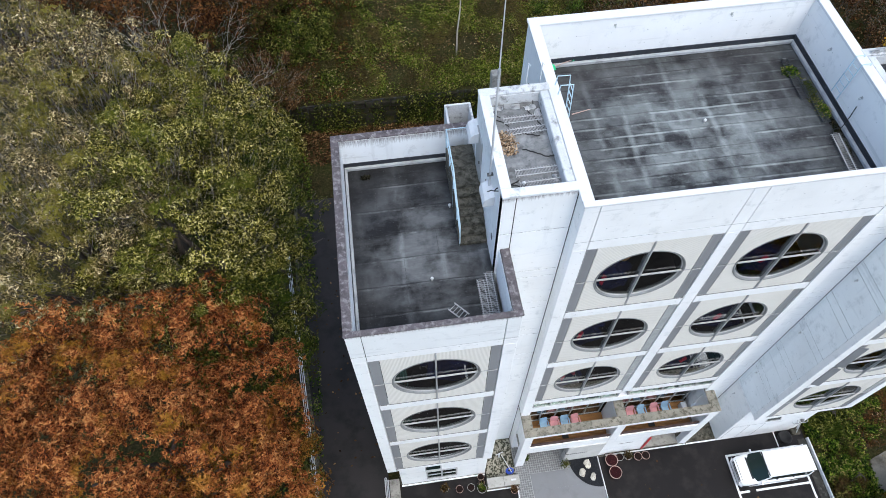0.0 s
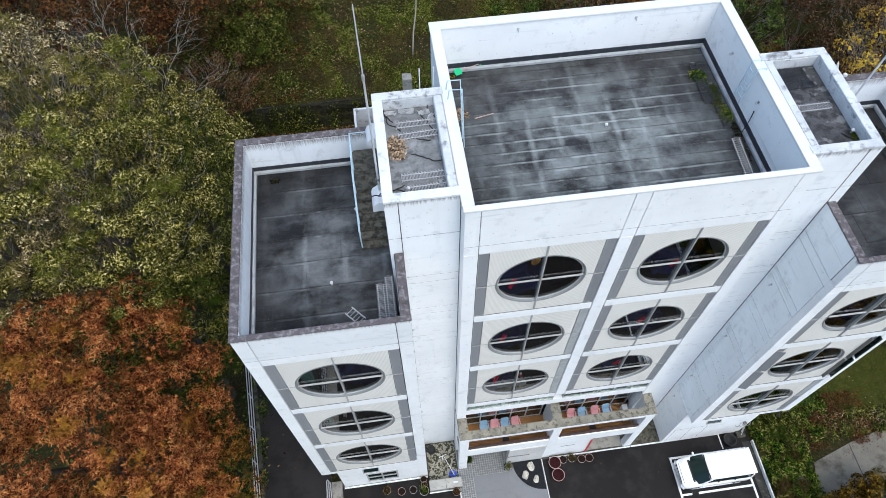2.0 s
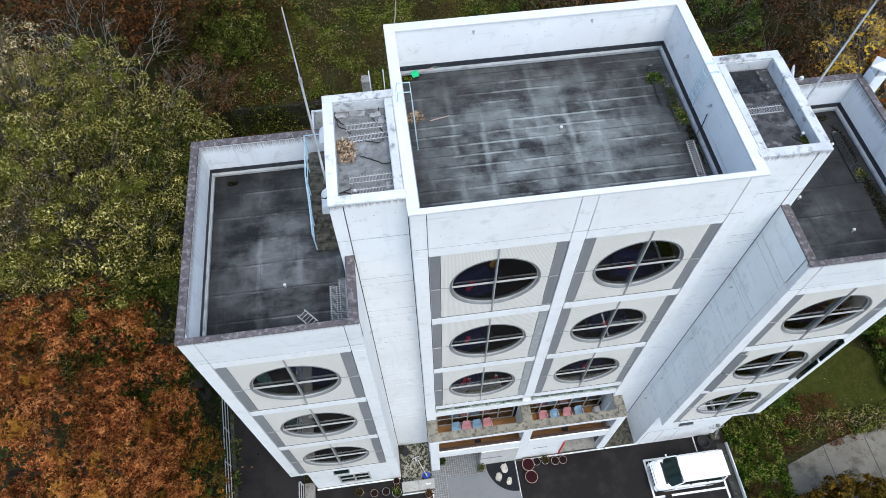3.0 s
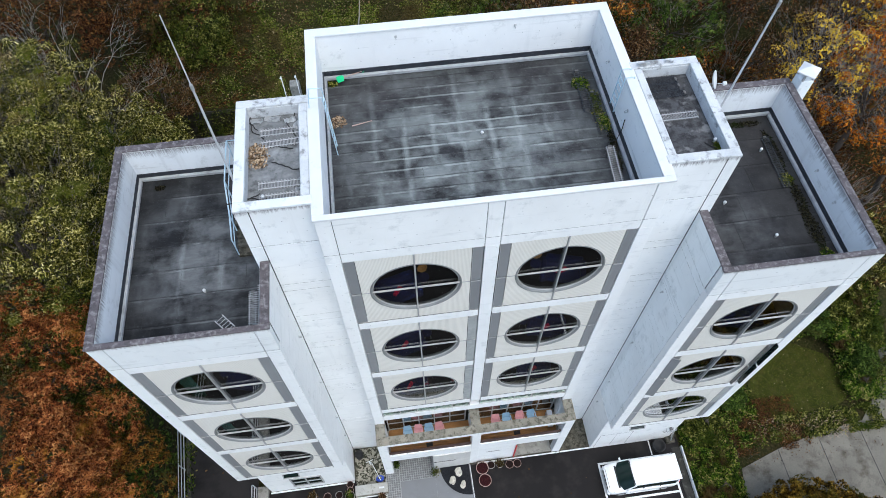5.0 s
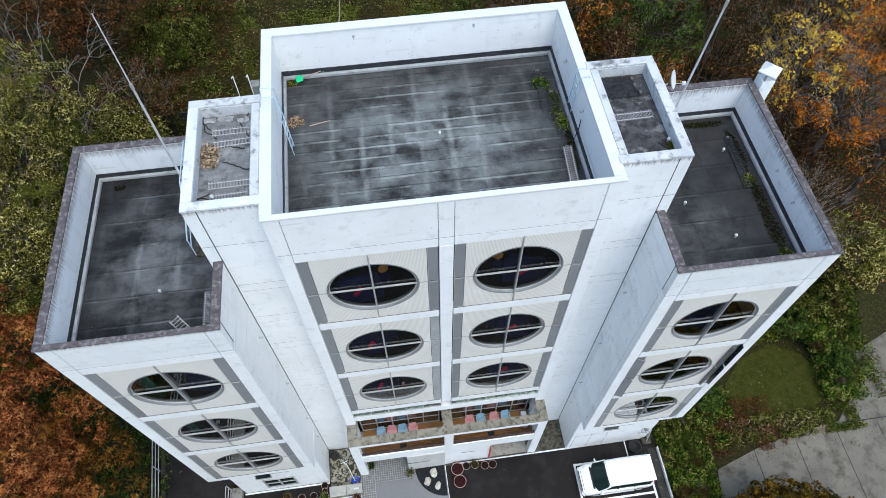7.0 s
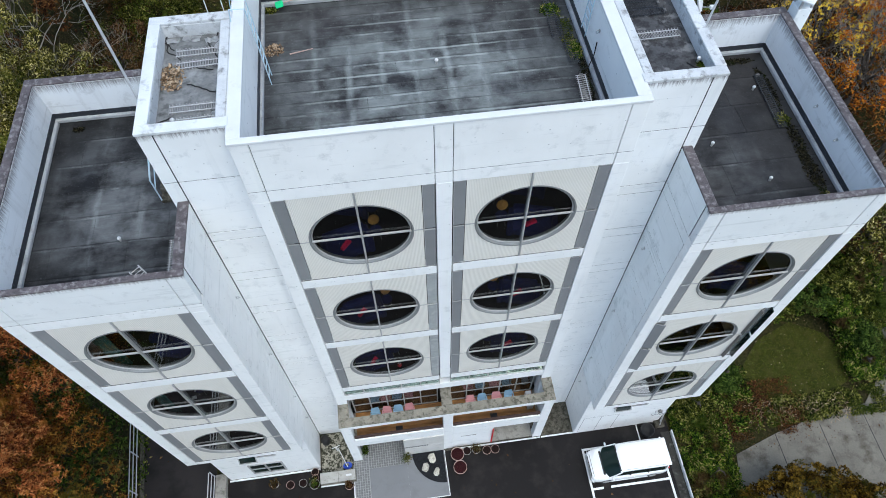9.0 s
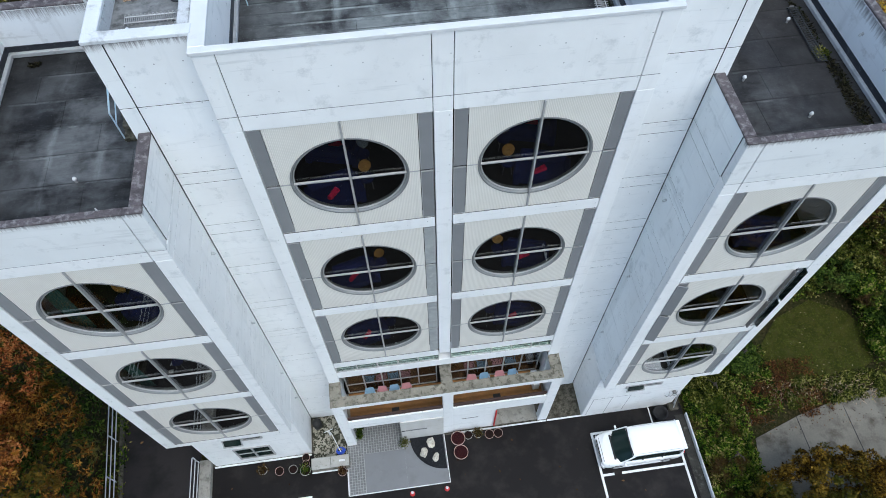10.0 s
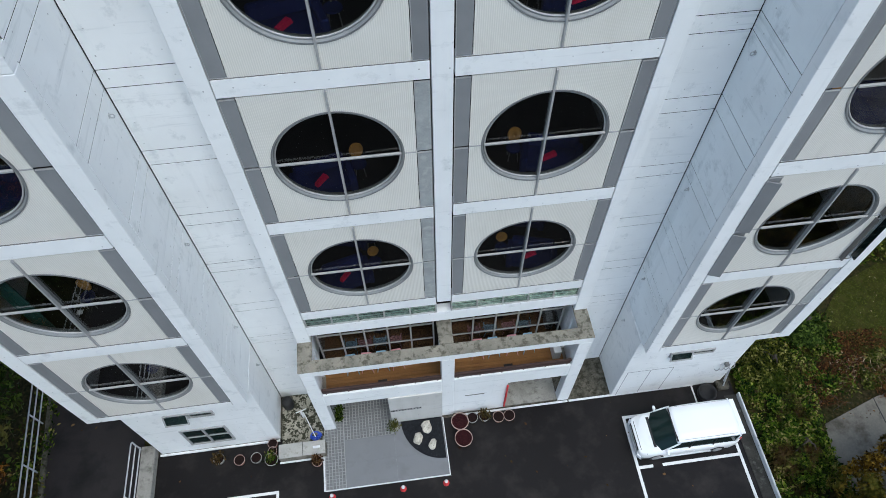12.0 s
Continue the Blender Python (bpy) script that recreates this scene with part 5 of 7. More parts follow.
for k, (x, y, top) in enumerate(((18.0, 9.5, 11.0), (20.5, 7.6, 9.0), (21.0, 12.0, 11.0), (18.5, 14.5, 11.5), (23.5, 12.5, 11.0), (16.8, 18.5, 11.0), (20.0, 19.0, 12.0), (24.0, 22.0, 13.0), (13.5, 21.0, 9.0), (22.5, 16.0, 12.0), (29.5, 20.0, 13.5), (17.5, 24.0, 11.0))):
    bare_tree("nearly bare tree with a few brown leaves", x, y, top, 0.36, 60 + k, (L_SPARSE, L_DRY, L_DRY)[k % 3], 1500, BARK if k % 2 else TWIG, 0.18)
for k, (x, y, top, mat) in enumerate(((19.5, 10.5, 4.0, L_RUST), (22.5, 9.5, 3.8, L_DRY), (17.4, 12.5, 4.2, L_RUST), (21.5, 15.5, 4.8, L_DRY), (25.0, 14.0, 5.0, L_RUST), (17.5, 21.0, 4.6, L_DRY), (22.0, 20.5, 5.0, L_RUST), (27.0, 11.0, 4.4, L_DRY), (12.0, 18.5, 4.0, L_DRY), (26.0, 24.0, 6.0, L_RUST), (30.0, 17.5, 6.0, L_RUST), (19.0, 17.0, 4.4, L_RUST), (13.0, 23.5, 4.4, L_GREEN), (31.0, 23.0, 6.5, L_DRY))):
    tree("dry undergrowth shrub beneath the trees", x, y, top, (2.6, 2.3, 2.0), mat, 48, 29, 4, 0.22, 0.048, 0.8, 0.15, 80 + k, limbs=5, twigs=8)
# shrubs round the lawn
for k, (x, y, top, rx, ry) in enumerate(((21.6, 5.2, 2.2, 1.5, 1.2), (23.4, 5.0, 2.0, 1.4, 1.1), (25.4, 4.7, 2.4, 1.5, 1.2), (27.2, 5.3, 2.6, 1.5, 1.4), (29.0, 5.6, 2.4, 1.4, 1.3), (27.3, 3.3, 1.8, 1.2, 1.1), (28.7, 3.5, 2.0, 1.2, 1.3), (27.9, 1.7, 1.5, 0.9, 1.1), (19.6, 4.4, 2.0, 1.4, 1.2), (17.4, 3.8, 1.7, 1.2, 1.2), (27.3, 0.2, 0.9, 0.9, 0.8), (25.6, 6.4, 2.8, 1.5, 1.3), (18.9, 0.6, 0.9, 0.8, 0.8), (16.6, -1.0, 1.0, 0.9, 1.0), (16.5, -4.6, 0.9, 1.0, 1.3))):
    tree("low ragged shrub of mixed leaves at the lawn edge", x, y, top, (rx, ry, top * 0.5), (L_WEED, L_DEEP, L_GREEN, L_DEEP, L_WEED)[k % 5], 110, 40, 4, 0.17, 0.04, 0.32, 0.1, 100 + k, limbs=4, inner=0.3, low=-0.1, lumpy=0.5)
tree("broad round ochre-brown tree beside the concrete path", 20.3, -9.6, 4.5, (4.8, 4.2, 2.6), L_OCHRE, 640, 62, 4, 0.16, 0.038, 0.42, 0.1, 120, limbs=8, inner=0.3, low=-0.1, lumpy=0.1)
bare_tree("low bare bush reaching over the path", 18.1, -2.6, 2.2, 0.7, 122, L_RUST, 30, BARK, 0.08)
bare_tree("low bare bush reaching over the path", 18.9, -3.2, 2.0, 0.75, 123, L_RUST, 30, BARK, 0.08)

LAWN = [(20.2, 0.9), (22.0, 2.7), (24.4, 3.6), (26.2, 2.6), (27.0, 0.9), (26.3, -0.5), (24.3, -1.3), (21.2, -1.0), (20.3, 0.0)]
setting("lawn_ground", slab_poly(LAWN, -0.1, 0.012), MOSS_LAWN, "small mossy green lawn with fallen leaves", "lawn")
cover("grass", "short mossy lawn grass", "grass", (20, 27.2, -1.6, 3.8), 26000, L_GRASS, 0.07, 0.01, 0.05, 133, 0, 0.01, 0.4, LAWN)
cover("weeds", "bright green weeds and ivy over the bank", "weeds", (15.15, 18.0, -16, 1.5), 46000, L_WEED, 0.15, 0.036, 0.55, 131, 0.9, grain=1.3)
cover("dry_weeds", "reddish dry stalks and dead weeds along the bank", "weeds", (16.8, 23.0, -3.0, 0.2), 14000, L_RUST, 0.14, 0.018, 0.35, 130, 0.6)
cover("dry_weeds", "pale bleached grass blades beside the path", "weeds", (19.6, 25.5, -2.6, -1.0), 900, L_PALE, 0.24, 0.014, 0.3, 128, 0.4)
cover("weeds", "weeds and dry stalks beside the wing", "weeds", (15.2, 20.3, -2.6, 5.0), 22000, L_WEED, 0.15, 0.034, 0.4, 132, 0.6, grain=1.2)
cover("weeds", "tall mixed weeds among the shrubs", "weeds", (26.3, 30.4, -0.8, 6.8), 16000, L_WEED, 0.16, 0.036, 0.9, 148, 0.5)
cover("weeds", "tall mixed weeds behind the lawn", "weeds", (16.5, 26.0, 3.7, 7.0), 16000, L_WEED, 0.16, 0.036, 0.8, 149, 0.5)
cover("fallen_leaves", "leaves and dirt blown along the path", "leaves", (18.2, 31, -3.6, -2.0), 260, L_DRY, 0.08, 0.025, 0.02, 146, 0, 0.02, 0.1)
cover("weeds", "dark mixed weeds between lawn and path", "weeds", (20.6, 28.2, -2.5, -0.9), 13000, L_DEEP, 0.14, 0.03, 0.3, 147, 0.8, grain=1.4)
cover("fallen_leaves", "fallen pale leaves on the lawn", "leaves", (15.5, 27.5, -1.6, 5.5), 260, L_PALE, 0.07, 0.024, 0.03, 134, 0, 0.04, 0.1)
cover("grass", "grassy bank with moss and weeds", "grass", (-16, 22, 25.8, 41), 105000, L_BANK, 0.16, 0.032, 0.24, 135, 0.8, grain=0.6)
# moss, spread and brightened to paint the lit zone of the bank
cover("grass", "moss along the top of the stone wall, coloured bright for the lit bank", "grass", (-9.5, 9, 25.8, 32.5), 70000, L_MOSS, 0.13, 0.034, 0.16, 127, 0.45, grain=0.5)
cover("fallen_leaves", "brown leaf litter on the bank", "leaves", (-20, 24, 25.8, 42), 30000, L_DRY, 0.15, 0.045, 0.14, 136, 0.5, 0.02, 0.2, grain=0.4)
cover("fallen_leaves", "pale dry leaves scattered on the bank", "leaves", (-20, 24, 25.8, 42), 3500, L_PALE, 0.13, 0.04, 0.2, 129, 0, 0.06, 0.2)
cover("weeds", "rough weeds and dead stalks at the bank corner", "weeds", (-20, -8.5, 25.8, 33), 22000, L_BANK, 0.18, 0.038, 0.5, 144, 0.8)
cover("fallen_leaves", "brown leaves at the bank corner", "leaves", (-20, -9, 25.8, 33), 9000, L_RUST, 0.17, 0.045, 0.3, 145, 0.4)
cover("fallen_leaves", "fallen leaves along the foot of the wall", "leaves", (-15, 10, 22.6, 25.5), 9000, L_DRY, 0.2, 0.06, 0.05, 137, 0, 0.02, 0.15)
cover("fallen_leaves", "scattered leaves on the drive", "leaves", (-14, -10.4, 0, 24), 140, L_DRY, 0.16, 0.05, 0.01, 138, 0, 0.01, 0.1)
cover("weeds", "weeds and ivy between fence and drive", "weeds", (-15.4, -13.95, -5, 24), 8000, L_WEED, 0.15, 0.036, 0.4, 139, 0.7)
cover("fallen_leaves", "deep leaf litter in the wood", "leaves", (14, 38, 6.5, 26), 24000, L_RUST, 0.22, 0.055, 0.12, 140, 0, 0.02, 0.2)
cover("weeds", "undergrowth below the trees beyond the fence", "weeds", (-32, -15.4, -16, 26), 8000, L_GREEN, 0.3, 0.07, 0.6, 141, 0.6)
cover("ivy", "ivy and moss hanging on the stone wall", "ivy", (-17, 12, 25.15, 25.42), 15000, L_DEEP, 0.16, 0.05, 2.7, 143, 0.5, 0.0, 0.6)
cover("fallen_leaves", "few leaves blown onto the yard", "leaves", (-9.4, 14, -9, -1.5), 70, L_DRY, 0.12, 0.04, 0.006, 142, 0, 0.008, 0.1)

# retaining wall behind: rough stones in rows
wall_back = setting("wall_back", box(-17, 24, 25.62, 25.95, 0.8, 4.1), GAP, "old dark stone retaining wall below the bank", "wall")
rnd = random.Random(7)
z = 1.3
while z < 4.05:
    h = rnd.uniform(0.42, 0.6)
    x = -16.9 + rnd.uniform(0, 0.4)
    while x < 12:
        w = rnd.uniform(0.5, 1.0)
        part("stone", box(x, x + w - 0.05, 25.4 + rnd.uniform(0, 0.2), 25.75, z + rnd.uniform(-0.08, 0.06), min(4.12, z + h - 0.05 + rnd.uniform(-0.05, 0.1)), 0.09), STONE_WALL, wall_back)
        x += w
    z += h

# concrete path on the far side, in slabs
# its unseen southern length is added to give the wing windows a grey reflection
path = setting("path_road", slab_poly([(17.9, -60), (17.95, -5.3), (18.3, -3.7), (21, -2.85), (23.4, -2.3), (26.7, -1.9), (28.2, -0.5), (29.9, 2.4), (31.5, 3.0), (46, 9), (46, -60)], -0.1, 0.012), SLAB, "pale concrete path with joints", "path")
for k in range(7):
    x = 20.85 + 2.72 * k
    part("joint", box(x - 0.018, x + 0.018, -58, -2.9 + 0.2 * k, 0.013, 0.02), GAP, path)
part("joint", box(27.0, 45, -2.06, -2.0, 0.013, 0.02), GAP, path)

# ---- roof-top things ----
def tap(ob, label, cat, group=""):
    return tagged(ob, label, cat, group)


def mast(x, y, z0, z1, tilt, label):
    t = tap(empty("antenna_mast", x, y, z0), label, "mast", "masts on the stair towers")
    h = z1 - z0
    part("lower_pole", rod((0, 0, 0), (tilt[0] * 0.72, tilt[1] * 0.72, h * 0.72), 0.036, 0.03, 10), FENCE, t)
    part("upper_pole", rod((tilt[0] * 0.72, tilt[1] * 0.72, h * 0.72), (tilt[0], tilt[1], h), 0.02, 0.014, 8), FENCE, t)
    part("joint_collar", rod((tilt[0] * 0.715, tilt[1] * 0.715, h * 0.715), (tilt[0] * 0.735, tilt[1] * 0.735, h * 0.735), 0.045, None, 10), GALV, t)
    for k in (0.05, 0.2):
        part("bracket", box(-0.09, 0.14, -0.05, 0.05, h * k, h * k + 0.06), ALU_DARK, t)
    return t


mast(-5.06, 1.9, 23.0, 30.9, (0, 0), "tall galvanised mast bracketed to the stair tower")
mast(10.12, 2.85, 21.5, 31.5, (0.55, 0.0), "tall galvanised mast bracketed to the stair tower")


def wire_rack(x, y, z, length, turn, wide=0.32, steel=None):
    """A long flat rack: two pale rails with one zigzag wire between."""
    t = tap(empty("wire_rack", x, y, z, turn), "long wire rack with zigzag wire lying on the roof", "rack", "wire racks on the roofs")
    for s in (-1, 1):
        part("rail", rod((-length / 2, s * wide / 2, 0.05), (length / 2, s * wide / 2, 0.05), 0.014, None, 6), steel or FENCE, t)
    n = int(length / 0.042)
    w, pts = wide / 2 + 0.05, []
    for k in range(n + 1):
        x = -length / 2 + length * k / n
        pts += [(x - 0.006, w if k % 2 else -w, 0.035), (x + 0.006, -w if k % 2 else w, 0.075)]
    part("zigzag_wire", tube(pts, 0.009, 4), steel or ALU, t)
    part("end_clip", box(length / 2 - 0.03, length / 2 + 0.04, -0.06, 0.06, 0.0, 0.08), ALU_DARK, t)
    return t


for x, y, z, ln, turn in ((-3.62, 3.74, TR, 1.4, 1), (-3.56, 3.28, TR, 1.45, 3), (-3.6, 1.66, TR, 1.5, 1), (-3.55, 1.2, TR, 1.5, 2), (8.6, 4.25, TR, 1.3, 0), (8.6, 3.95, TR, 1.3, 0), (8.65, 3.62, TR, 1.4, 0), (8.85, 2.65, TR, 1.2, 1), (6.95, 2.0, MR + 0.02, 1.9, 86), (6.72, 5.6, MR + 0.02, 2.0, 88), (7.0, 4.5, MR + 0.02, 2.0, 88), (-5.15, -0.35, WR + 0.02, 1.9, 90), (-5.45, -0.45, WR + 0.02, 1.6, 90), (14.05, 3.3, WR + 0.02, 2.4, 88)):
    wire_rack(x, y, z, ln, turn, 0.2 if x < -2 else 0.24, FLASH if x > 13 or (y > 4 and 6 < x < 7.5) or (x > 8 and y > 3) else (GALV if x < -5 else None))

short = tap(empty("metal_ladder", -6.35, -0.7, WR + 0.02, -48), "short white ladder section lying on the wing roof", "ladder")
for s in (-1, 1):
    part("rail", box(-0.45, 0.45, s * 0.19 - 0.02, s * 0.19 + 0.02, 0.0, 0.05), ALU, short)
for k in range(5):
    part("rung", rod((-0.36 + 0.18 * k, -0.17, 0.03), (-0.36 + 0.18 * k, 0.17, 0.03), 0.012, None, 6), GALV, short)
short.scale = (0.7, 0.8, 1)


def cable(name, pts, label):
    return tap(part(name, tube(pts, 0.018, 5), BLACK), label, "cable")


rnd = random.Random(21)
def loose_cable(x, y, z, n, step, label="loose black cable lying on the roof"):
    a, pts = rnd.uniform(0, 6.3), []
    for k in range(n):
        pts.append((x, y, z + 0.02 + 0.002 * (k % 3)))
        a += rnd.uniform(-0.6, 0.6)
        x, y = x + step * math.cos(a), y + step * math.sin(a)
    return cable("cable", pts, label)


for x, y, z in ((-3.3, 4.2, TR), (-4.4, 3.9, TR), (-4.35, 3.2, TR), (-3.0, 2.2, TR), (-3.5, 4.1, TR), (-4.2, 3.5, TR), (-4.3, 1.4, TR), (-4.1, 1.2, TR), (8.9, 4.1, TR), (9.3, 1.5, TR)):
    loose_cable(x, y, z + 0.01, 10, 0.12)
cable("cable", [(6.95, 3.0, MR + 0.06), (7.0, 3.15, MR + 0.05), (7.25, 3.1, MR + 0.2), (7.38, 3.2, MR + 0.6), (7.4, 3.25, MR + 1.0)], "black cable from the rack up the parapet")

# torn flaps of roofing and broken render along the tower parapets
rnd = random.Random(5)
def torn_flap(x, y, z, w, d, turn, mat):
    bm = bmesh.new()
    rows = [[bm.verts.new((w * (i / 4 - 0.5), d * (j / 2 - 0.5) + rnd.uniform(-0.04, 0.04), 0.012 + (0.09 * rnd.random() if j == 1 else 0.02 * rnd.random()))) for i in range(5)] for j in range(3)]
    for p, q in zip(rows, rows[1:]):
        for i in range(4):
            bm.faces.new((p[i], p[i + 1], q[i + 1], q[i]))
    bmesh.ops.solidify(bm, geom=bm.faces[:], thickness=0.008)
    ob = tap(part("torn_flap", bm, mat), "torn curled flap of pale roofing felt", "flap", "torn roofing flaps")
    ob.matrix_world = pose(x, y, z, 0, 0, turn)
    return ob


for x, y, w, d, turn in ((-4.45, 4.3, 0.42, 0.2, 10), (-3.95, 4.32, 0.5, 0.22, -8), (-3.4, 4.22, 0.36, 0.18, 14), (-3.2, 3.95, 0.3, 0.16, 80), (-3.2, 1.35, 0.26, 0.14, 85)):
    torn_flap(x, y, TR, w, d, turn, CAP_GREY)
for x, y, w, d, turn in ((8.3, 4.62, 0.7, 0.16, 4), (9.0, 4.6, 0.3, 0.14, -6), (8.05, 1.3, 0.3, 0.16, 80), (8.05, 0.95, 0.26, 0.14, 70)):
    torn_flap(x, y, TZ + 0.004 if y > 4.5 else TR, w, d, turn, CAP_GREY)

# ring bolts on the parapets and side walls
def ring_bolt(x, y, z, nx, ny):
    t = tap(empty("ring_bolt", x, y, z, math.degrees(math.atan2(ny, nx))), "small galvanised ring bolt fixed to the white wall", "bolt", "ring bolts on the walls")
    part("plate", box(0.001, 0.014, -0.045, 0.045, -0.05, 0.05, 0.004), GALV, t)
    part("eye", tube([(0.06 + 0.05 * math.cos(k * math.pi / 6), 0, -0.02 + 0.05 * math.sin(k * math.pi / 6)) for k in range(13)], 0.013, 6), GALV, t, smooth=True)
    return t


for z in (17.5, 12.6, 7.6, 4.45):
    ring_bolt(-4.58, 0.12, z, 1, 0)
    ring_bolt(9.6, 0.08, z + 0.08, -1, 0)
for x, y, z, nx, ny in ((7.43, 3.3, 24.6, -1, 0), (7.43, 5.6, 24.6, -1, 0), (0.3, 7.5, 24.9, 0, -1), (4.5, 7.5, 24.9, 0, -1), (14.66, 2.0, 21.9, -1, 0), (14.66, 0.6, 21.9, -1, 0)):
    ring_bolt(x, y, z, nx, ny)


def roof_vent(x, y, z, label="small white mushroom vent on the roof"):
    t = tap(empty("roof_vent", x, y, z), label, "vent", "roof vents")
    part("stem", lathe([(0.035, 0), (0.035, 0.12), (0.03, 0.13)], 10), ALU, t)
    part("cap", lathe([(0.055, 0.12), (0.055, 0.15), (0.035, 0.19), (0.01, 0.2)], 12), CAP_WHITE, t, smooth=True)
    return t


for x, y, z in ((-7.06, 0.6, WR), (12.75, 0.1, WR), (11.45, 1.7, WR), (2.84, 4.1, MR), (9.6, 1.5, TR), (13.7, 3.9, WR), (-4.2, 1.2, TR)):
    roof_vent(x, y, z + 0.004)
roof_vent(-6.05, 3.5, WR + 0.004)

# ladders over the parapets
def wall_ladder(x, y, z0, z1, lean, label, hook=0.35, wide=0.4, steel=BLUE_STEEL):
    t = tap(empty("steel_ladder", x, y, z0), label, "ladder")
    h = z1 - z0
    for s in (-0.5, 0.5):
        part("rail", tube([(0, s * wide, 0), (lean * 0.7, s * wide, h * 0.75), (lean, s * wide, h), (lean + hook, s * wide, h + 0.02), (lean + hook * 1.1, s * wide, h - 0.35)], 0.018, 6), steel, t)
    n = int(h / 0.3)
    for k in range(1, n + 1):
        f = k / (n + 1)
        part("rung", rod((lean * f * 0.95, -wide / 2, h * f), (lean * f * 0.95, wide / 2, h * f), 0.014, None, 6), steel, t)
    return t


wall_ladder(-2.1, 4.1, MR, 25.95, -0.12, "pale blue steel ladder hooked over the parapet", -0.4)
wall_ladder(7.32, 4.25, MR + 0.55, 25.32, 0.08, "pale blue steel ladder hooked over the parapet", 0.3)
lb = tap(empty("steel_ladder", -3.2, 4.86, 20.85), "white cat ladder on the back of the stair tower", "ladder")
for s in (-0.22, 0.22):
    part("rail", tube([(s, 0, 0), (s, 0, 5.2), (s, -0.2, 5.3)], 0.017, 6), CAP_WHITE, lb)
for k in range(14):
    part("rung", rod((-0.22, 0, 0.3 + 0.3 * k), (0.22, 0, 0.3 + 0.3 * k), 0.012, None, 6), CAP_WHITE, lb)

# steps and landing against the stair tower, with a pale blue handrail
steps = tap(empty("roof_steps", -5.45, 0, WR + 0.003), "dark weathered concrete steps up to the tower door", "stairs")
part("landing", box(-0.5, 0.47, 3.5, 5.3, 0, 1.22, 0.015), CONC_DARK, steps)
for k in range(6):
    part("step", box(-0.5, 0.47, 3.5 - 0.28 * (k + 1), 3.496 - 0.28 * k, 0, 1.22 - 0.19 * (k + 1) + 0.05, 0.015), CONC_DARK, steps)
rail = tap(empty("handrail", -5.93, 0, WR + 0.003), "pale blue steel handrail beside the roof steps", "rail")
for y, z in ((1.85, 0.15), (2.6, 0.5), (3.5, 1.22), (4.4, 1.22), (5.25, 1.22)):
    part("post", rod((0, y, 0.0), (0, y, z + 0.95), 0.022, None, 7), BLUE_STEEL, rail)
part("top_bar", tube([(0, 1.85, 1.1), (0, 2.6, 1.45), (0, 3.5, 2.17), (0, 5.25, 2.17), (0.8, 5.25, 2.17)], 0.026, 7), BLUE_STEEL, rail)
part("middle_bar", tube([(0, 1.85, 0.65), (0, 2.6, 1.0), (0, 3.5, 1.7), (0, 5.25, 1.7)], 0.018, 7), BLUE_STEEL, rail)

# hoods over the tower door and vents
def hood(x, y, z, side):
    t = tap(empty("vent_hood", x, y, z), "white bow-fronted hood on the tower wall", "hood", "hoods on the stair tower")
    w = 0.34
    prof = [(0, 0.3), (-0.16, 0.27), (-0.3, 0.16), (-0.36, 0.0), (-0.36, -0.16), (0, -0.16)]
    part("shell", loft([[(px * side, -w, pz) for px, pz in prof], [(px * side, w, pz) for px, pz in prof]]), CAP_WHITE, t)
    part("mouth", box(min(0, -0.3 * side), max(0, -0.3 * side), -w + 0.04, w - 0.04, -0.19, -0.163), GAP, t)
    return t


hood(TX0, 4.4, 23.7, 1)
hood(TX0, 1.75, 23.8, 1)
door = part("tower_door", box(TX0 - 0.05, TX0 - 0.004, 3.55, 4.4, WR + 1.23, WR + 3.2, 0.01), ALU, building, "grey steel tower door")
part("handle", box(TX0 - 0.1, TX0 - 0.052, 3.65, 3.7, WR + 2.1, WR + 2.2), ALU_DARK, door)
part("tower_window", box(TX0 - 0.03, TX0 - 0.004, 2.3, 2.75, 22.7, 23.3, 0.01), ALU_DARK, building, "small dark tower window")
part("tower_window", box(TX0 - 0.03, TX0 - 0.004, 1.2, 1.35, 22.0, 22.2, 0.01), ALU_DARK, building)

# landing box and stack behind the near wing
for x0, x1, y0, y1 in ((-5.75, -5.67, 6.0, 7.1), (-4.85, -4.77, 6.0, 7.1), (-5.67, -4.85, 7.02, 7.1)):
    part("landing_wall", box(x0, x1, y0, y1, 20.9, 22.3), CAP_GREY, building)
part("landing_floor", box(-5.67, -4.85, 6.0, 7.02, 20.7, 20.9), CONC, building)
stack = tap(part("vent_shaft", box(-3.8, -3.45, 8.0, 8.35, 0, 22.6, 0.02), CONC), "grey concrete vent stack behind the tower", "stack")

# chimney with a flat metal cap beside the far wing
ch = tap(empty("chimney", 15.3, 5.6, 0), "white square chimney with a flat metal cap", "chimney")
part("shaft", box(-0.25, 0.25, -0.25, 0.25, 0, 22.85, 0.02), WALL_SHADE_BLUE, ch)
for sx in (-0.2, 0.2):
    for sy in (-0.2, 0.2):
        part("leg", box(sx - 0.03, sx + 0.03, sy - 0.03, sy + 0.03, 22.85, 23.15), ALU, ch)
part("cap", lathe([(0.47, 23.15), (0.47, 23.2), (0.03, 23.4)], 4), CAP_WHITE, ch)

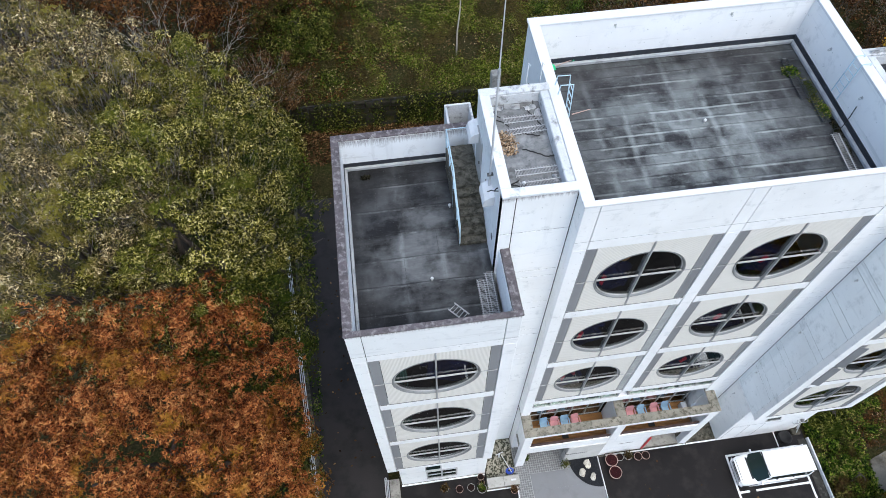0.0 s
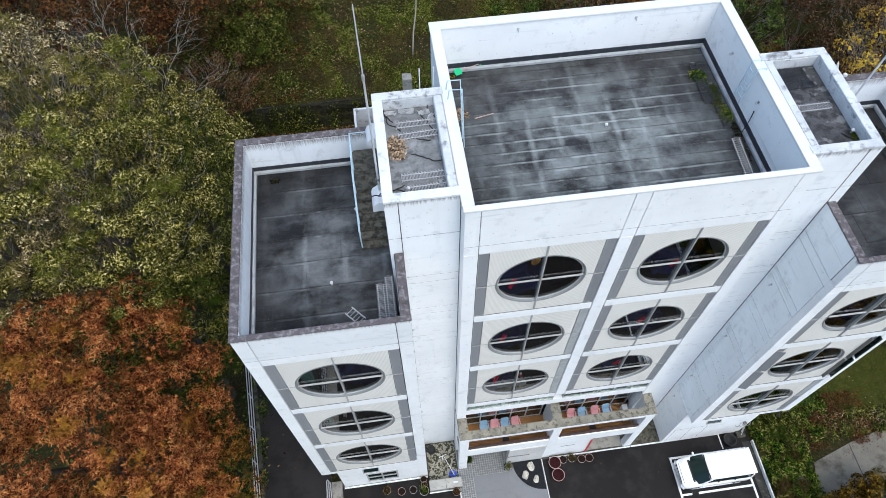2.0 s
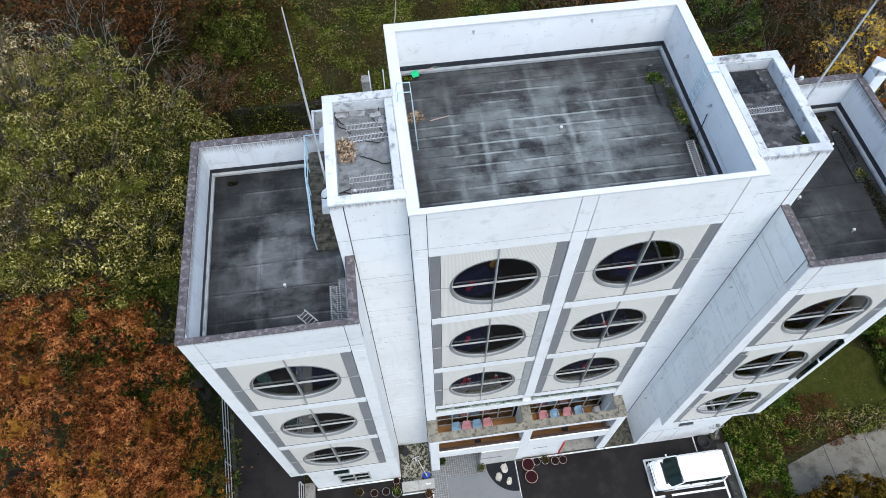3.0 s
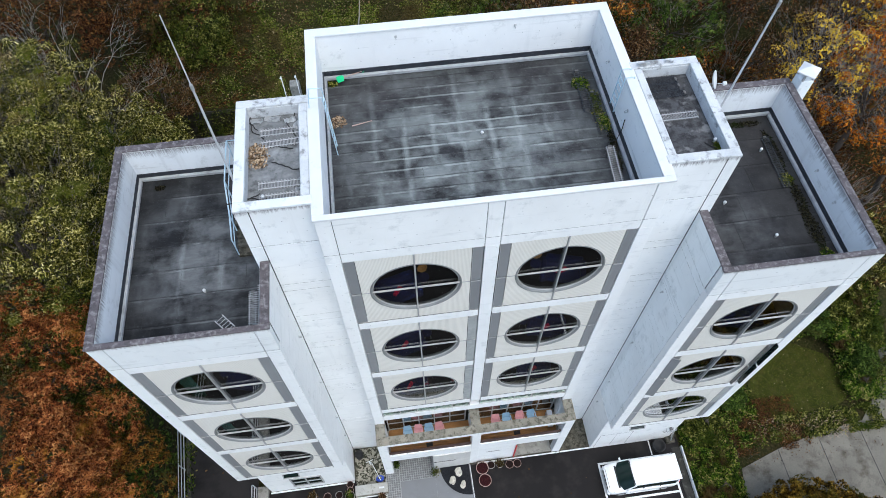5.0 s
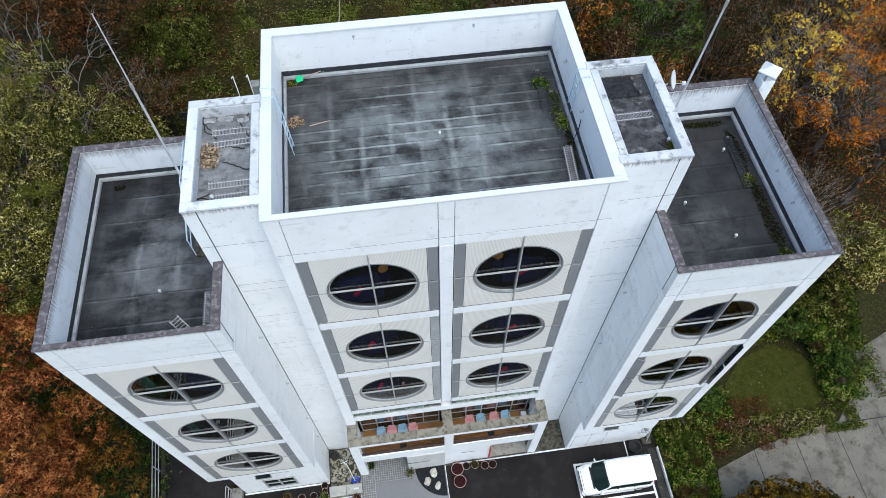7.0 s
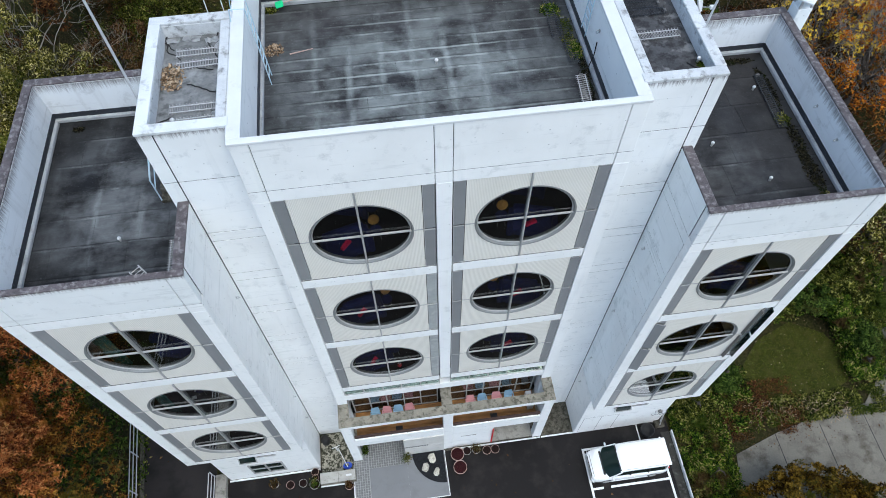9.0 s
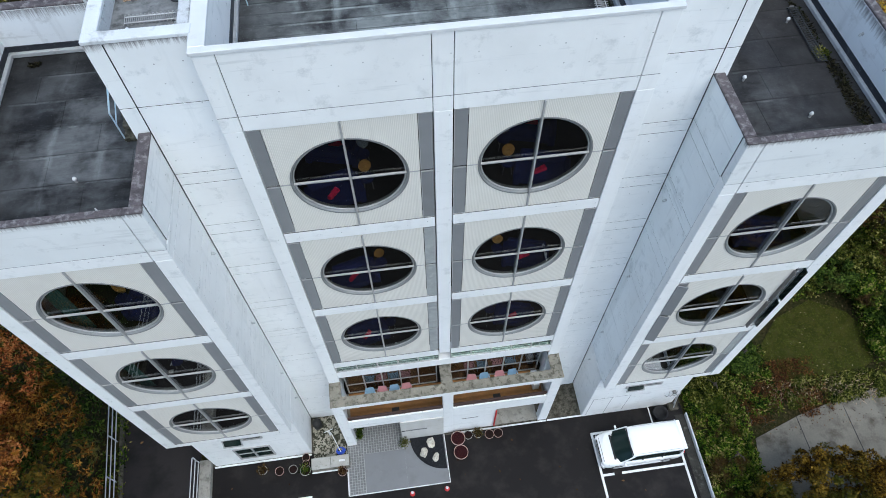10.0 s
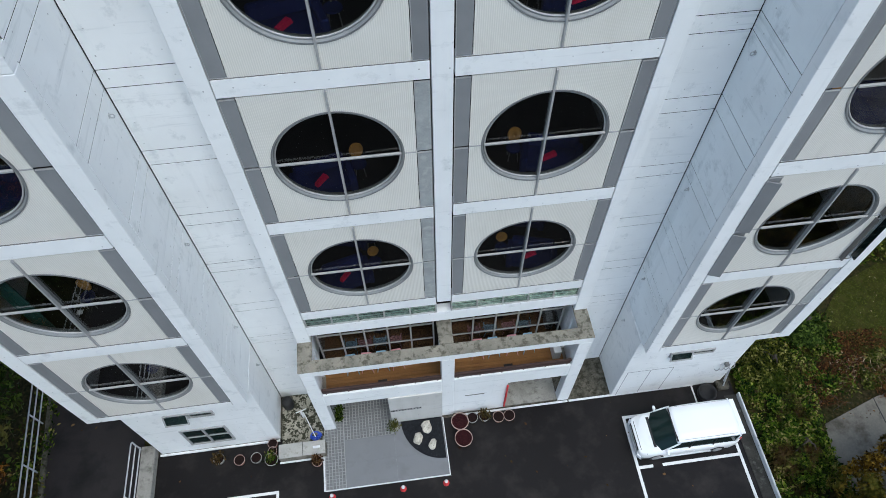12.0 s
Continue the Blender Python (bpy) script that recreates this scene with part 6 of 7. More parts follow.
# dish aerial
dish = tap(empty("satellite_dish", 10.65, 4.8, 23.95), "white satellite dish on the stair tower edge", "dish")
part("arm", rod((-0.4, 0, -0.3), (0.3, 0, -0.1), 0.025), GALV, dish)
d = part("reflector", lathe([(0.02, 0), (0.15, 0.015), (0.27, 0.05), (0.33, 0.09), (0.315, 0.105), (0.15, 0.04), (0.02, 0.025)], 24), CAP_WHITE, dish, smooth=True)
d.matrix_local = pose(0.35, 0, 0.1, 68, 0, 62)
part("feed_arm", rod((0.35, 0, -0.1), (0.95, 0.1, -0.25), 0.014), GALV, dish)
part("feed", box(0.9, 1.02, 0.05, 0.15, -0.3, -0.2), CAP_WHITE, dish)

# green snow shovel
sh = tap(empty("shovel", -1.75, 7.25, MR + 0.19, 12), "green plastic snow shovel on the roof", "shovel")
part("blade", loft([[(-0.25, -0.2, 0.0), (0.05, -0.2, 0.03), (0.05, -0.2, 0.05), (-0.25, -0.2, 0.02)], [(-0.28, 0.0, 0.0), (0.08, 0.0, 0.06), (0.08, 0.0, 0.08), (-0.28, 0, 0.02)], [(-0.25, 0.2, 0.0), (0.05, 0.2, 0.03), (0.05, 0.2, 0.05), (-0.25, 0.2, 0.02)]]), GREEN_PL, sh)
part("shaft", rod((0.05, 0, 0.05), (1.0, 0.1, 0.06), 0.018), PALE_RIM, sh)
sh.scale = (0.75, 0.75, 1)
part("grip", tube([(1.0, 0.02, 0.06), (1.1, 0.02, 0.06), (1.1, 0.2, 0.06), (1.0, 0.18, 0.06)], 0.016, 6), GREEN_PL, sh)
st = tap(part("stick", rod((-1.55, 5.1, MR + 0.03), (-0.85, 5.25, MR + 0.03), 0.02, 0.012, 6), PALE_RIM), "pale stick lying on the roof", "stick")


def heap(name, label, cat, x, y, z, rx, ry, rise, n, leaf, length, width, seed):
    rng = np.random.default_rng(seed)
    r, a = np.sqrt(rng.random(n)), rng.uniform(0, 2 * math.pi, n)
    h = rise * np.maximum(0.05, 1 - r ** 2) * rng.random(n)
    p = np.stack([x + rx * r * np.cos(a), y + ry * r * np.sin(a), z + 0.008 + h], 1)
    w = unit(rng.normal(size=(n, 3)) * np.array((1, 1, 0.35)))
    s = unit(np.cross(w, rng.normal(0, 0.35, (n, 3)) + np.array((0, 0, 1))))
    return tagged(leaf_mesh(name, p, p + w * (length * rng.uniform(0.6, 1.3, n))[:, None], s, np.full(n, width), leaf), label, cat, kind="stuff")


heap("leaf_heap", "heap of dry pale leaves on the tower roof", "leaves", -4.4, 2.85, TR, 0.32, 0.5, 0.1, 420, L_PALE, 0.11, 0.03, 1)
heap("leaf_heap", "small heap of brown leaves by the ladder", "leaves", -2.05, 5.35, MR, 0.3, 0.25, 0.12, 200, L_PALE, 0.11, 0.026, 2)
for k, (x, y, z, rx, ry, rise, leaf) in enumerate(((6.75, 6.0, MR, 0.3, 0.32, 0.18, L_WEED), (7.05, 5.2, MR, 0.2, 0.5, 0.12, L_DEEP), (7.1, 4.1, MR, 0.22, 0.45, 0.2, L_WEED), (7.0, 4.6, MR, 0.2, 0.25, 0.12, L_DEEP), (7.2, 3.2, MR, 0.12, 0.5, 0.05, L_LITTER), (7.1, 2.35, MR, 0.16, 0.5, 0.05, L_LITTER), (9.35, 1.0, TR, 0.4, 0.09, 0.1, L_DEEP), (9.65, 1.25, TR, 0.08, 0.3, 0.08, L_DEEP), (14.15, 2.45, WR, 0.24, 0.28, 0.12, L_DEEP), (14.2, 3.8, WR, 0.22, 1.1, 0.05, L_LITTER), (14.25, 1.5, WR, 0.2, 0.9, 0.06, L_LITTER), (14.22, 0.3, WR, 0.24, 0.9, 0.06, L_LITTER), (14.25, -0.9, WR, 0.24, 0.32, 0.12, L_WEED), (13.4, 5.3, WR, 0.9, 0.14, 0.05, L_LITTER), (-2.15, 7.2, MR, 0.24, 0.1, 0.08, L_DEEP), (-8.95, 5.25, WR, 0.16, 0.08, 0.06, L_LITTER))):
    heap("moss", "moss and weeds in the roof gutter", "moss", x, y, z, rx, ry, rise, int(1900 * rx * ry) + 200, leaf, 0.09, 0.024, 30 + k)

# ---- yard things ----
def lounge_chair(x, y, z, mat, turn):
    t = tap(empty("chair", x, y, z, turn), ("pink" if mat is PINK else "light blue") + " moulded plastic chair on the balcony deck", "chair", "chairs on the balcony")
    part("seat", loft([[(-0.23, -0.22, 0.42), (0.23, -0.22, 0.42), (0.23, -0.22, 0.45), (-0.23, -0.22, 0.45)], [(-0.22, 0.2, 0.4), (0.22, 0.2, 0.4), (0.22, 0.2, 0.43), (-0.22, 0.2, 0.43)]]), mat, t)
    part("backrest", loft([[(-0.22, -0.2, 0.44), (0.22, -0.2, 0.44), (0.22, -0.23, 0.45), (-0.22, -0.23, 0.45)], [(-0.25, -0.3, 0.7), (0.25, -0.3, 0.7), (0.25, -0.33, 0.7), (-0.25, -0.33, 0.7)], [(-0.2, -0.36, 0.92), (0.2, -0.36, 0.92), (0.2, -0.39, 0.92), (-0.2, -0.39, 0.92)]]), mat, t)
    t.scale = (0.9, 0.85, 0.86)
    for s in (-1, 1):
        part("armrest", box(s * 0.26 - 0.03, s * 0.26 + 0.03, -0.24, 0.18, 0.72, 0.65), mat, t)
        for q in (-1, 1):
            part("leg", rod((s * 0.2, q * 0.18, 0.42), (s * 0.26, q * 0.24, 0), 0.022, 0.018, 6), mat, t)
    return t


for k, x in enumerate((-1.12, -0.53, 0.07, 0.67, 3.86, 4.5, 5.25, 5.92)):
    lounge_chair(x, 0.06, 3.0, (SKY_BLUE, PINK)[(k + (k > 3)) % 2], 180 + (3, -4, 2, 5, -3, 2, -2, 4)[k])
box_ac = tap(empty("air_conditioner", 6.95, -0.15, 3.0), "white outdoor air-conditioning unit on the balcony", "unit")
part("case", box(-0.15, 0.15, -0.4, 0.4, 0.03, 0.65, 0.015), CAP_WHITE, box_ac)
part("foot", box(-0.14, 0.14, -0.3, -0.2, 0, 0.028), BLACK, box_ac)
part("foot", box(-0.14, 0.14, 0.2, 0.3, 0, 0.028), BLACK, box_ac)


def flower_pot(x, y, r, h, mat, rim, plant=None, seed=0, z=0.002):
    t = tap(empty("flower_pot", x, y, z), ("wide terracotta pot of dark soil on the asphalt" if r > 0.3 else "flower pot with a pale rim beside the wall") if plant is None else "flower pot with a leafy plant beside the wall", "pot", "flower pots")
    part("pot", lathe([(r * 0.7, 0), (r * 0.92, h * 0.85), (r * 0.9, h * 0.86), (r * 0.88, h * 0.8)], 20), mat, t, smooth=True)
    part("rim", lathe([(r * 0.94, h * 0.86), (r, h * 0.88), (r, h), (r * 0.94, h), (r * 0.94, h * 0.86)], 20, caps=False), rim, t)
    part("soil", lathe([(r * 0.86, h * 0.8), (r * 0.9, h * 0.9), (r * 0.1, h * 0.96)], 16), RED_SOIL if r > 0.3 else SOIL, t)
    if plant:
        rng = np.random.default_rng(seed)
        n = 160
        u = unit(rng.normal(size=(n, 3)) + np.array((0, 0, 0.6)))
        p = np.array((0, 0, h + 0.1)) + u * rng.uniform(0, 1, (n, 1)) * r * 1.1
        w = unit(u + rng.normal(0, 0.5, (n, 3)))
        tagged(leaf_mesh("plant", p, p + w * 0.12, unit(np.cross(w, rng.normal(size=(n, 3)))), np.full(n, 0.03), plant, t), kind="stuff")
    return t


flower_pot(2.95, -1.68, 0.37, 0.45, TERRA, PALE_RIM)
flower_pot(3.0, -2.4, 0.37, 0.45, TERRA, PALE_RIM)
for k, (x, y, r, m, pl) in enumerate(((3.5, -1.55, 0.23, CONC, None), (4.02, -1.55, 0.23, CONC, L_DRY), (4.6, -1.66, 0.24, TERRA, None), (5.06, -1.66, 0.24, TERRA, None), (-3.05, -2.52, 0.22, TERRA, L_DRY), (-7.03, -1.9, 0.22, CONC, L_DRY), (-6.2, -2.06, 0.22, TERRA, None), (-5.52, -2.06, 0.22, CONC, None), (-4.9, -2.2, 0.27, CONC, L_WEED), (-4.86, -1.55, 0.2, TERRA, None), (-4.86, -1.86, 0.18, TERRA, None), (-2.05, -0.5, 0.17, CONC, L_GREEN), (-2.05, -0.85, 0.17, CONC, L_GREEN))):
    flower_pot(x, y, r, 0.32, m, PALE_RIM if m is TERRA else CONC_PALE, pl, 50 + k, 0.05 if -2.5 < x < 0 else 0.002)
pl = tap(empty("potted_plant", 0.2, -1.55, 0.062), "small flowering plant at the entrance wall corner", "plant")
part("pot", lathe([(0.12, 0), (0.16, 0.25), (0.14, 0.26)], 14), CONC, pl)
rng = np.random.default_rng(77)
u = unit(rng.normal(size=(220, 3)) + np.array((0, 0, 0.7)))
p0 = np.array((0, 0, 0.4)) + u * rng.uniform(0, 0.3, (220, 1))
tagged(leaf_mesh("foliage", p0, p0 + unit(u + rng.normal(0, 0.5, (220, 3))) * 0.11, unit(np.cross(u, rng.normal(size=(220, 3)))), np.full(220, 0.03), L_GREEN, pl), kind="stuff")


def cone(x, y):
    t = tap(empty("marker_post", x, y, 0.002), "short red and white marker cone at the pad edge", "cone", "marker cones")
    part("base", lathe([(0.13, 0), (0.13, 0.03), (0.1, 0.05)], 14), RED, t)
    part("cone", lathe([(0.1, 0.05), (0.07, 0.26), (0.06, 0.27)], 14), RED, t)
    part("band", lathe([(0.075, 0.275), (0.06, 0.31), (0.02, 0.33)], 14), CAP_WHITE, t)
    return t


for x, y in ((-2.52, -3.95), (0.32, -4.0), (2.06, -4.0)):
    cone(x, y)

# trough planter, hose, sink and tank between wing and post
tr = tap(empty("planter_trough", -3.62, -2.02, 0.002), "long pale concrete trough full of soil", "planter")
for b in ((-0.95, 0.95, -0.27, -0.21), (-0.95, 0.95, 0.21, 0.27), (-0.95, -0.88, -0.209, 0.209), (0.88, 0.95, -0.209, 0.209)):
    part("side", box(*b, 0, 0.5, 0.012), CONC_MOSS, tr)
part("top_slab", box(-0.94, 0.02, -0.29, 0.29, 0.502, 0.55, 0.015), CONC_PALE, tr)
part("top_slab", box(0.035, 0.95, -0.28, 0.28, 0.502, 0.545, 0.015), CONC_PALE, tr)
part("soap_dish", box(0.45, 0.75, -0.05, 0.05, 0.546, 0.6, 0.02), CAP_WHITE, tr)
rub = tagged(part("rubble_bed", box(-4.5, -2.8, -1.7, 0.5, 0.0, 0.06), RUBBLE), "patchy broken concrete and moss between the walls", "ground", kind="structure")
tank = tap(part("barrel", lathe([(0.2, 0), (0.23, 0.1), (0.23, 0.6), (0.18, 0.68), (0.04, 0.7)], 18, (-4.2, 0.05, 0.062)), BLACK, smooth=True), "black plastic barrel in the corner", "barrel")
sk = tap(empty("water_tap", -3.6, -0.5, 0.062), "white standpipe with a pale hose pipe", "tap")
part("post", box(-0.04, 0.04, -0.04, 0.04, 0, 0.7, 0.01), CAP_WHITE, sk)
part("cross_pipe", rod((-0.22, -0.05, 0.68), (0.22, 0.08, 0.7), 0.024), CAP_WHITE, sk)
part("pipe", rod((0.1, -0.05, 0.64), (0.55, -1.1, 0.5), 0.02), CAP_WHITE, sk)
hose = tap(part("hose", tube([(-3.1 + (0.24 - 0.002 * k) * math.cos(k * 0.5), -1.42 + (0.2 - 0.002 * k) * math.sin(k * 0.5), 0.09 + 0.006 * k) for k in range(56)], 0.022, 6), BLUE_HOSE), "coiled blue garden hose by the trough", "hose")
bn = tap(part("banner", box(4.87, 4.93, -1.28, -1.19, 0.3, 2.6, 0.01), RED), "narrow red banner at the open bay", "banner")
sign = part("sign_plate", box(3.2, 4.0, -1.182, -1.172, 1.9, 1.96), ALU_DARK, building, "small dark name strip")
for k in range(9):
    part("letter_bar", box(0.3 + 0.12 * k, 0.37 + 0.12 * k, -1.25, -1.243, 1.37, 1.45), ALU, building)
bucket = tap(part("drum", lathe([(0.38, 0), (0.4, 0.26), (0.38, 0.28), (0.33, 0.28), (0.31, 0.06)], 20, (13.74, -1.76, 0.002)), BLACK, smooth=True), "round dark open drum in the yard corner", "drum")
fu = tap(empty("gas_pipes", 14.0, -1.42, 2.0), "cluster of grey pipes and meters on the wall", "pipes")
for k in range(4):
    part("pipe", tube([(-0.3 + 0.2 * k, 0.1, -0.3), (-0.3 + 0.2 * k, -0.02, -0.2), (-0.25 + 0.2 * k, -0.05, 0.1), (-0.2 + 0.2 * k, 0.1, 0.2)], 0.02, 6), ALU, fu)
part("meter", box(-0.08, 0.08, -0.06, 0.1, 0.2, 0.36, 0.02), ALU_DARK, fu)
gate = tap(empty("side_gate", 14.6, -1.5, 0.0), "pale metal pole gate leaning by the wing corner", "gate")
part("bar", rod((0, 0.1, 0.3), (0.5, 1.2, 2.4), 0.05), CAP_WHITE, gate)
part("bar", rod((-0.1, -0.1, 0.2), (0.4, 1.1, 2.2), 0.03), GALV, gate)
part("stone_foot", box(-0.35, 0.2, -0.2, 0.3, 0, 0.25, 0.05), CONC_DARK, gate)

# open vent windows on the far wing
for z0, z1 in ((13.2, 15.35), (10.98, 13.1)):
    ow = part("open_vent", box(14.12, 14.5, WY0 + 0.25, WY0 + 0.27, z0, z1), GAP, building, "open vent window, dark inside")
    part("sash", box(14.08, 14.12, WY0 - 0.1, WY0 + 0.06, z0 + 0.05, z1 - 0.05), ALU_DARK, ow)
    part("sash", box(14.46, 14.5, WY0 - 0.12, WY0 + 0.06, z0 + 0.05, z1 - 0.05), CAR_GLASS, ow)
    for k in range(5):
        part("guard_bar", box(14.13, 14.45, WY0 + 0.1, WY0 + 0.12, z0 + 0.15 + 0.42 * k, z0 + 0.18 + 0.42 * k), ALU, ow)
for z0, z1 in ((13.25, 15.3), (11.0, 13.05)):
    fl = part("open_flap", box(-0.18, 0.18, -0.02, 0.02, z0 - z0, z1 - z0, 0.006), STRIP, building, "vent flap hinged open")
    fl.matrix_local = pose(10.2, WY0 - 0.07, z0, 0, 0, -20)

# tiled pad and rock bed
pad = setting("tiled_pad", box(-2.77, 2.25, -3.68, 2.2, -0.05, 0.03), GROUT, "grey tiled entrance pad", "pavement")
part("pad_edge", box(-2.775, 2.255, -3.72, -3.682, 0.0, 0.06), WHITE_EDGE, pad)
part("pad_edge", box(2.257, 2.29, -3.72, -1.28, 0.0, 0.06), WHITE_EDGE, pad)
tile_mesh = None


def tile(x, y, w, d):
    global tile_mesh
    if tile_mesh is None:
        first = part("tile", box(-0.5, 0.5, -0.5, 0.5, 0, 1), TILE, pad)
        tile_mesh = first.data
        ob = first
    else:
        ob = new("tile", tile_mesh)
        ob.parent = pad
    ob.matrix_local = Matrix.LocRotScale((x, y, 0.03), None, (w, d, 0.028))
    return ob


for i in range(6):
    for j in range(38):
        tile(-2.68 + 0.132 * i, -3.6 + 0.132 * j, 0.104, 0.104)
rear = bmesh.new()
for i in range(15):
    for j in range(20):
        bmesh.ops.create_cube(rear, size=1, matrix=Matrix.LocRotScale((-1.865 + 0.132 * i, -1.66 + 0.132 * j, 0.044), None, (0.104, 0.104, 0.028)))
tagged(part("tile_field", rear, TILE, pad), kind="stuff")
for x0, x1, y0, y1 in ((-1.93, 0.15, -3.67, -2.72), (-1.93, 0.15, -2.716, -1.74), (0.154, 2.24, -3.67, -2.72), (0.154, 2.24, -2.716, -1.26)):
    part("slab", box(x0, x1, y0, y1, 0.03, 0.058), PAD_SLAB, pad)
bed = setting("gravel_bed", slab_poly([(2.2, -1.27)] + [(2.2 - 1.72 * math.cos(math.pi / 2 * k / 16), -1.27 - 1.74 * math.sin(math.pi / 2 * k / 16)) for k in range(17)], 0.055, 0.09), GRAVEL, "quarter-round bed of black gravel", "bed")
for k, (x, y, r) in enumerate(((1.52, -1.66, 0.21), (1.1, -2.11, 0.19), (1.72, -2.37, 0.17))):
    bm = bmesh.new()
    bmesh.ops.create_icosphere(bm, subdivisions=2, radius=r)
    for v in bm.verts:
        v.co *= 1 + 0.7 * noise.noise(v.co * 4.5 + Vector((k * 5, 0, 0)))
        v.co.z *= 0.6
        v.co.y *= 1.25
    ob = tap(part("rock", bm, ROCK), "pale boulder set in the black gravel", "rock", "rocks in the gravel bed")
    ob.location = (x, y, 0.09 + r * 0.35)

# fences
def pipe_fence(x0, y0, x1, y1, z, n, label, rails=3, h=1.1):
    t = tap(empty("fence", x0, y0, z), label, "fence")
    dx, dy = x1 - x0, y1 - y0
    for k in range(n + 1):
        part("post", rod((dx * k / n, dy * k / n, 0), (dx * k / n, dy * k / n, h), 0.032, None, 8), FENCE, t)
    for r in range(rails):
        part("rail", rod((0.07 * (r - 1), 0, h - 0.08 - 0.3 * r), (dx + 0.07 * (r - 1), dy, h - 0.08 - 0.3 * r), 0.03, None, 8), FENCE, t)
    return t


pipe_fence(-12.6, -22, -15.75, 15, 0.2, 18, "galvanised pipe fence along the drive")
pipe_fence(-10.34, -16, -10.34, -1.0, 0.0, 7, "galvanised pipe fence between yard and drive", 3, 1.0)

# ---- people carrier in the bay ----
def minivan(x, y):
    t = tap(empty("minivan", x, y, 0.002), "white minivan parked in the bay, nose out", "car")
    L, W = 4.35, 1.7

    def sect(px, zs, half, top, tuck):
        w = half
        return [(px, -w * 0.96, zs), (px, -w, zs + 0.25), (px, -w, zs + 0.5), (px, -w * tuck, top), (px, w * tuck, top), (px, w, zs + 0.5), (px, w, zs + 0.25), (px, w * 0.96, zs)]

    h = W / 2
    stations = [(0.0, 0.38, h * 0.7, 0.72, 0.9), (0.06, 0.26, h * 0.86, 0.82, 0.92), (0.25, 0.2, h * 0.96, 0.93, 0.93), (0.6, 0.18, h, 0.99, 0.95), (1.05, 0.18, h, 1.05, 0.97), (2.6, 0.18, h, 1.1, 0.98), (4.1, 0.2, h * 0.99, 1.1, 0.97), (4.3, 0.26, h * 0.95, 1.08, 0.96), (4.35, 0.4, h * 0.9, 1.0, 0.95)]
    part("body", loft([sect(*s) for s in stations]), CAR_WHITE, t, "glossy white body", True)
    # glazed upper body and roof
    def ring4(px, z, half, f=0.0):
        return [(px + f, -half, z), (px, -half * 0.55, z), (px, half * 0.55, z), (px + f, half, z)]
    def skin(rows):
        bm = bmesh.new()
        vs = [[bm.verts.new(p) for p in r] for r in rows]
        for a, b in zip(vs, vs[1:]):
            for k in range(len(a) - 1):
                bm.faces.new((a[k], a[k + 1], b[k + 1], b[k]))
        return bm
    part("windscreen", skin([ring4(0.66, 1.03, h * 0.92, 0.22), ring4(1.05, 1.34, h * 0.89, 0.17), ring4(1.45, 1.64, h * 0.84, 0.1)]), CAR_GLASS, t, "dark sloping windscreen", True)
    part("bonnet", skin([ring4(0.1, 0.84, h * 0.72, 0.1), ring4(0.3, 0.955, h * 0.86, 0.12), ring4(0.6, 1.03, h * 0.9, 0.2)]), CAR_WHITE, t, smooth=True)
    top = [(1.42, 1.64, h * 0.86), (1.6, 1.7, h * 0.88), (2.2, 1.76, h * 0.89), (3.4, 1.76, h * 0.89), (4.0, 1.72, h * 0.88), (4.25, 1.66, h * 0.84)]
    part("roof", loft([[(px, -w, z - 0.08), (px, -w * 0.95, z - 0.02), (px, -w * 0.5, z + 0.015), (px, w * 0.5, z + 0.015), (px, w * 0.95, z - 0.02), (px, w, z - 0.08)] for px, z, w in top]), CAR_WHITE, t, smooth=True)
    for s in (-1, 1):
        part("side_window", loft([[(0.98, s * h * 0.94, 1.09), (4.1, s * h * 0.95, 1.11), (4.1, s * h * 0.93, 1.11), (0.98, s * h * 0.92, 1.09)], [(1.5, s * h * 0.89, 1.6), (4.16, s * h * 0.89, 1.62), (4.16, s * h * 0.86, 1.62), (1.5, s * h * 0.86, 1.6)]]), CAR_GLASS, t, "dark side glass")
        for px, lean in ((1.0, 0.52), (2.05, 0.04), (3.1, 0.0), (4.08, 0.06)):
            part("pillar", rod((px, s * h * 0.955, 1.08), (px + lean, s * h * 0.885, 1.64), 0.035, None, 6), CAR_WHITE if px in (1.0, 4.08) else BLACK, t)
        m = part("mirror", box(1.0, 1.11, h, h + 0.17, 1.08, 1.2, 0.03) if s > 0 else box(1.0, 1.11, -(h + 0.17), -h, 1.08, 1.2, 0.03), CAR_WHITE, t)
        part("headlight", loft([[(0.08, s * h * 0.72, 0.7), (0.3, s * h * 0.955, 0.74), (0.3, s * h * 0.955, 0.86), (0.1, s * h * 0.72, 0.82)], [(0.14, s * h * 0.6, 0.7), (0.34, s * h * 0.9, 0.74), (0.34, s * h * 0.9, 0.86), (0.14, s * h * 0.6, 0.82)]]), ALU, t, "clear headlight")
        part("tail_light", box(4.3, 4.355, s * h * 0.84 - 0.05, s * h * 0.84 + 0.05, 0.8, 1.2, 0.012), RED, t)
        part("sill", box(0.95, 3.3, s * h - 0.02 if s > 0 else s * h - 0.02, s * h + 0.02, 0.2, 0.3), CAP_WHITE, t)
        part("roof_rail", box(1.7, 4.0, s * h * 0.8 - 0.008, s * h * 0.8 + 0.008, 1.755, 1.775), GALV, t)
        for px in (1.9, 3.0):
            part("door_handle", box(px, px + 0.18, s * h - (0.0 if s > 0 else 0.03), s * h + (0.03 if s > 0 else 0.0), 0.92, 0.96), CAR_WHITE, t)
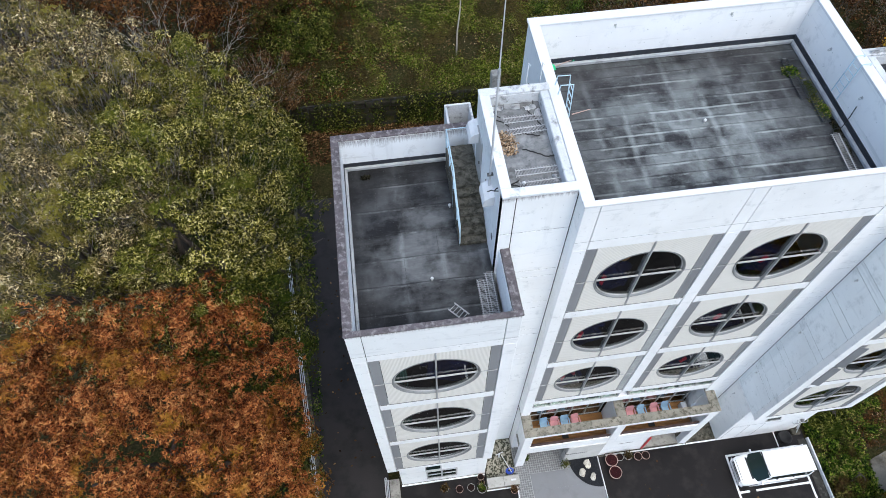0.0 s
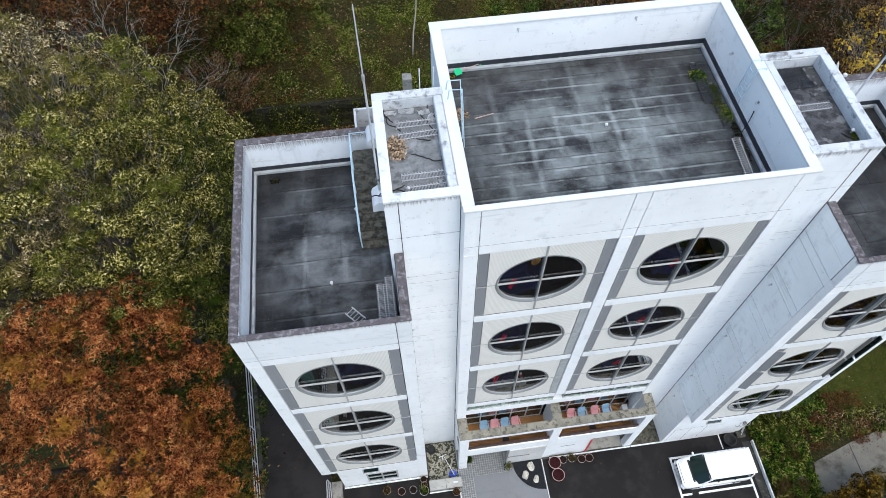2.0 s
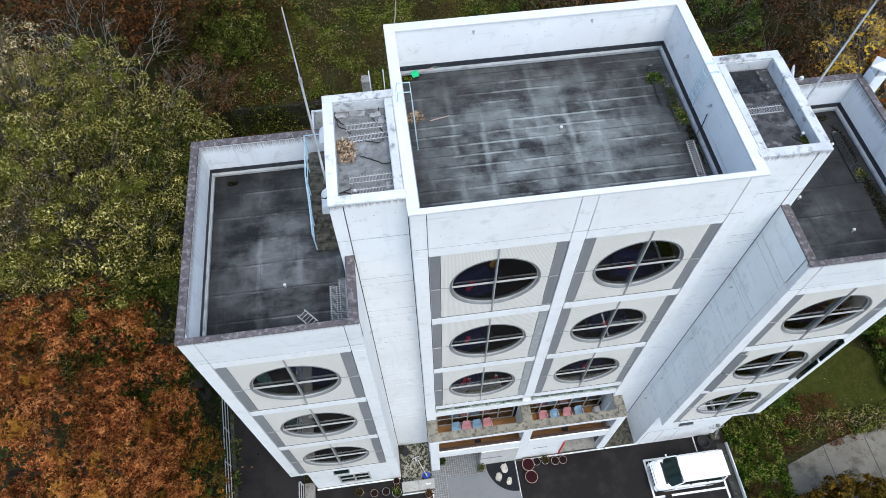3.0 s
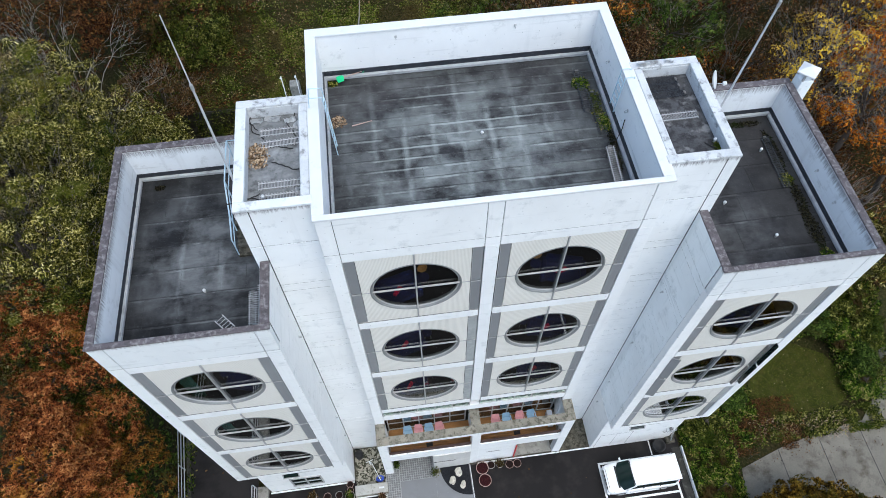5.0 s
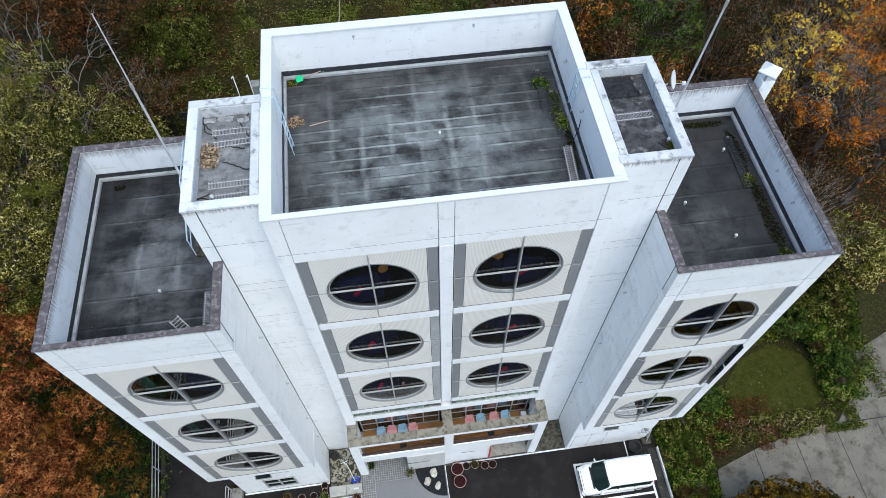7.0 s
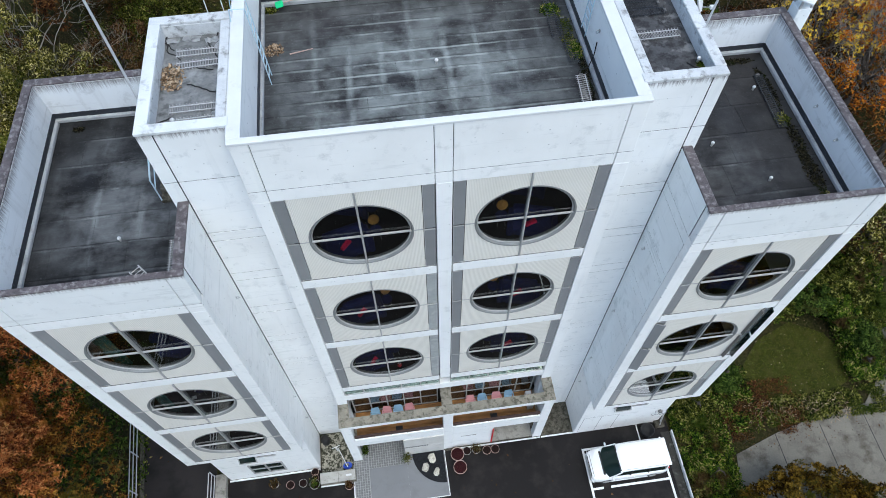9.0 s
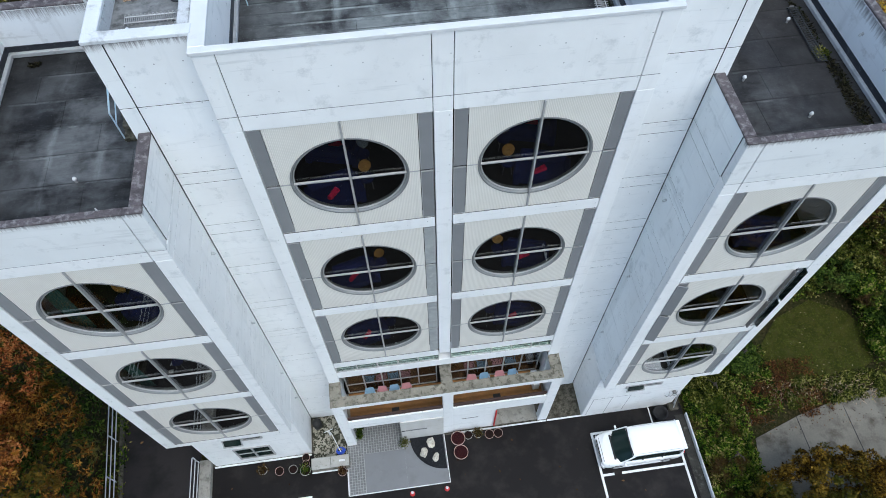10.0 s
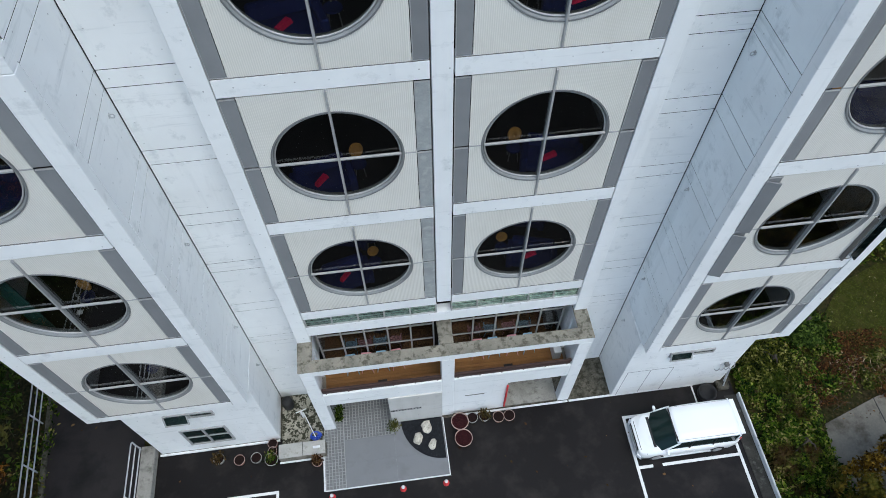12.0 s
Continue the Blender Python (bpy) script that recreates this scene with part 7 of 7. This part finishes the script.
        for px in (0.82, 3.55):
            wheel = part("wheel", rod((px, s * (h - 0.19), 0.31), (px, s * (h + 0.005), 0.31), 0.31, None, 24), BLACK, t)
            part("rim", rod((px, s * (h + 0.004), 0.31), (px, s * (h + 0.015), 0.31), 0.2, None, 16), ALU, wheel)
    part("grille", box(-0.03, 0.06, -0.56, 0.56, 0.54, 0.74, 0.02), BLACK, t)
    part("bonnet_seam", box(0.085, 0.1, -0.6, 0.6, 0.838, 0.856), BLACK, t)
    part("cowl", box(0.6, 0.72, -0.62, 0.62, 1.03, 1.045), BLACK, t)
    part("grille_trim", box(-0.045, -0.031, -0.6, 0.6, 0.66, 0.7), GALV, t, "chrome grille bar")
    part("grille_trim", box(-0.045, -0.031, -0.6, 0.6, 0.56, 0.59), GALV, t, "chrome grille bar")
    part("screen_header", box(1.4, 1.47, -0.68, 0.68, 1.645, 1.665, 0.004), BLACK, t, "black band above the windscreen")
    part("bumper", loft([[(-0.03, -0.66, 0.28), (-0.03, 0.66, 0.28), (-0.03, 0.66, 0.5), (-0.03, -0.66, 0.5)], [(0.14, -0.84, 0.26), (0.14, 0.84, 0.26), (0.1, 0.84, 0.52), (0.1, -0.84, 0.52)]]), CAR_WHITE, t)
    part("rear_window", skin([[(4.31, -0.66, 1.15), (4.34, 0.0, 1.15), (4.31, 0.66, 1.15)], [(4.22, -0.6, 1.6), (4.24, 0, 1.6), (4.22, 0.6, 1.6)]]), CAR_GLASS, t)
    part("rear_spoiler", box(4.16, 4.36, -0.72, 0.72, 1.64, 1.69, 0.015), CAR_WHITE, t)
    part("wiper", rod((0.8, -0.1, 1.075), (1.05, 0.45, 1.33), 0.012, None, 5), BLACK, t)
    part("number_plate", box(-0.045, -0.032, -0.16, 0.16, 0.36, 0.5), CAP_WHITE, t)
    return t


minivan(9.9, -3.36).scale = (0.94, 1.0, 1.0)

# ---- inside the rooms ----
def oval_chair(x, y, z, mat, turn):
    t = tap(empty("oval_chair", x, y, z, turn), ("orange" if mat is ORANGE else "grey") + " oval-backed chair in a dark room", "chair", "oval chairs in the rooms")
    back = part("backrest", ring(0, 0, [(0.005, 0.16), (0.2, 0.16), (0.215, 0.18), (0.2, 0.2), (0.005, 0.2)], 20), mat, t, smooth=True)
    back.location, back.scale = (0, 0, 0.8), (0.9, 1, 1.35)
    part("seat", lathe([(0.2, 0.42), (0.22, 0.44), (0.2, 0.47), (0.02, 0.475)], 18), NAVY, t)
    for k in range(4):
        a = math.pi / 4 + k * math.pi / 2
        part("leg", rod((0.14 * math.cos(a), 0.14 * math.sin(a), 0.42), (0.2 * math.cos(a), 0.2 * math.sin(a), 0), 0.015, None, 6), ALU_DARK, t)
    part("stem", rod((0, 0.17, 0.44), (0, 0.18, 0.6), 0.02), ALU_DARK, t)
    return t


def sofa(x, y, z, turn, mat, cushion):
    t = tap(empty("sofa", x, y, z, turn), "navy sofa with a red cushion in a dark room", "sofa", "sofas in the rooms")
    part("seat", box(-0.7, 0.7, -0.4, 0.4, 0.08, 0.42, 0.06), mat, t)
    part("backrest", box(-0.7, 0.7, 0.25, 0.45, 0.42, 0.85, 0.06), mat, t)
    for s in (-1, 1):
        part("armrest", box(s * 0.74 - 0.1, s * 0.74 + 0.1, -0.4, 0.42, 0.0, 0.6, 0.04), mat, t)
    part("cushion", loft([[(-0.28, -0.14, 0.43), (-0.2, -0.24, 0.43), (0.16, 0.0, 0.43), (0.06, 0.14, 0.43)], [(-0.25, -0.13, 0.54), (-0.18, -0.21, 0.54), (0.13, 0.0, 0.54), (0.05, 0.11, 0.54)]]), cushion, t, "red cushion")
    return t


for cx, zs in ((0.0, (20.575, 15.575, 10.575)), (5.02, (20.575, 15.575, 10.575)), (-7.27, rows_wing), (12.29, rows_wing)):
    y0 = 0.0 if cx > -3 and cx < 9 else -1.76
    for k, cz in enumerate(zs):
        z = cz - 2.249
        s = 1 if cx == 0.0 else -1
        oval_chair(cx + 0.36 * s, y0 + 1.35, z, ORANGE, 8 * s)
        if y0 == 0.0 or k == 0:
            sofa(cx - 0.62 * s, y0 + 0.95, z, 15 * s, NAVY, RED_FABRIC if y0 == 0.0 else NAVY)
        if k % 2 == 0 and y0 == 0.0:
            oval_chair(cx + 0.3 * s, y0 + 2.3, z, GREY_CLOTH, -10)
            sofa(cx - 0.6 * s, y0 + 2.7, z, 165, NAVY, RED_FABRIC)
        if k == 0:
            for dx, dy, w, d in ((0.1, 4.3, 0.2, 0.16), (0.65, 4.4, 0.16, 0.12), (-1.2, 3.95, 0.12, 0.1), (-0.9, 4.4, 0.05, 0.2)):
                if y0 == 0.0:
                    tap(part("paper_sheet", box(cx + dx - w, cx + dx + w, y0 + dy - d, y0 + dy + d, z + 0.002, z + 0.012), LINE), "white paper sheet lying on the room floor", "paper", "papers in the rooms")
def curtain(x, y, z, folds):
    outline = [[(x + 0.05 * j, y + 0.035 * (j % 2), zz) for j in range(folds)] + [(x + 0.05 * j, y + 0.04 + 0.035 * (j % 2), zz) for j in range(folds - 1, -1, -1)] for zz in (z, z + 3.6)]
    return tap(part("curtain", loft(outline), TEAL), "teal curtain hanging beside the round window", "curtain", "teal curtains")


curtain(-8.75, -1.3, 16.3, 10)
curtain(-8.75, -1.3, 11.3, 9)
for x, y, z in ((-7.95, -0.3, rows_wing[1]), (-8.0, -0.62, rows_wing[1]), (-7.5, 0.3, rows_wing[1]), (-7.6, -0.4, rows_wing[0]), (-7.1, 0.2, rows_wing[0])):
    tap(part("paper_sheet", box(x - 0.09, x + 0.09, y - 0.07, y + 0.07, z - 2.246, z - 2.236), LINE), "white paper sheet lying on the room floor", "paper", "papers in the rooms")
